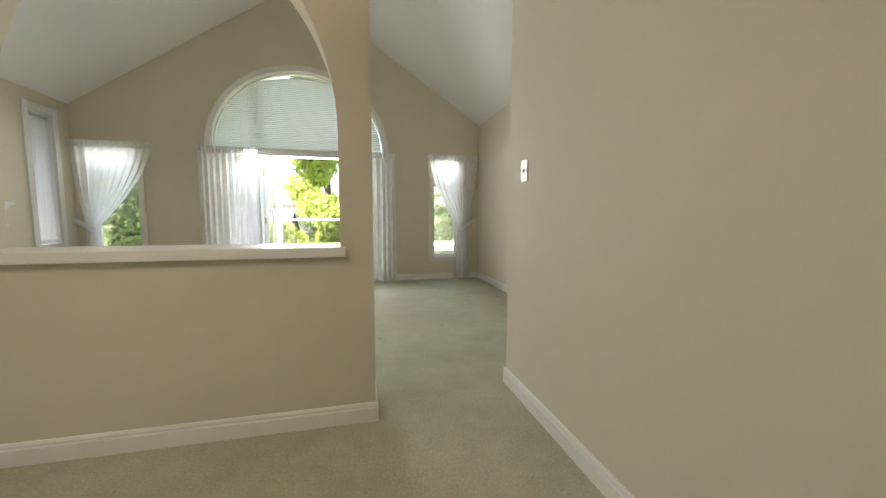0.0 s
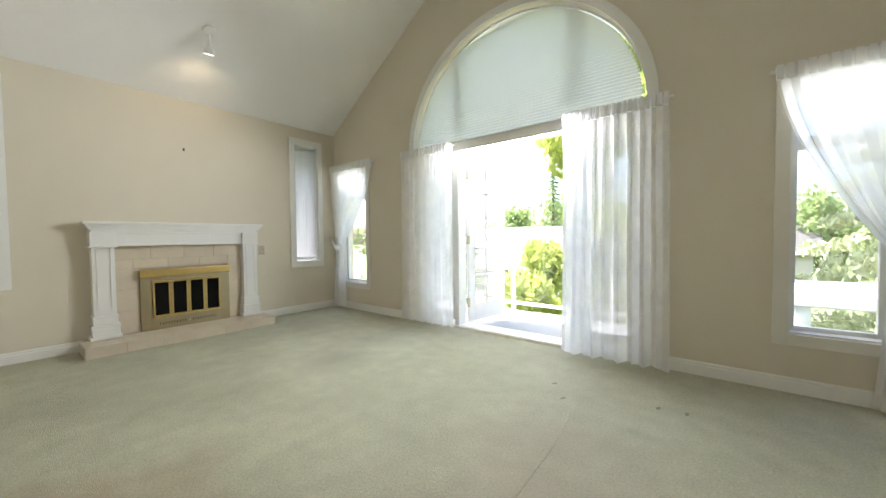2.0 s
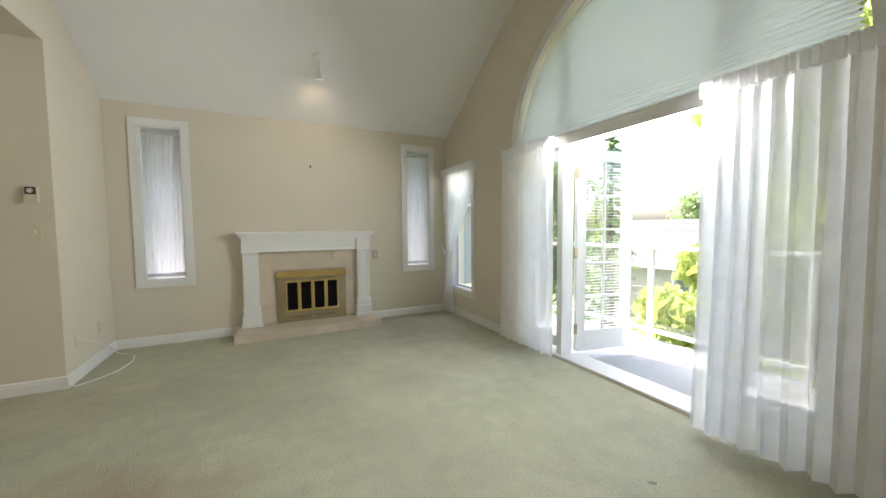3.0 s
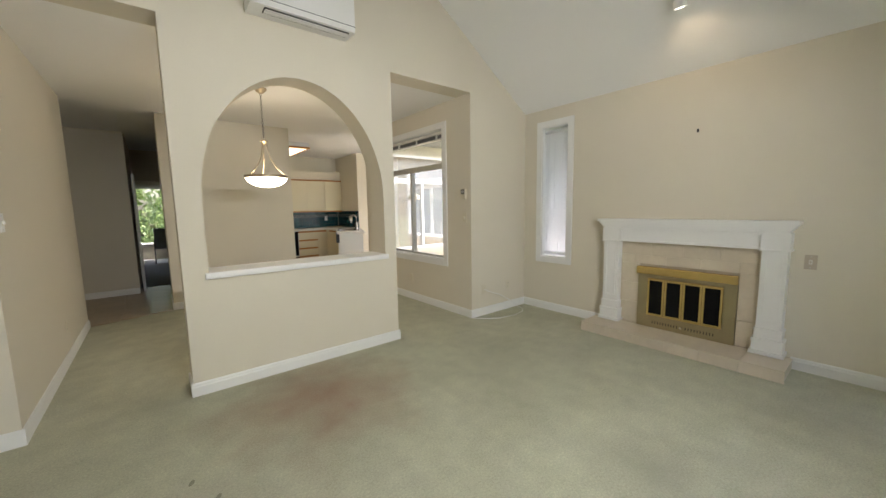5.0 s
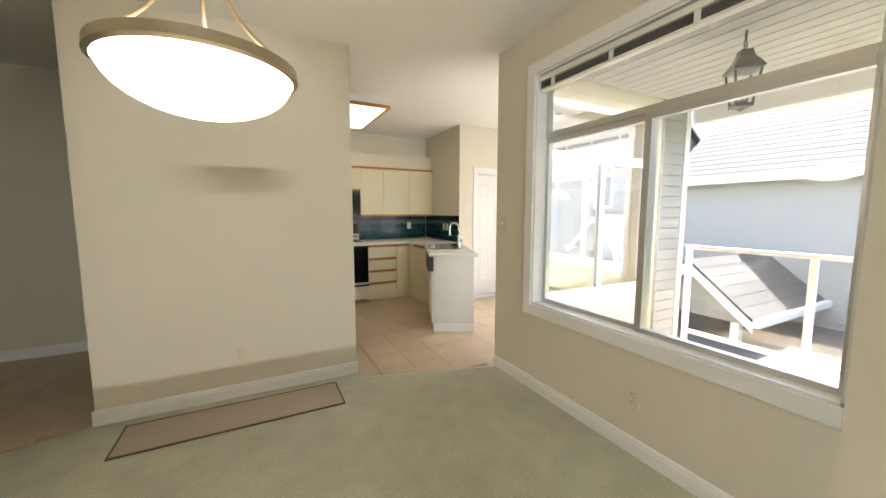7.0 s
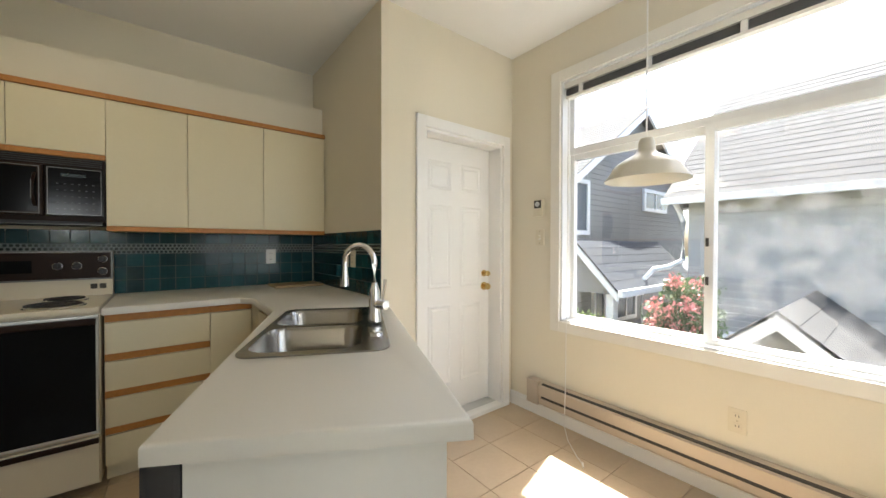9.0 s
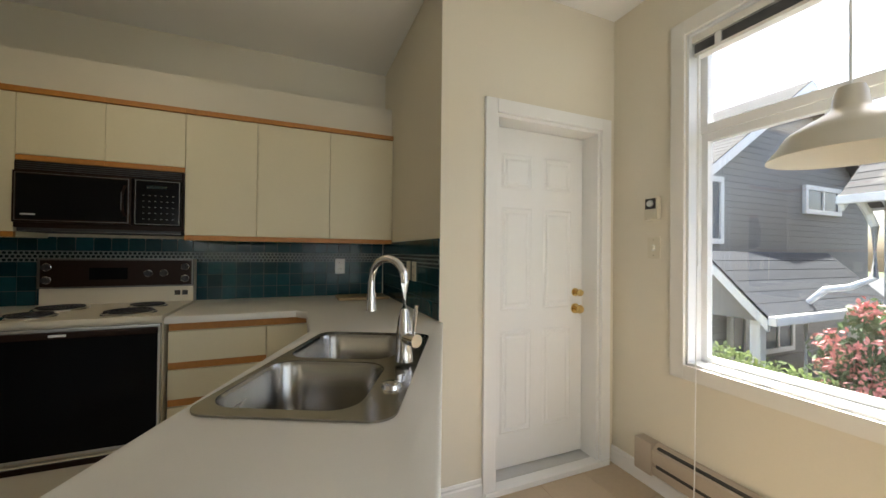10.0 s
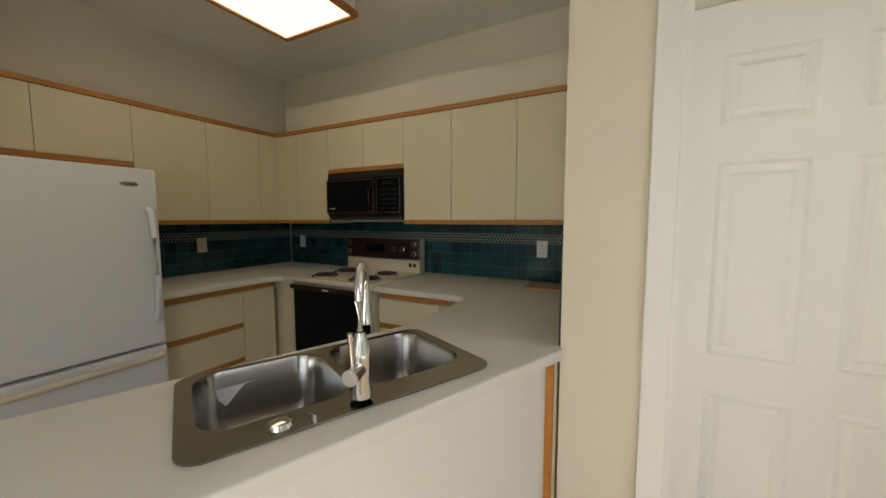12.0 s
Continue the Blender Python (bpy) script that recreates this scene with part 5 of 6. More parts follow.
DR = ((0.10, 0.29, "drawer"), (0.29, 0.48, "drawer"), (0.48, 0.67, "drawer"), (0.67, 0.872, "drawer"))
cabs = ((-0.925, -1.38, DR), (-1.38, -1.60, ((0.10, 0.872, "door"),)))
for a, b_, rows in cabs:
    ob = thing("base_cabinet", ((a + b_) / 2, -2.4, 0), "cream drawer cabinet with oak rails" if len(rows) > 1 else "cream base cabinet with one door", "cabinet")
    part("body", boxes((b_, a, YK, -2.115, 0.10, CZ - 0.04)), CREAM, ob)
    part("toe_kick", boxes((b_, a, YK, -2.16, 0.0, 0.10)), CREAM, ob)
    base_front(ob, "y", -2.113, 1, b_, a, rows)
ob = thing("base_cabinet", (-1.9, -2.2, 0), "cream corner cabinet under the worktop", "cabinet")
part("body", slab([(-1.60, YK), (-1.60, -2.113), (-1.64, -2.04), (-1.64, -1.48), (-2.17, -1.50), (-2.17, YK)], [], "z", 0.0, CZ - 0.04), CREAM, ob)
part("door", boxes((-1.64, -1.622, -2.02, -1.50, 0.10, 0.83), bevel=0.0015), CREAM, ob)
part("oak_pull_rail", boxes((-1.645, -1.63, -2.02, -1.50, 0.833, 0.872), bevel=0.003), OAK, ob)
for a, b_, rows in ((-1.29, -1.80, ((0.10, 0.36, "drawer"), (0.36, 0.61, "drawer"), (0.61, 0.872, "drawer"))), (-1.80, -2.05, ((0.10, 0.872, "door"),))):
    ob = thing("base_cabinet", (0.3, (a + b_) / 2, 0), "cream base cabinet beside the fridge", "cabinet")
    part("body", boxes((0.075, XK, b_, a, 0.10, CZ - 0.04)), CREAM, ob)
    part("toe_kick", boxes((0.12, XK, b_, a, 0, 0.10)), CREAM, ob)
    base_front(ob, "x", 0.073, -1, b_, a, rows)
ob = thing("base_cabinet", (0.2, -2.3, 0), "cream corner filler cabinet beside the stove", "cabinet")
part("body", boxes((SX1 + 0.005, XK, YK, -2.10, 0.10, CZ - 0.04), (SX1 + 0.005, 0.07, -2.10, -2.085, 0.10, CZ - 0.045)), CREAM, ob)
part("toe_kick", boxes((SX1 + 0.005, XK, YK, -2.14, 0, 0.10)), CREAM, ob)

# peninsula base: prism set in from the worktop's edge
pa, pb = Vector(PN[0]), Vector(PN[1])
ax = (Vector((-2.19, -1.478)) - pb).normalized()
nx_ = Vector((-ax.y, ax.x))
e0, e1 = pa + ax * 0.035 , pb + ax * 0.035
across = (pb - pa).normalized()
e0, e1 = e0 + across * 0.05, e1 - across * 0.04
f0 = e0 + ax * 1.04
f1 = Vector((-2.15, -1.487))
pen = thing("peninsula_cabinet", (-1.6, -0.8, 0), "white peninsula cabinet with oak corner strip", "cabinet")
part("body", slab([tuple(e0), tuple(e1), tuple(f1), (-2.15, -1.50), (-1.66, -1.50), tuple(f0)], [], "z", 0.0, CZ - 0.17), LAMIN, pen)
part("top_frame", slab([tuple(e0), tuple(e1), tuple(f1), (-2.15, -1.50), (-1.66, -1.50), tuple(f0)], [[tuple(Vector(q)) for q in sink_loop(0.425, 0.735, 0.03)]], "z", CZ - 0.17, CZ - 0.04), LAMIN, pen)
b = bmesh.new()
box(b, -0.012, 0.012, -0.010, 0.010, 0.0, CZ - 0.04, m=Matrix.Translation((f1.x - 0.002, f1.y + 0.02, 0)))
part("oak_corner_strip", b, OAK, pen, "oak corner strip")
ang = math.degrees(math.atan2(across.y, across.x))
b = bmesh.new()
box(b, 0, (e1 - e0).length, -0.013, -0.001, 0.0, 0.09, bevel=0.003, m=pose(e0.x, e0.y, 0, 0, 0, ang))
part("foot_board", b, TRIM, pen)
dw = thing("dishwasher", (e0.x, e0.y, 0), "white dishwasher with black control panel", "dishwasher")
dm = pose(e0.x, e0.y, 0, 0, 0, math.degrees(math.atan2(ax.y, ax.x)))
b = bmesh.new()
box(b, 0.012, 0.60, 0.002, 0.025, 0.10, 0.70, bevel=0.004, m=dm)
part("door", b, WHITE, dw)
b = bmesh.new()
box(b, 0.0, 0.605, 0.002, 0.065, 0.70, 0.868, bevel=0.012, m=dm)
part("control_panel", b, DARK, dw)

# stove
st = thing("stove", ((SX0 + SX1) / 2, -2.35, 0), "almond electric coil stove with black oven glass", "stove")
part("body", boxes((SX0, SX1, YK + 0.02, SYF - 0.03, 0.04, 0.895), bevel=0.004), ALMOND, st)
part("cooktop", boxes((SX0 - 0.002, SX1 + 0.002, YK + 0.08, SYF, 0.895, 0.925), bevel=0.008), ALMOND, st)
od = part("oven_door", boxes((SX0 + 0.004, SX1 - 0.004, SYF - 0.028, SYF - 0.002, 0.30, 0.885), bevel=0.004), METAL, st, "chrome edged oven door")
part("oven_glass", boxes((SX0 + 0.014, SX1 - 0.014, SYF - 0.004, SYF + 0.001, 0.315, 0.872)), BLACK, od, "black oven glass")
b = bmesh.new()
box(b, SX0 + 0.01, SX1 - 0.01, SYF + 0.012, SYF + 0.036, 0.845, 0.875, bevel=0.008)
box(b, SX0 + 0.05, SX0 + 0.08, SYF - 0.004, SYF + 0.02, 0.85, 0.87), box(b, SX1 - 0.08, SX1 - 0.05, SYF - 0.004, SYF + 0.02, 0.85, 0.87)
part("oven_handle", b, BROWN, od, "dark oven handle with chrome ends")
part("oven_label", boxes(((SX0 + SX1) / 2 - 0.03, (SX0 + SX1) / 2 + 0.03, SYF + 0.036, SYF + 0.0375, 0.855, 0.866)), PLATEW, od)
dr_ = part("storage_drawer", boxes((SX0 + 0.004, SX1 - 0.004, SYF - 0.028, SYF - 0.002, 0.06, 0.285), bevel=0.004), ALMOND, st)
part("drawer_pull", boxes((SX0 + 0.004, SX1 - 0.004, SYF - 0.004, SYF + 0.012, 0.255, 0.28), bevel=0.004), BROWN, dr_)
part("backguard", boxes((SX0, SX1, YK + 0.02, YK + 0.10, 0.92, 1.19), bevel=0.005), ALMOND, st)
cp = part("control_panel", boxes((SX0 + 0.008, SX1 - 0.008, YK + 0.10, YK + 0.112, 1.03, 1.185), bevel=0.003), BROWN, st, "dark control panel")
part("panel_trim", boxes((SX0, SX1, YK + 0.095, YK + 0.116, 1.185, 1.195), (SX0, SX1, YK + 0.095, YK + 0.116, 1.022, 1.030), (SX0, SX0 + 0.008, YK + 0.095, YK + 0.116, 1.030, 1.185), (SX1 - 0.008, SX1, YK + 0.095, YK + 0.116, 1.03, 1.185)), TRIMM, cp)
for x, z in ((-0.87, 1.145), (-0.87, 1.07), (-0.76, 1.105), (-0.68, 1.105), (-0.21, 1.145), (-0.21, 1.07)):
    b = bmesh.new()
    cyl(b, (x, YK + 0.112, z), (x, YK + 0.135, z), 0.019, 0.016, 18), box(b, x - 0.004, x + 0.004, YK + 0.13, YK + 0.142, z - 0.015, z + 0.015)
    kn = part("knob", b, DARK, cp, smooth=True)
    b = bmesh.new()
    lathe(b, ((0.0225, 0.0), (0.0225, 0.0015), (0.0205, 0.0025), (0.0205, 0.0)), (0, 0, 0), 20)
    bmesh.ops.transform(b, matrix=pose(x, YK + 0.112, z, -90, 0, 0), verts=b.verts[:])
    part("knob_ring", b, CHROME, kn, "chrome ring", smooth=True)
part("clock_window", boxes((-0.58, -0.40, YK + 0.111, YK + 0.114, 1.07, 1.14)), BLACK, cp)
part("rocker_switch", boxes((-0.885, -0.855, YK + 0.099, YK + 0.104, 0.965, 0.995), bevel=0.003), SLOT, st)
part("rocker_switch", boxes((-0.845, -0.815, YK + 0.099, YK + 0.104, 0.965, 0.995), bevel=0.003), SLOT, st)
for x, y, r in ((-0.74, -2.18, 0.10), (-0.36, -2.18, 0.085), (-0.74, -2.43, 0.08), (-0.36, -2.43, 0.10)):
    b = bmesh.new()
    lathe(b, ((r + 0.014, 0.926), (r + 0.012, 0.930), (r + 0.004, 0.929), (r - 0.01, 0.922), (0, 0.921)), (x, y, 0), 28)
    dp_ = part("drip_pan", b, CHROME, st, smooth=True)
    b = bmesh.new()
    tube(b, [(x + (0.02 + (r - 0.02) * i / 70) * math.cos(i * 0.36), y + (0.02 + (r - 0.02) * i / 70) * math.sin(i * 0.36), 0.936) for i in range(71)], 0.0055, 6)
    part("coil", b, DARK, dp_, "black heating coil", smooth=True)

# microwave
mw = thing("microwave", (-0.52, UF, 1.36), "dark brown over-the-range microwave with vent hood", "microwave")
part("body", boxes((-0.902, -0.168, YK, UF + 0.01, 1.361, 1.712), bevel=0.004), BROWN, mw)
for k_ in range(4):
    part("vent_louvre", boxes((-0.891, -0.179, UF + 0.008, UF + 0.02, 1.667 + 0.011 * k_, 1.672 + 0.011 * k_)), DARK, mw)
dm_ = part("door", boxes((-0.664, -0.174, UF + 0.01, UF + 0.035, 1.388, 1.656), bevel=0.004), BROWN, mw)
part("door_trim", slab(rect(-0.652, -0.184, 1.397, 1.647), [rect(-0.649, -0.187, 1.400, 1.644)], "y", UF + 0.034, UF + 0.038), TRIMM, dm_)
part("door_glass", boxes((-0.643, -0.192, UF + 0.030, UF + 0.037, 1.406, 1.638)), BLACK, dm_)
b = bmesh.new()
tube(b, [(-0.635, UF + 0.037, 1.438), (-0.635, UF + 0.06, 1.465), (-0.635, UF + 0.062, 1.574), (-0.635, UF + 0.037, 1.606)], 0.007, 8)
part("door_handle", b, BROWN, dm_, smooth=True)
part("handle_edge", boxes((-0.6285, -0.6255, UF + 0.058, UF + 0.064, 1.47, 1.57), bevel=0.001), TRIMM, dm_)
part("badge", boxes((-0.267, -0.208, UF + 0.037, UF + 0.0385, 1.426, 1.433)), PLATEW, dm_)
kp_ = part("keypad", boxes((-0.898, -0.672, UF + 0.01, UF + 0.033, 1.388, 1.656), bevel=0.004), BLACK, mw)
part("keypad_trim", slab(rect(-0.890, -0.679, 1.395, 1.648), [rect(-0.887, -0.682, 1.398, 1.645)], "y", UF + 0.032, UF + 0.036), TRIMM, kp_)
for r in range(5):
    for c in range(6):
        x, z = -0.862 + 0.028 * c, 1.560 - 0.034 * r
        part("key_mark", boxes((x, x + 0.009, UF + 0.033, UF + 0.0338, z, z + 0.004)), KEYM, kp_)
part("display", boxes((-0.828, -0.730, UF + 0.033, UF + 0.0342, 1.601, 1.619)), MOSAIC, kp_)
part("hood_lip", boxes((-0.891, -0.179, YK + 0.05, UF + 0.005, 1.340, 1.362), bevel=0.004), DARK, mw)
part("hood_lip_edge", boxes((-0.891, -0.179, UF + 0.005, UF + 0.008, 1.342, 1.345)), TRIMM, mw)

# fridge
FX, FY_0, FY_1, FH = -0.08, -1.26, -0.455, 1.615
fr = thing("fridge", (0.3, -0.86, 0), "white textured bottom-freezer fridge", "fridge")
part("cabinet", boxes((FX + 0.07, XK - 0.02, FY_0, FY_1, 0.03, FH - 0.01), bevel=0.006), WHITE, fr)
df = part("upper_door", boxes((FX, FX + 0.065, FY_0, FY_1, 0.66, FH), bevel=0.012), WHITE, fr)
dl = part("freezer_drawer", boxes((FX, FX + 0.065, FY_0, FY_1, 0.10, 0.645), bevel=0.012), WHITE, fr)
part("kick_grille", boxes((FX + 0.05, FX + 0.07, FY_0 + 0.01, FY_1 - 0.01, 0.02, 0.095)), WHITE, fr)
b = bmesh.new()
tube(b, [(FX + 0.003, FY_0 + 0.045, 1.40), (FX - 0.03, FY_0 + 0.045, 1.385), (FX - 0.052, FY_0 + 0.045, 1.25), (FX - 0.055, FY_0 + 0.045, 1.05), (FX - 0.045, FY_0 + 0.045, 0.87), (FX - 0.02, FY_0 + 0.045, 0.80), (FX + 0.003, FY_0 + 0.045, 0.79)], [0.017, 0.016, 0.015, 0.015, 0.015, 0.016, 0.018], 12)
part("door_handle", b, WHITE, df, smooth=True)
b = bmesh.new()
tube(b, [(FX + 0.003, FY_0 + 0.03, 0.60), (FX - 0.045, FY_0 + 0.05, 0.605), (FX - 0.05, FY_0 + 0.4, 0.605), (FX - 0.045, FY_1 - 0.05, 0.605), (FX + 0.003, FY_1 - 0.03, 0.60)], 0.017, 12)
part("drawer_handle", b, ALMOND, dl, smooth=True)
b = bmesh.new()
lathe(b, ((0, 0.003), (0.5, 0.002), (1.0, 0.0)), (0, 0, 0), 28)
bmesh.ops.transform(b, matrix=pose(FX - 0.0005, FY_0 + 0.12, 1.53, 0, -90, 0) @ Matrix.Diagonal((0.012, 0.04, 1, 1)), verts=b.verts[:])
part("badge", b, CHROME, df, smooth=True)

# ceiling light box
kl = thing("ceiling_light", (-0.54, -1.4, CEIL), "oak framed fluorescent ceiling light, lit", "ceiling light")
LX0, LX1, LY0, LY1 = -0.86, -0.22, -2.03, -0.80
for r in ((LX0, LX0 + 0.03, LY0, LY1), (LX1 - 0.03, LX1, LY0, LY1), (LX0 + 0.03, LX1 - 0.03, LY0, LY0 + 0.03), (LX0 + 0.03, LX1 - 0.03, LY1 - 0.03, LY1)):
    part("oak_frame", boxes((*r, 2.565, 2.60), bevel=0.004), OAK, kl)
part("housing", boxes((LX0 + 0.012, LX1 - 0.012, LY0 + 0.012, LY1 - 0.012, 2.60, CEIL), bevel=0.002), PLATEW, kl)
part("diffuser", boxes((LX0 + 0.03, LX1 - 0.03, LY0 + 0.03, LY1 - 0.03, 2.575, 2.59)), DIFFUSER, kl, "glowing acrylic diffuser")

# nook pendant
NP = (-3.06, -0.39)
kp = thing("nook_pendant", (*NP, CEIL), "cream enamel dome pendant hanging by the window", "pendant lamp")
b = bmesh.new()
tube(b, [(*NP, CEIL - 0.02), (*NP, 1.755)], 0.004, 8)
part("cord", b, PLATEW, kp)
b = bmesh.new()
lathe(b, ((0, 0), (0.055, 0), (0.05, -0.02), (0.012, -0.03), (0, -0.03)), (*NP, CEIL), 20)
part("canopy", b, PLATEW, kp, smooth=True)
b = bmesh.new()
lathe(b, ((0.006, 0.208), (0.030, 0.206), (0.036, 0.19), (0.042, 0.145), (0.052, 0.132), (0.095, 0.108), (0.140, 0.078), (0.150, 0.066), (0.166, 0.035), (0.188, 0.008), (0.192, 0.0), (0.187, 0.004), (0.162, 0.035), (0.146, 0.063), (0.092, 0.102), (0.045, 0.125), (0.0, 0.13)), (*NP, 1.555), 44)
part("shade", b, ENAMEL, kp, "cream enamelled metal dome", smooth=True)

# baseboard heater
hh = thing("baseboard_heater", (XNK, -0.34, 0.1), "long beige electric baseboard heater", "heater")
HY0, HY1 = -1.28, 0.60
prof = ((0, 0.105), (0.055, 0.105), (0.058, 0.115), (0.058, 0.15), (0.05, 0.155), (0.05, 0.165), (0.066, 0.172), (0.062, 0.235), (0.05, 0.245), (0.02, 0.262), (0, 0.262))
part("body", slab([(XNK + d, z) for d, z in prof], [], "y", HY0 + 0.02, HY1 - 0.02), HEATM, hh)
part("slot", boxes((XNK + 0.045, XNK + 0.0605, HY0 + 0.12, HY1 - 0.12, 0.152, 0.170)), SLOT, hh)
part("slot", boxes((XNK + 0.025, XNK + 0.052, HY0 + 0.12, HY1 - 0.12, 0.243, 0.2535)), SLOT, hh)
for y in (HY0, HY1 - 0.10):
    part("end_cap", boxes((XNK, XNK + 0.07, y, y + 0.10, 0.10, 0.266), bevel=0.006), HEATM, hh)
bc = thing("blind_cord", (XNK + 0.06, -0.98, 0.0), "thin white blind cord hanging to the floor", "cord")
b = bmesh.new()
tube(b, [(XNK + 0.01, -0.99, 2.2), (XNK + 0.012, -0.99, 1.2), (XNK + 0.05, -0.97, 0.62), (XNK + 0.085, -0.95, 0.30), (XNK + 0.11, -0.94, 0.06), (XNK + 0.16, -0.88, 0.006), (XNK + 0.26, -0.76, 0.005), (XNK + 0.30, -0.70, 0.005)], 0.0025, 6)
part("cord", b, PLATEW, bc)
b = bmesh.new()
cyl(b, (XNK + 0.30, -0.70, 0.008), (XNK + 0.33, -0.675, 0.008), 0.007, 0.004, 10)
part("tassel", b, PLATEW, bc)

# two nail holes left in the nook wall
for y in (0.70, 0.755):
    b = bmesh.new()
    lathe(b, ((0.0, 0.0015), (0.0025, 0.001), (0.004, 0.0)), (0, 0, 0), 8)
    bmesh.ops.transform(b, matrix=pose(XNK, y, 1.56, 0, 90, 0), verts=b.verts[:])
    tagged(finish("nail_hole", b, SLOT), "tiny dark nail hole in the cream wall", "nail hole", "nail holes beside the window")
# outlets over the worktop
plate("wall_outlet", "white outlet on teal backsplash", "y", YK + 0.008, 1, -1.84, 1.14, "outlet", PLATEW)
plate("wall_outlet", "white outlet on teal backsplash", "y", YK + 0.008, 1, 0.49, 1.13, "outlet", PLATE)
plate("wall_outlet", "ivory outlet on teal return wall", "x", XRT + 0.008, 1, -1.87, 1.14, "outlet", PLATE)
plate("light_switch", "ivory switch on teal return wall", "x", XRT + 0.008, 1, -1.98, 1.14, "switch", PLATE)
plate("wall_outlet", "ivory outlet on teal backsplash", "x", XK - 0.008, -1, -1.87, 1.14, "outlet", PLATE)

# ---- bedroom glimpsed down the hall ----
ch = thing("patio_chair", (1.45, -5.9, 0), "grey sling patio chair with dark metal frame", "chair")
for s in (-0.26, 0.26):
    b = bmesh.new()
    tube(b, [(1.45 + s, -5.62, 0.01), (1.45 + s, -5.68, 0.55), (1.45 + s, -5.75, 0.62), (1.45 + s, -6.05, 0.60), (1.45 + s, -6.22, 0.40), (1.45 + s, -6.26, 0.01)], 0.012, 8)
    part("side_frame", b, DARK, ch, smooth=True)
part("seat", slab([(-5.65, 0.40), (-6.10, 0.36), (-6.10, 0.372), (-5.65, 0.412)], [], "x", 1.20, 1.70), SLING, ch)
part("backrest", slab([(-6.08, 0.36), (-6.28, 0.92), (-6.268, 0.925), (-6.068, 0.365)], [], "x", 1.20, 1.70), SLING, ch)

# ---- outdoors ----
GZ = -3.1


def stuff(name, bm, mat, label, cat):
    return tagged(finish(name, bm, mat), label, cat, kind="stuff")


b = bmesh.new()
box(b, -160, 160, -160, 160, GZ - 1, GZ)
structure("ground", b, GRASSM, "lawn and garden ground below the house")
structure("road", boxes((-7, 16, 13.5, 18, GZ, GZ + 0.02)), ASPHALT, "asphalt lane behind the garden")

bal = thing("balcony", (XR, 8.1, 0), "grey balcony deck with white railing", "balcony")
part("deck", boxes((-1.4, 2.7, YN + 0.21, 8.75, -0.2, -0.03), bevel=0.01), DECKM, bal)
rl = thing("balcony_railing", (XR, 8.7, -0.03), "white metal balcony railing with glass panels", "railing")
for x in (-1.35, -0.02, 1.31, 2.65):
    part("post", boxes((x - 0.025, x + 0.025, 8.66, 8.71, -0.03, 0.99), bevel=0.004), VINYL, rl)
part("top_rail", boxes((-1.38, 2.68, 8.655, 8.715, 0.99, 1.03), bevel=0.008), VINYL, rl)
part("bottom_rail", boxes((-1.38, 2.68, 8.665, 8.705, 0.06, 0.10), bevel=0.004), VINYL, rl)
for x0, x1 in ((-1.32, -0.05), (0.01, 1.28), (1.34, 2.62)):
    p = part("glass_panel", boxes((x0, x1, 8.683, 8.689, 0.10, 0.99)), GLASS, rl)
    p.visible_shadow = False
for x in (-1.37, 2.67):
    part("side_rail", boxes((x - 0.02, x + 0.02, YN + 0.21, 8.66, 0.99, 1.03), bevel=0.004), VINYL, rl)
    part("side_rail", boxes((x - 0.02, x + 0.02, YN + 0.21, 8.66, 0.06, 0.10), bevel=0.004), VINYL, rl)


def leaves(bm, rng, centre, radius, count, size, squash=1.0):
    c = Vector(centre)
    for _ in range(count):
        d = Vector((rng.gauss(0, 1), rng.gauss(0, 1), rng.gauss(0, 1))).normalized() * radius * rng.random() ** 0.45
        d.z *= squash
        q = Euler((rng.uniform(0, 6.3), rng.uniform(0, 6.3), rng.uniform(0, 6.3))).to_matrix()
        s = size * rng.uniform(0.6, 1.3)
        p = c + d
        bm.faces.new([bm.verts.new(p + q @ Vector(v)) for v in ((-s * 0.5, 0, 0), (0, -s * 0.28, s * 0.06), (s * 0.6, 0, 0), (0, s * 0.28, s * 0.06))])


def tree(name, x, y, h, r, mat, label, seed, low=0.25, count=5200, size=0.16):
    rng = random.Random(seed)
    ob = thing(name, (x, y, GZ), label, "tree")
    b = bmesh.new()
    tube(b, [(x, y, GZ), (x + 0.05, y, GZ + h * 0.3), (x - 0.05, y + 0.05, GZ + h * 0.65), (x, y, GZ + h * 0.95)], [0.16, 0.12, 0.07, 0.02], 10)
    tips = []
    for k in range(34):
        f = low + (0.97 - low) * rng.random()
        a = rng.uniform(0, math.tau)
        reach = r * (1.1 - 0.75 * ((f - low) / (1 - low)) ** 1.5) * rng.uniform(0.55, 1.0)
        z = GZ + h * f
        e = (x + reach * math.cos(a), y + reach * math.sin(a), z + 0.25 * reach + 0.3)
        m_ = (x + 0.5 * reach * math.cos(a), y + 0.5 * reach * math.sin(a), z + 0.1)
        tube(b, [(x, y, z - 0.3), m_, e], [0.035, 0.022, 0.006], 6)
        tips += [e, m_, tuple((Vector(e) + Vector(m_)) / 2)]
    part("trunk", b, BARK, ob, smooth=True)
    b = bmesh.new()
    for t_ in tips:
        leaves(b, rng, t_, r * rng.uniform(0.16, 0.34), count // len(tips), size, 0.8)
    part("crown", b, mat, ob)


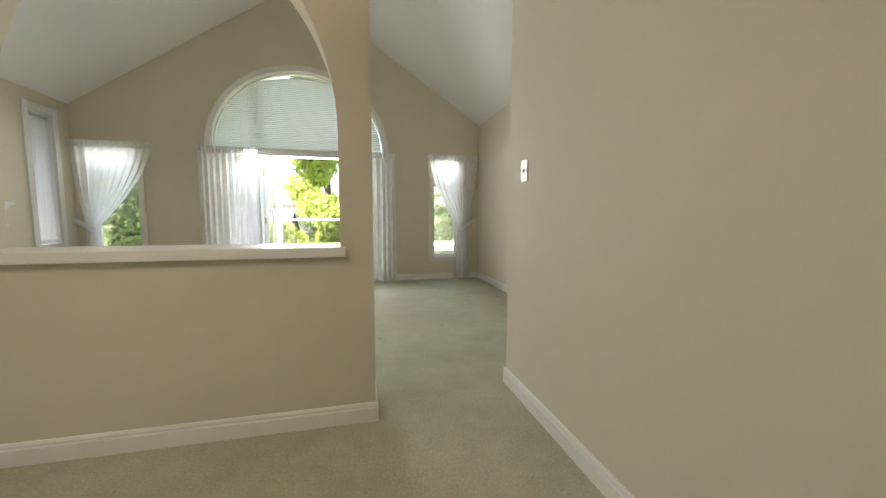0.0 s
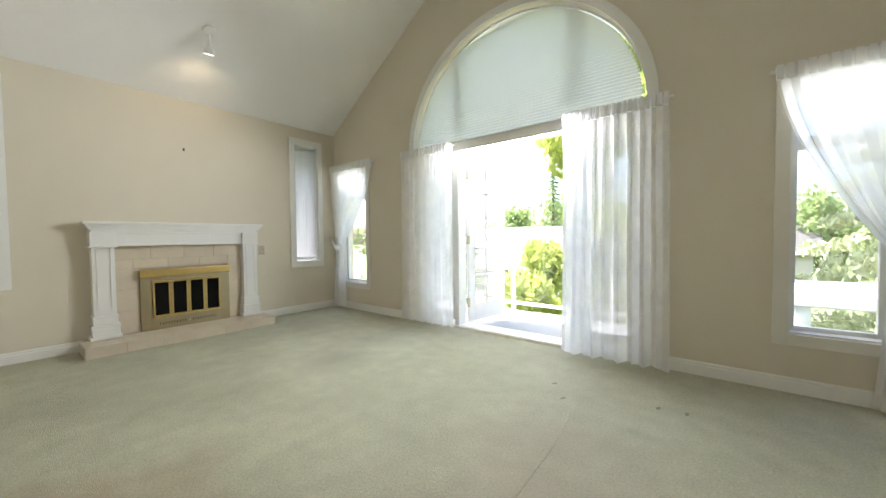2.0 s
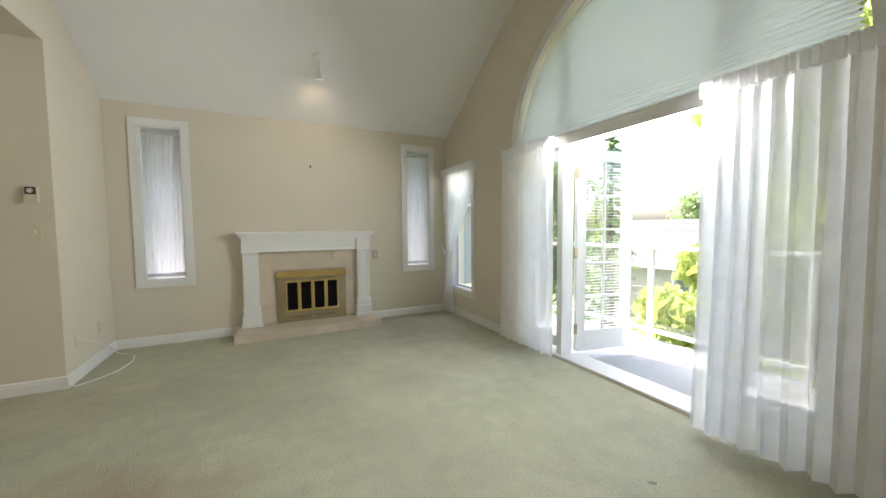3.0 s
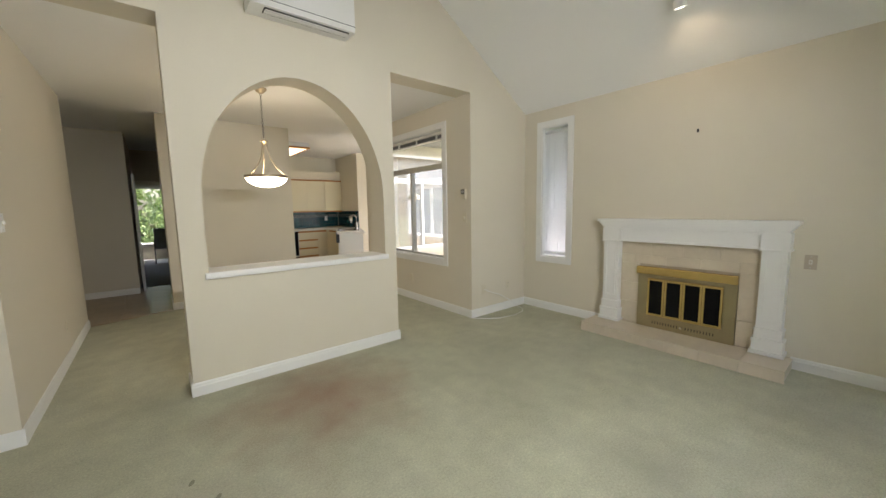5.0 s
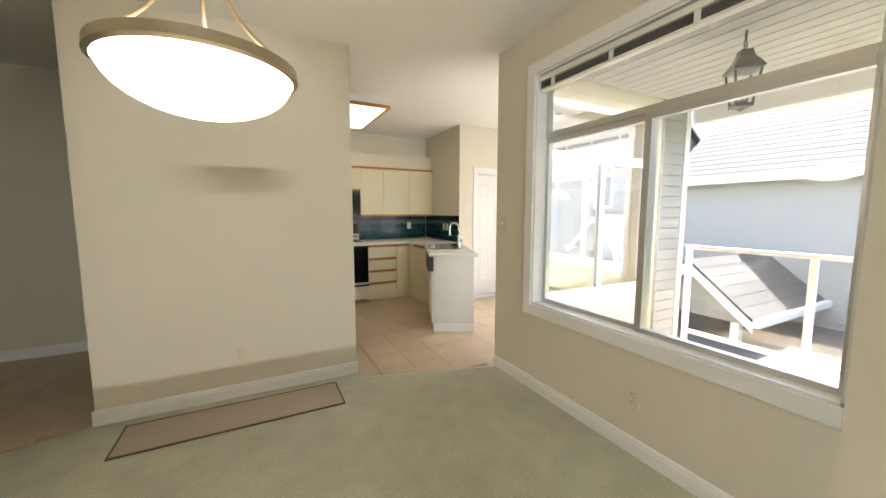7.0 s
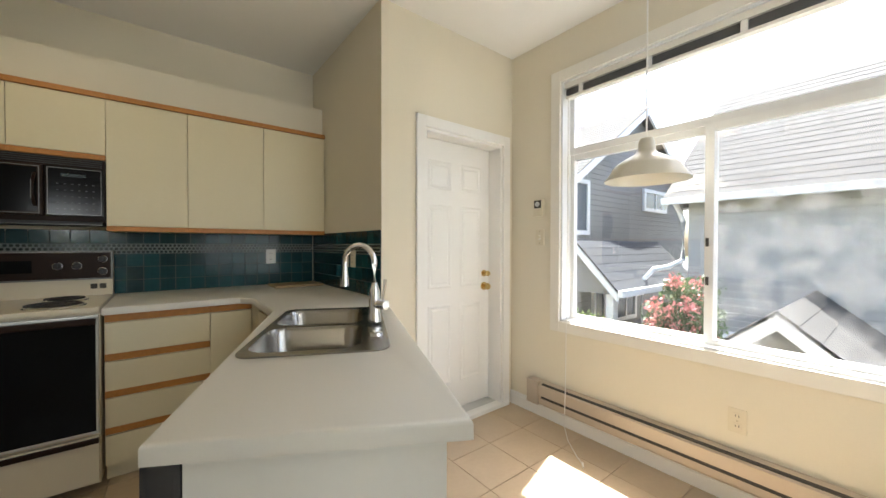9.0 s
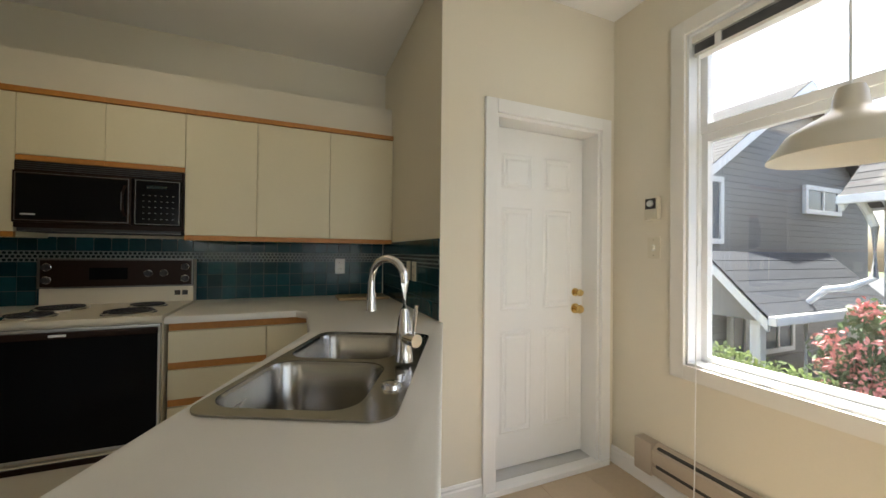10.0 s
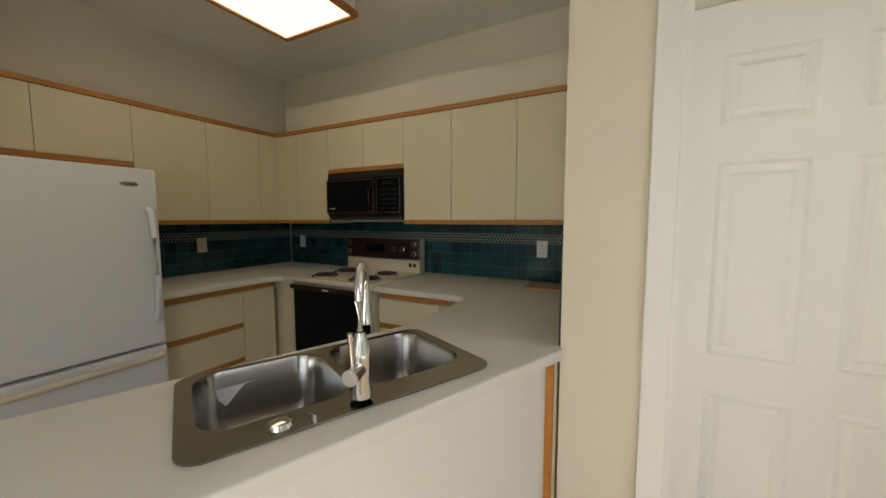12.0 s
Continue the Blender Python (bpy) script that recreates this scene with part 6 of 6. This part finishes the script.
def conifer(x, y, h, r, label, seed, count=5000, mat=None):
    rng = random.Random(seed)
    ob = thing("conifer_tree", (x, y, GZ), label, "tree")
    b = bmesh.new()
    tube(b, [(x, y, GZ), (x, y, GZ + h)], [0.2, 0.02], 8)
    part("trunk", b, BARK, ob)
    b = bmesh.new()
    n = int(h * 9)
    for k in range(n):
        f = k / n
        a = k * 2.4
        reach = r * (1 - f) ** 0.8 * rng.uniform(0.65, 1.0) + 0.08
        for j in range(5):
            t_ = (j + 1) / 5
            p = (x + reach * t_ * math.cos(a), y + reach * t_ * math.sin(a), GZ + 0.6 + (h - 0.6) * f - 0.25 * reach * t_)
            leaves(b, rng, p, 0.10 + 0.17 * reach * (1.1 - 0.5 * t_), count // (n * 5), 0.12, 0.5)
    part("crown", b, mat or LEAFD, ob)


tree("maple_tree", 0.75, 10.75, 9.4, 1.6, LEAFY, "bright green young maple tree in full leaf", 3, low=0.14, count=42000, size=0.17)
conifer(-6.4, 16.0, 7.8, 1.1, "slim pale green conifer beyond the shrubs", 12, 6000, LEAFM)
tree("garden_tree", -3.6, 10.3, 5.4, 1.8, LEAFM, "dense green broadleaf tree beside the balcony", 5, low=0.1, count=6000, size=0.17)
conifer(4.5, 11.6, 7.2, 2.6, "pale green cedar tree by the window", 7, 20000, LEAFP)
conifer(-7.6, 29.0, 9.0, 1.5, "tall slim dark conifer in the garden", 8, 7000, LEAFM)
for i, (x, y, h) in enumerate(((-9, 34, 7.6), (-4, 38, 7.2), (-14, 36, 7.4), (2, 42, 7), (-19, 30, 7), (7, 36, 7.6), (-1, 33, 6), (12, 33, 8))):
    if i % 3 == 1:
        conifer(x, y, h, 2.0, "distant conifer behind the roofs", 20 + i, 3500, LEAFM)
    else:
        tree("distant_tree", x, y, h * 0.85, 3.0, LEAFM, "distant leafy tree behind the roofs", 20 + i, count=2600, size=0.4)
for x, y in ((1.0, -11.5), (2.6, -12.5), (-0.6, -12)):
    tree("garden_tree", x, y, 6.5, 2.0, LEAFM, "leafy garden tree outside the bedroom", int(x * 10) + 50, low=0.1, count=3500, size=0.2)
cr = thing("carport", (5.0, 9.9, GZ), "pale flat-roofed carport beside the garden", "carport")
part("roof", boxes((2.9, 7.6, 9.2, 10.7, 0.28, 0.42), bevel=0.02), CONCR, cr)
for x in (3.0, 7.5):
    for y in (9.3, 10.6):
        part("post", boxes((x - 0.06, x + 0.06, y - 0.06, y + 0.06, GZ, 0.28), bevel=0.01), VINYL, cr)
b = bmesh.new()
rng = random.Random(4)
for k in range(26):
    leaves(b, rng, (-1.6 + 0.13 * k, 10.0 + 0.15 * math.sin(k), -1.6 - 0.3 * math.sin(k * 0.5)), 0.5, 130, 0.13)
stuff("hedge", b, LEAFY, "bright green shrubs below the balcony", "hedge")


def gable_house(name, label, x0, x1, y0, y1, base, eave, ridge, along, wall_m, roof_m, over=0.4):
    """House with lapped walls and a pitched roof; along: axis of the ridge."""
    ob = thing(name, ((x0 + x1) / 2, (y0 + y1) / 2, base), label, "house")
    part("wall", boxes((x0, x1, y0, y1, base, eave)), wall_m, ob)
    if along == "y":
        c = (x0 + x1) / 2
        prof, roofs = [(x0, eave), (x1, eave), (c, ridge)], ((x0, c), (x1, c))
        part("gable_wall", slab(prof, [], "y", y0 + 0.001, y1 - 0.001), wall_m, ob)
    else:
        c = (y0 + y1) / 2
        prof, roofs = [(y0, eave), (y1, eave), (c, ridge)], ((y0, c), (y1, c))
        part("gable_wall", slab(prof, [], "x", x0 + 0.001, x1 - 0.001), wall_m, ob)
    k = (ridge - eave) / abs(roofs[0][0] - roofs[0][1])
    for u, c in roofs:
        s = 1 if u > c else -1
        ue = u + s * over
        ze = ridge - k * abs(ue - c)
        n = max(6, int(abs(ue - c) / 0.16))
        ax_, w0, w1 = ("y", y0 - over, y1 + over) if along == "y" else ("x", x0 - over, x1 + over)
        roof = part("roof", slab([(c, ridge + 0.07), (ue, ze + 0.07), (ue, ze + 0.03), (c, ridge + 0.03)], [], ax_, w0, w1), roof_m, ob, "grey shingle roof")
        for i in range(n):                      # courses of shingles, each lapping the one below
            ua, ub = c + (ue - c) * i / n, c + (ue - c) * (i + 1) / n
            za, zb = ridge - k * abs(ua - c) + 0.075, ridge - k * abs(ub - c) + 0.083
            part("shingle_course", slab([(ua, za), (ub, zb), (ub, zb - 0.035), (ua, za - 0.03)], [], ax_, w0, w1), roof_m, roof)
        q = [(c, ridge + 0.06), (ue, ze + 0.06), (ue, ze - 0.14), (c, ridge - 0.14)]
        for w0 in ((y0 - over, y1 + over - 0.06) if along == "y" else (x0 - over, x1 + over - 0.06)):
            part("fascia", slab(q, [], "y" if along == "y" else "x", w0, w0 + 0.06), VINYL, roof, "white fascia board")
        g = (min(ue, ue + s * 0.1), max(ue, ue + s * 0.1))
        part("gutter", boxes((g[0], g[1], y0 - over, y1 + over, ze - 0.05, ze + 0.08) if along == "y" else (x0 - over, x1 + over, g[0], g[1], ze - 0.05, ze + 0.08), bevel=0.02), VINYL, roof, "white gutter")
    return ob


def lap(ob, axis, at, side, u0, u1, z0, z1, mat, step=0.16, prof=None):
    """Lapped siding boards on one face."""
    z = z0
    b = bmesh.new()
    while z < z1:
        a, c = u0, u1
        if prof:
            a, c = prof(z + step)
        if c - a < 0.1:
            break
        lo, hi = sorted((at, at + side * 0.03))
        if axis == "x":
            box(b, lo, hi, a, c, z, z + step * 0.95)
        else:
            box(b, a, c, lo, hi, z, z + step * 0.95)
        z += step
    w_ = part("siding", b, mat, ob, "lapped grey siding boards")
    w_["kind"] = "stuff"


def far_window(ob, axis, at, side, u0, u1, z0, z1, mull=True):
    lo, hi = sorted((at, at + side * 0.07))
    w_ = part("window", slab(rect(u0 - 0.1, u1 + 0.1, z0 - 0.1, z1 + 0.1), [rect(u0, u1, z0, z1)], axis, lo, hi), VINYL, ob, "white window frame")
    lo, hi = sorted((at + side * 0.02, at + side * 0.035))
    part("pane", boxes((lo, hi, u0, u1, z0, z1) if axis == "x" else (u0, u1, lo, hi, z0, z1)), WINGL, w_, "reflecting window pane")
    if mull:
        c = (u0 + u1) / 2
        lo, hi = sorted((at + side * 0.03, at + side * 0.06))
        part("mullion", boxes((lo, hi, c - 0.025, c + 0.025, z0, z1) if axis == "x" else (c - 0.025, c + 0.025, lo, hi, z0, z1)), VINYL, w_)


WINGL = material("far_window_glass", (0.10, 0.12, 0.14), 0.08, 0.0, grain=0.05, scale=2)

# house and fence behind the balcony garden
h1 = gable_house("neighbour_house", "cream stucco house with dark shingle roof", -13.5, -3.2, 23.5, 31, GZ, -0.6, 1.6, "x", STUCCO, SHINGLE, 0.5)
far_window(h1, "x", -3.2, 1, 24.2, 24.9, -2.2, -1.0, False), far_window(h1, "x", -3.2, 1, 26.5, 27.3, -2.2, -1.0, False), far_window(h1, "y", 23.5, -1, -5.0, -4.2, -2.2, -1.0, False), far_window(h1, "y", 23.5, -1, -8.5, -7.0, -2.2, -1.0)
h2 = gable_house("neighbour_house", "grey roofed house farther down the lane", -8, 6, 33, 40, GZ, 0.1, 1.9, "x", STUCCO, SHINGLE, 0.5)
fn = thing("garden_fence", (0, 20, GZ), "weathered cedar fence with lattice top", "fence")
for k in range(60):
    x = -9 + 0.3 * k
    part("board", boxes((x, x + 0.28, 20.0, 20.025, GZ, GZ + 1.25)), FENCEM, fn)
for k in range(10):
    x = -9 + 1.99 * k
    part("post", boxes((x - 0.05, x + 0.05, 19.93, 20.0, GZ, GZ + 1.7), bevel=0.01), FENCEM, fn)
b = bmesh.new()
for k in range(120):
    x = -9 + 0.15 * k
    for s in (-1, 1):
        tube(b, [(x, 20.01 + 0.006 * s, GZ + 1.27), (x + s * 0.30, 20.01 + 0.006 * s, GZ + 1.57)], 0.012, 4)
lt = part("lattice", b, FENCEM, fn)
lt["kind"] = "stuff"
part("cap_rail", boxes((-9, 9, 19.98, 20.04, GZ + 1.57, GZ + 1.62)), FENCEM, fn)

# grey houses across the court, seen from the nook
WZ = -0.9
structure("courtyard", boxes((-60, -3.75, -30, 2.5, GZ, WZ)), ASPHALT, "asphalt courtyard between the grey houses")
h3 = gable_house("neighbour_house", "two-storey grey sided house with white gable trim", -15.3, -8.3, -13.0, -4.3, WZ, 2.75, 5.0, "y", SIDING, SHINGLE, 0.35)
lap(h3, "y", -4.3, 1, -15.3, -8.3, WZ, 4.9, SIDING, 0.13, prof=lambda z: (-15.3, -8.3) if z < 2.75 else (-15.3 + (z - 2.75) * 1.5556, -8.3 - (z - 2.75) * 1.5556))
far_window(h3, "y", -4.27, 1, -13.65, -12.25, 2.33, 2.78)
far_window(h3, "y", -4.27, 1, -9.1, -8.5, 1.58, 2.68, False)
far_window(h3, "y", -4.27, 1, -11.6, -10.6, -0.7, 0.4)
far_window(h3, "y", -4.27, 1, -9.9, -9.5, -0.8, 0.4, False)
pr = gable_house("entry_porch", "small gabled entry porch with blue-grey shingles", -11.3, -7.8, -4.25, -2.95, 0.30, 0.55, 1.25, "x", SIDING, SLATE, 0.2)
part("post", boxes((-8.0, -7.86, -3.1, -2.96, WZ, 0.45), bevel=0.01), VINYL, pr)
part("post", boxes((-11.1, -10.96, -3.1, -2.96, WZ, 0.45), bevel=0.01), VINYL, pr)
h4 = gable_house("neighbour_house", "grey sided house with broad pale shingle roof", -16.0, -9.35, -2.2, 12.0, WZ, 2.35, 4.95, "y", SIDINGL, SHINGLE, 0.35)
lap(h4, "x", -9.35, 1, -2.2, 12.0, WZ, 2.3, SIDINGL, 0.13)
gg = gable_house("garage_porch", "low gabled garage porch with white trim", -9.3, -6.6, -1.25, 0.39, -0.5, -0.25, 0.45, "x", SIDING, SHINGLE, 0.2)
part("post", boxes((-6.75, -6.62, -1.2, -1.07, WZ, -0.4), bevel=0.01), VINYL, gg)
part("post", boxes((-6.75, -6.62, 0.2, 0.33, WZ, -0.4), bevel=0.01), VINYL, gg)
dn = thing("downspout", (-9.2, -2.4, WZ), "white rain downspout between the grey houses", "downspout")
b = bmesh.new()
tube(b, [(-9.0, -2.35, 2.1), (-9.3, -2.35, 1.9), (-9.35, -2.3, 1.7), (-9.35, -2.3, 0.95), (-9.2, -2.5, 0.8), (-9.0, -2.7, 0.75), (-8.95, -2.9, 0.5), (-8.95, -2.9, WZ)], 0.05, 8)
part("pipe", b, VINYL, dn, smooth=True)
rh = thing("rhododendron", (-7.0, -1.7, WZ), "rhododendron bush with pink blossoms", "shrub")
rng = random.Random(9)
b, c = bmesh.new(), bmesh.new()
for k in range(70):
    p = (-7.0 + rng.uniform(-0.35, 0.35), -1.53 + rng.uniform(-0.33, 0.33), WZ + 0.2 + rng.uniform(0, 1.35))
    leaves(b, rng, p, 0.2, 60, 0.09)
    leaves(c, rng, (p[0] + 0.15, p[1], p[2] + 0.1), 0.11, 26, 0.06)
part("foliage", b, LEAFD, rh), part("blossoms", c, BLOOM, rh)
b = bmesh.new()
for k in range(110):
    leaves(b, rng, (-5.9 + rng.uniform(-0.2, 0.2), -3.2 + 1.65 * k / 110, WZ + 0.15 + rng.uniform(0, 1.0)), 0.16, 100, 0.05)
stuff("boxwood_hedge", b, LEAFM, "clipped green hedge below the nook window", "hedge")

# covered porch outside the dining window
po = thing("porch", (-2.4, 2.0, 0.0), "covered porch with board ceiling and pale siding", "porch")
part("porch_floor", boxes((-3.6, XD - 0.16, YNK + 0.15, YSB, -0.2, -0.05)), DECKM, po)
part("porch_beam", boxes((-3.72, -3.58, YNK + 0.15, 3.6, 2.30, 2.50), bevel=0.01), VINYL, po)
for k in range(16):
    x = -3.55 + 0.13 * k
    part("ceiling_board", boxes((x, x + 0.122, YNK + 0.16, YSB - 0.01, 2.50, 2.52), bevel=0.003), SIDINGL, po)
part("porch_roof", boxes((-3.75, XD - 0.16, YNK + 0.15, YSB, 2.53, 2.62)), SIDINGL, po)
pg = thing("porch_railing", (-3.62, 2.05, -0.05), "white painted porch railing with clear glass panels", "railing")
for y in (1.06, 2.05, 3.04):
    part("post", boxes((-3.645, -3.595, y - 0.025, y + 0.025, -0.05, 0.98), bevel=0.004), VINYL, pg)
part("top_rail", boxes((-3.655, -3.585, 1.03, 3.07, 0.98, 1.02), bevel=0.008), VINYL, pg)
part("bottom_rail", boxes((-3.64, -3.60, 1.085, 3.015, 0.05, 0.09), bevel=0.004), VINYL, pg)
for y0, y1 in ((1.09, 2.02), (2.08, 3.01)):
    p = part("glass_panel", boxes((-3.623, -3.617, y0, y1, 0.09, 0.98)), GLASS, pg)
    p.visible_shadow = False
ln = thing("porch_lantern", (-2.2, 2.05, 2.5), "grey metal porch lantern with glass sides", "lantern")
b = bmesh.new()
tube(b, [(-2.2, 2.05, 2.50), (-2.2, 2.05, 2.43)], 0.008, 8)
tube(b, [(-2.2 + 0.02 * math.cos(q), 2.05, 2.415 + 0.02 * math.sin(q)) for q in (math.tau * i / 12 for i in range(12))], 0.004, 6, closed=True)
part("hanger", b, LANTERN, ln)
b = bmesh.new()
lathe(b, ((0.0, 2.39), (0.045, 2.38), (0.055, 2.34), (0.115, 2.27), (0.115, 2.255), (0.09, 2.25), (0.0, 2.25)), (-2.2, 2.05, 0), 4)
part("cap", b, LANTERN, ln)
for k in range(4):
    a = math.tau * k / 4
    b = bmesh.new()
    cyl(b, (-2.2 + 0.095 * math.cos(a), 2.05 + 0.095 * math.sin(a), 2.25), (-2.2 + 0.06 * math.cos(a), 2.05 + 0.06 * math.sin(a), 2.05), 0.008, n=6)
    part("corner_bar", b, LANTERN, ln)
b = bmesh.new()
lathe(b, ((0, 2.055), (0.07, 2.055), (0.07, 2.035), (0.03, 2.03), (0, 2.01)), (-2.2, 2.05, 0), 4)
part("base", b, LANTERN, ln)
b = bmesh.new()
lathe(b, ((0.0, 2.20), (0.03, 2.17), (0.035, 2.12), (0.02, 2.07), (0, 2.06)), (-2.2, 2.05, 0), 14)
part("bulb", b, PLATEW, ln, smooth=True)
sd = thing("outer_siding", (-3.5, 2.0, 0.0), "pale blue-grey lapped siding outside the porch", "siding")
lap(sd, "y", YNK + 0.142, 1, -3.47, NKN[0] - 0.07, 0.0, 2.5, SIDINGL, 0.11)
lap(sd, "y", YSB - 0.002, -1, XW - 0.2, XD - 0.16, 0.0, 2.5, SIDINGL, 0.11)
part("corner_board", boxes((-3.56, -3.475, YNK + 0.02, YNK + 0.18, -0.2, 2.5), bevel=0.004), VINYL, sd)

# ---- tiles, last ----


def shared(name, me, parent, at, rz=0.0):
    ob = new(name, me)
    ob.parent = parent
    ob.matrix_parent_inverse = Matrix.Translation(-whereis(parent))
    ob.matrix_basis = pose(*at, 0, 0, rz)
    return ob


def mesh_of(bm, mat):
    me = bpy.data.meshes.new("tile")
    bmesh.ops.recalc_face_normals(bm, faces=bm.faces[:])
    bm.to_mesh(me)
    bm.free()
    me.materials.append(mat)
    return me


T = 0.0855
TILE_S = mesh_of(boxes((0.0022, T - 0.0022, -0.004, 0.0048, 0.0022, T - 0.0022), bevel=0.0014), TEAL)


def pebble(bm_, u, z, a, h, m):
    """One rounded-off mosaic stone: an eight-sided, slightly domed plate."""
    ring = [(a, 0.5 * h), (0.6 * a, h), (-0.6 * a, h), (-a, 0.5 * h), (-a, -0.5 * h), (-0.6 * a, -h), (0.6 * a, -h), (a, -0.5 * h)]
    low = [bm_.verts.new(m @ Vector((u + p, 0.003, z + q))) for p, q in ring]
    top = [bm_.verts.new(m @ Vector((u + 0.85 * p, 0.0068, z + 0.85 * q))) for p, q in ring]
    bm_.faces.new(top)
    for i in range(8):
        bm_.faces.new((low[i - 1], low[i], top[i], top[i - 1]))


def splash(name, label, length, origin, rz, mos_label="band of small rounded mosaic stones"):
    """A backsplash: bed, four rows of tiles and a mosaic band."""
    ob = thing(name, origin, label, "backsplash")
    m = pose(*origin, 0, 0, rz)
    b = bmesh.new()
    box(b, 0, length, 0.0, 0.003, 0, UZ0 - CZ, m=m)
    part("grout_bed", b, TEALG, ob)
    n = int(length / T + 0.01)
    for k in range(n):
        for z in (0.0, T, 2 * T, 3 * T + 0.066):
            p = m @ Vector((k * T, 0.002, z))
            if z > 3 * T and z + T > UZ0 - CZ + 0.03:
                continue
            shared("tile", TILE_S, ob, p, rz)
    b = bmesh.new()
    for k in range(int(length / 0.024)):
        for r in range(3):
            u = k * 0.024 + 0.012 * (r % 2)
            if u + 0.02 < length:
                pebble(b, u + 0.009, 3 * T + 0.0112 + 0.021 * r, 0.0086, 0.0082, m)
    g_ = bmesh.new()
    box(g_, 0, length, 0.003, 0.0042, 3 * T + 0.001, 3 * T + 0.065, m=m)
    part("mosaic_grout", g_, MOSG, ob, "pale grout of the mosaic band")
    mo = part("mosaic_band", b, MOSAIC, ob, mos_label)
    mo["kind"] = "stuff"


splash("backsplash", "teal glazed tile backsplash behind the stove", XK - XRT - 0.02, (XRT + 0.01, YK, CZ + 0.001), 0)
splash("backsplash", "teal glazed tile on the return wall", YDW - YK - 0.005, (XRT, YDW - 0.002, CZ + 0.001), -90)
splash("backsplash", "teal glazed tile beside the fridge", 1.44, (XK, YK + 0.005, CZ + 0.001), 90)

F = 0.305
TILE_F = mesh_of(boxes((0.0015, F - 0.0015, 0.0015, F - 0.0015, -0.012, 0.0), bevel=0.0012), FLOORT)
kf = tagged(new("floor_tiled"), "beige stone-look tiled floor of kitchen and hall", "floor", kind="structure")
kf["base"] = (0, 0, 0)
clear = ((BX0, BX1, BY0, BY1),)


def line_y(x):
    """Where the carpet ends, by x."""
    if x < BX0:
        return 0.74 + (x - XD) / (BX0 - XD) * (0.42 - 0.74)
    return 0.55 if x > BX1 else -9


def edge_tile(x0, x1, y0, y1):
    """A tile cut along the carpet's slanting edge."""
    pts = [(x0 + 0.0015, y0 + 0.0015), (x1 - 0.0015, y0 + 0.0015)]
    ya, yb = min(y1 - 0.0015, line_y(x1) - 0.002), min(y1 - 0.0015, line_y(x0) - 0.002)
    if ya <= y0 + 0.01 or yb <= y0 + 0.01:
        return
    part("tile", slab(pts + [(x1 - 0.0015, ya), (x0 + 0.0015, yb)], [], "z", -0.012, 0.0), FLOORT, kf)


for i in range(-11, 10):
    for j in range(-9, 3):
        x0, y0 = i * F - 0.02, j * F + 0.05
        x1, y1 = x0 + F, y0 + F
        kitchen = x1 > XNK and x0 < 0.65 and y1 > YK + 0.5 and y0 < 0.8
        hall = x1 > 1.0 and x0 < 2.83 and y1 > -1.97 and y0 < 0.6
        if not (kitchen or hall) or (x0 > BX0 - 0.02 and x1 < BX1 + 0.02 and y0 > BY0 - 0.02):
            continue
        if hall and not kitchen:
            lim = 0.30 + (min(max(x0, BX1), XH) - BX1) / (XH - BX1) * 0.25
            if y1 > lim:
                if y0 < lim - 0.02 and x0 > BX1 - 0.3:
                    part("tile", boxes((x0 + 0.0015, min(x1, 2.83) - 0.0015, y0 + 0.0015, lim - 0.003, -0.012, 0.0)), FLOORT, kf)
                continue
            shared("tile", TILE_F, kf, (x0, y0, 0))
        elif x1 < XD or y1 < line_y(x1) - 0.002 or (x0 > BX0 and y1 <= BY0 + 0.02):
            if x1 < XD + 0.01 and y1 > YNK:
                edge_tile(x0, x1, y0, YNK)
            else:
                shared("tile", TILE_F, kf, (x0, y0, 0))
        elif x0 < BX0:
            edge_tile(x0, min(x1, BX0), y0, y1)
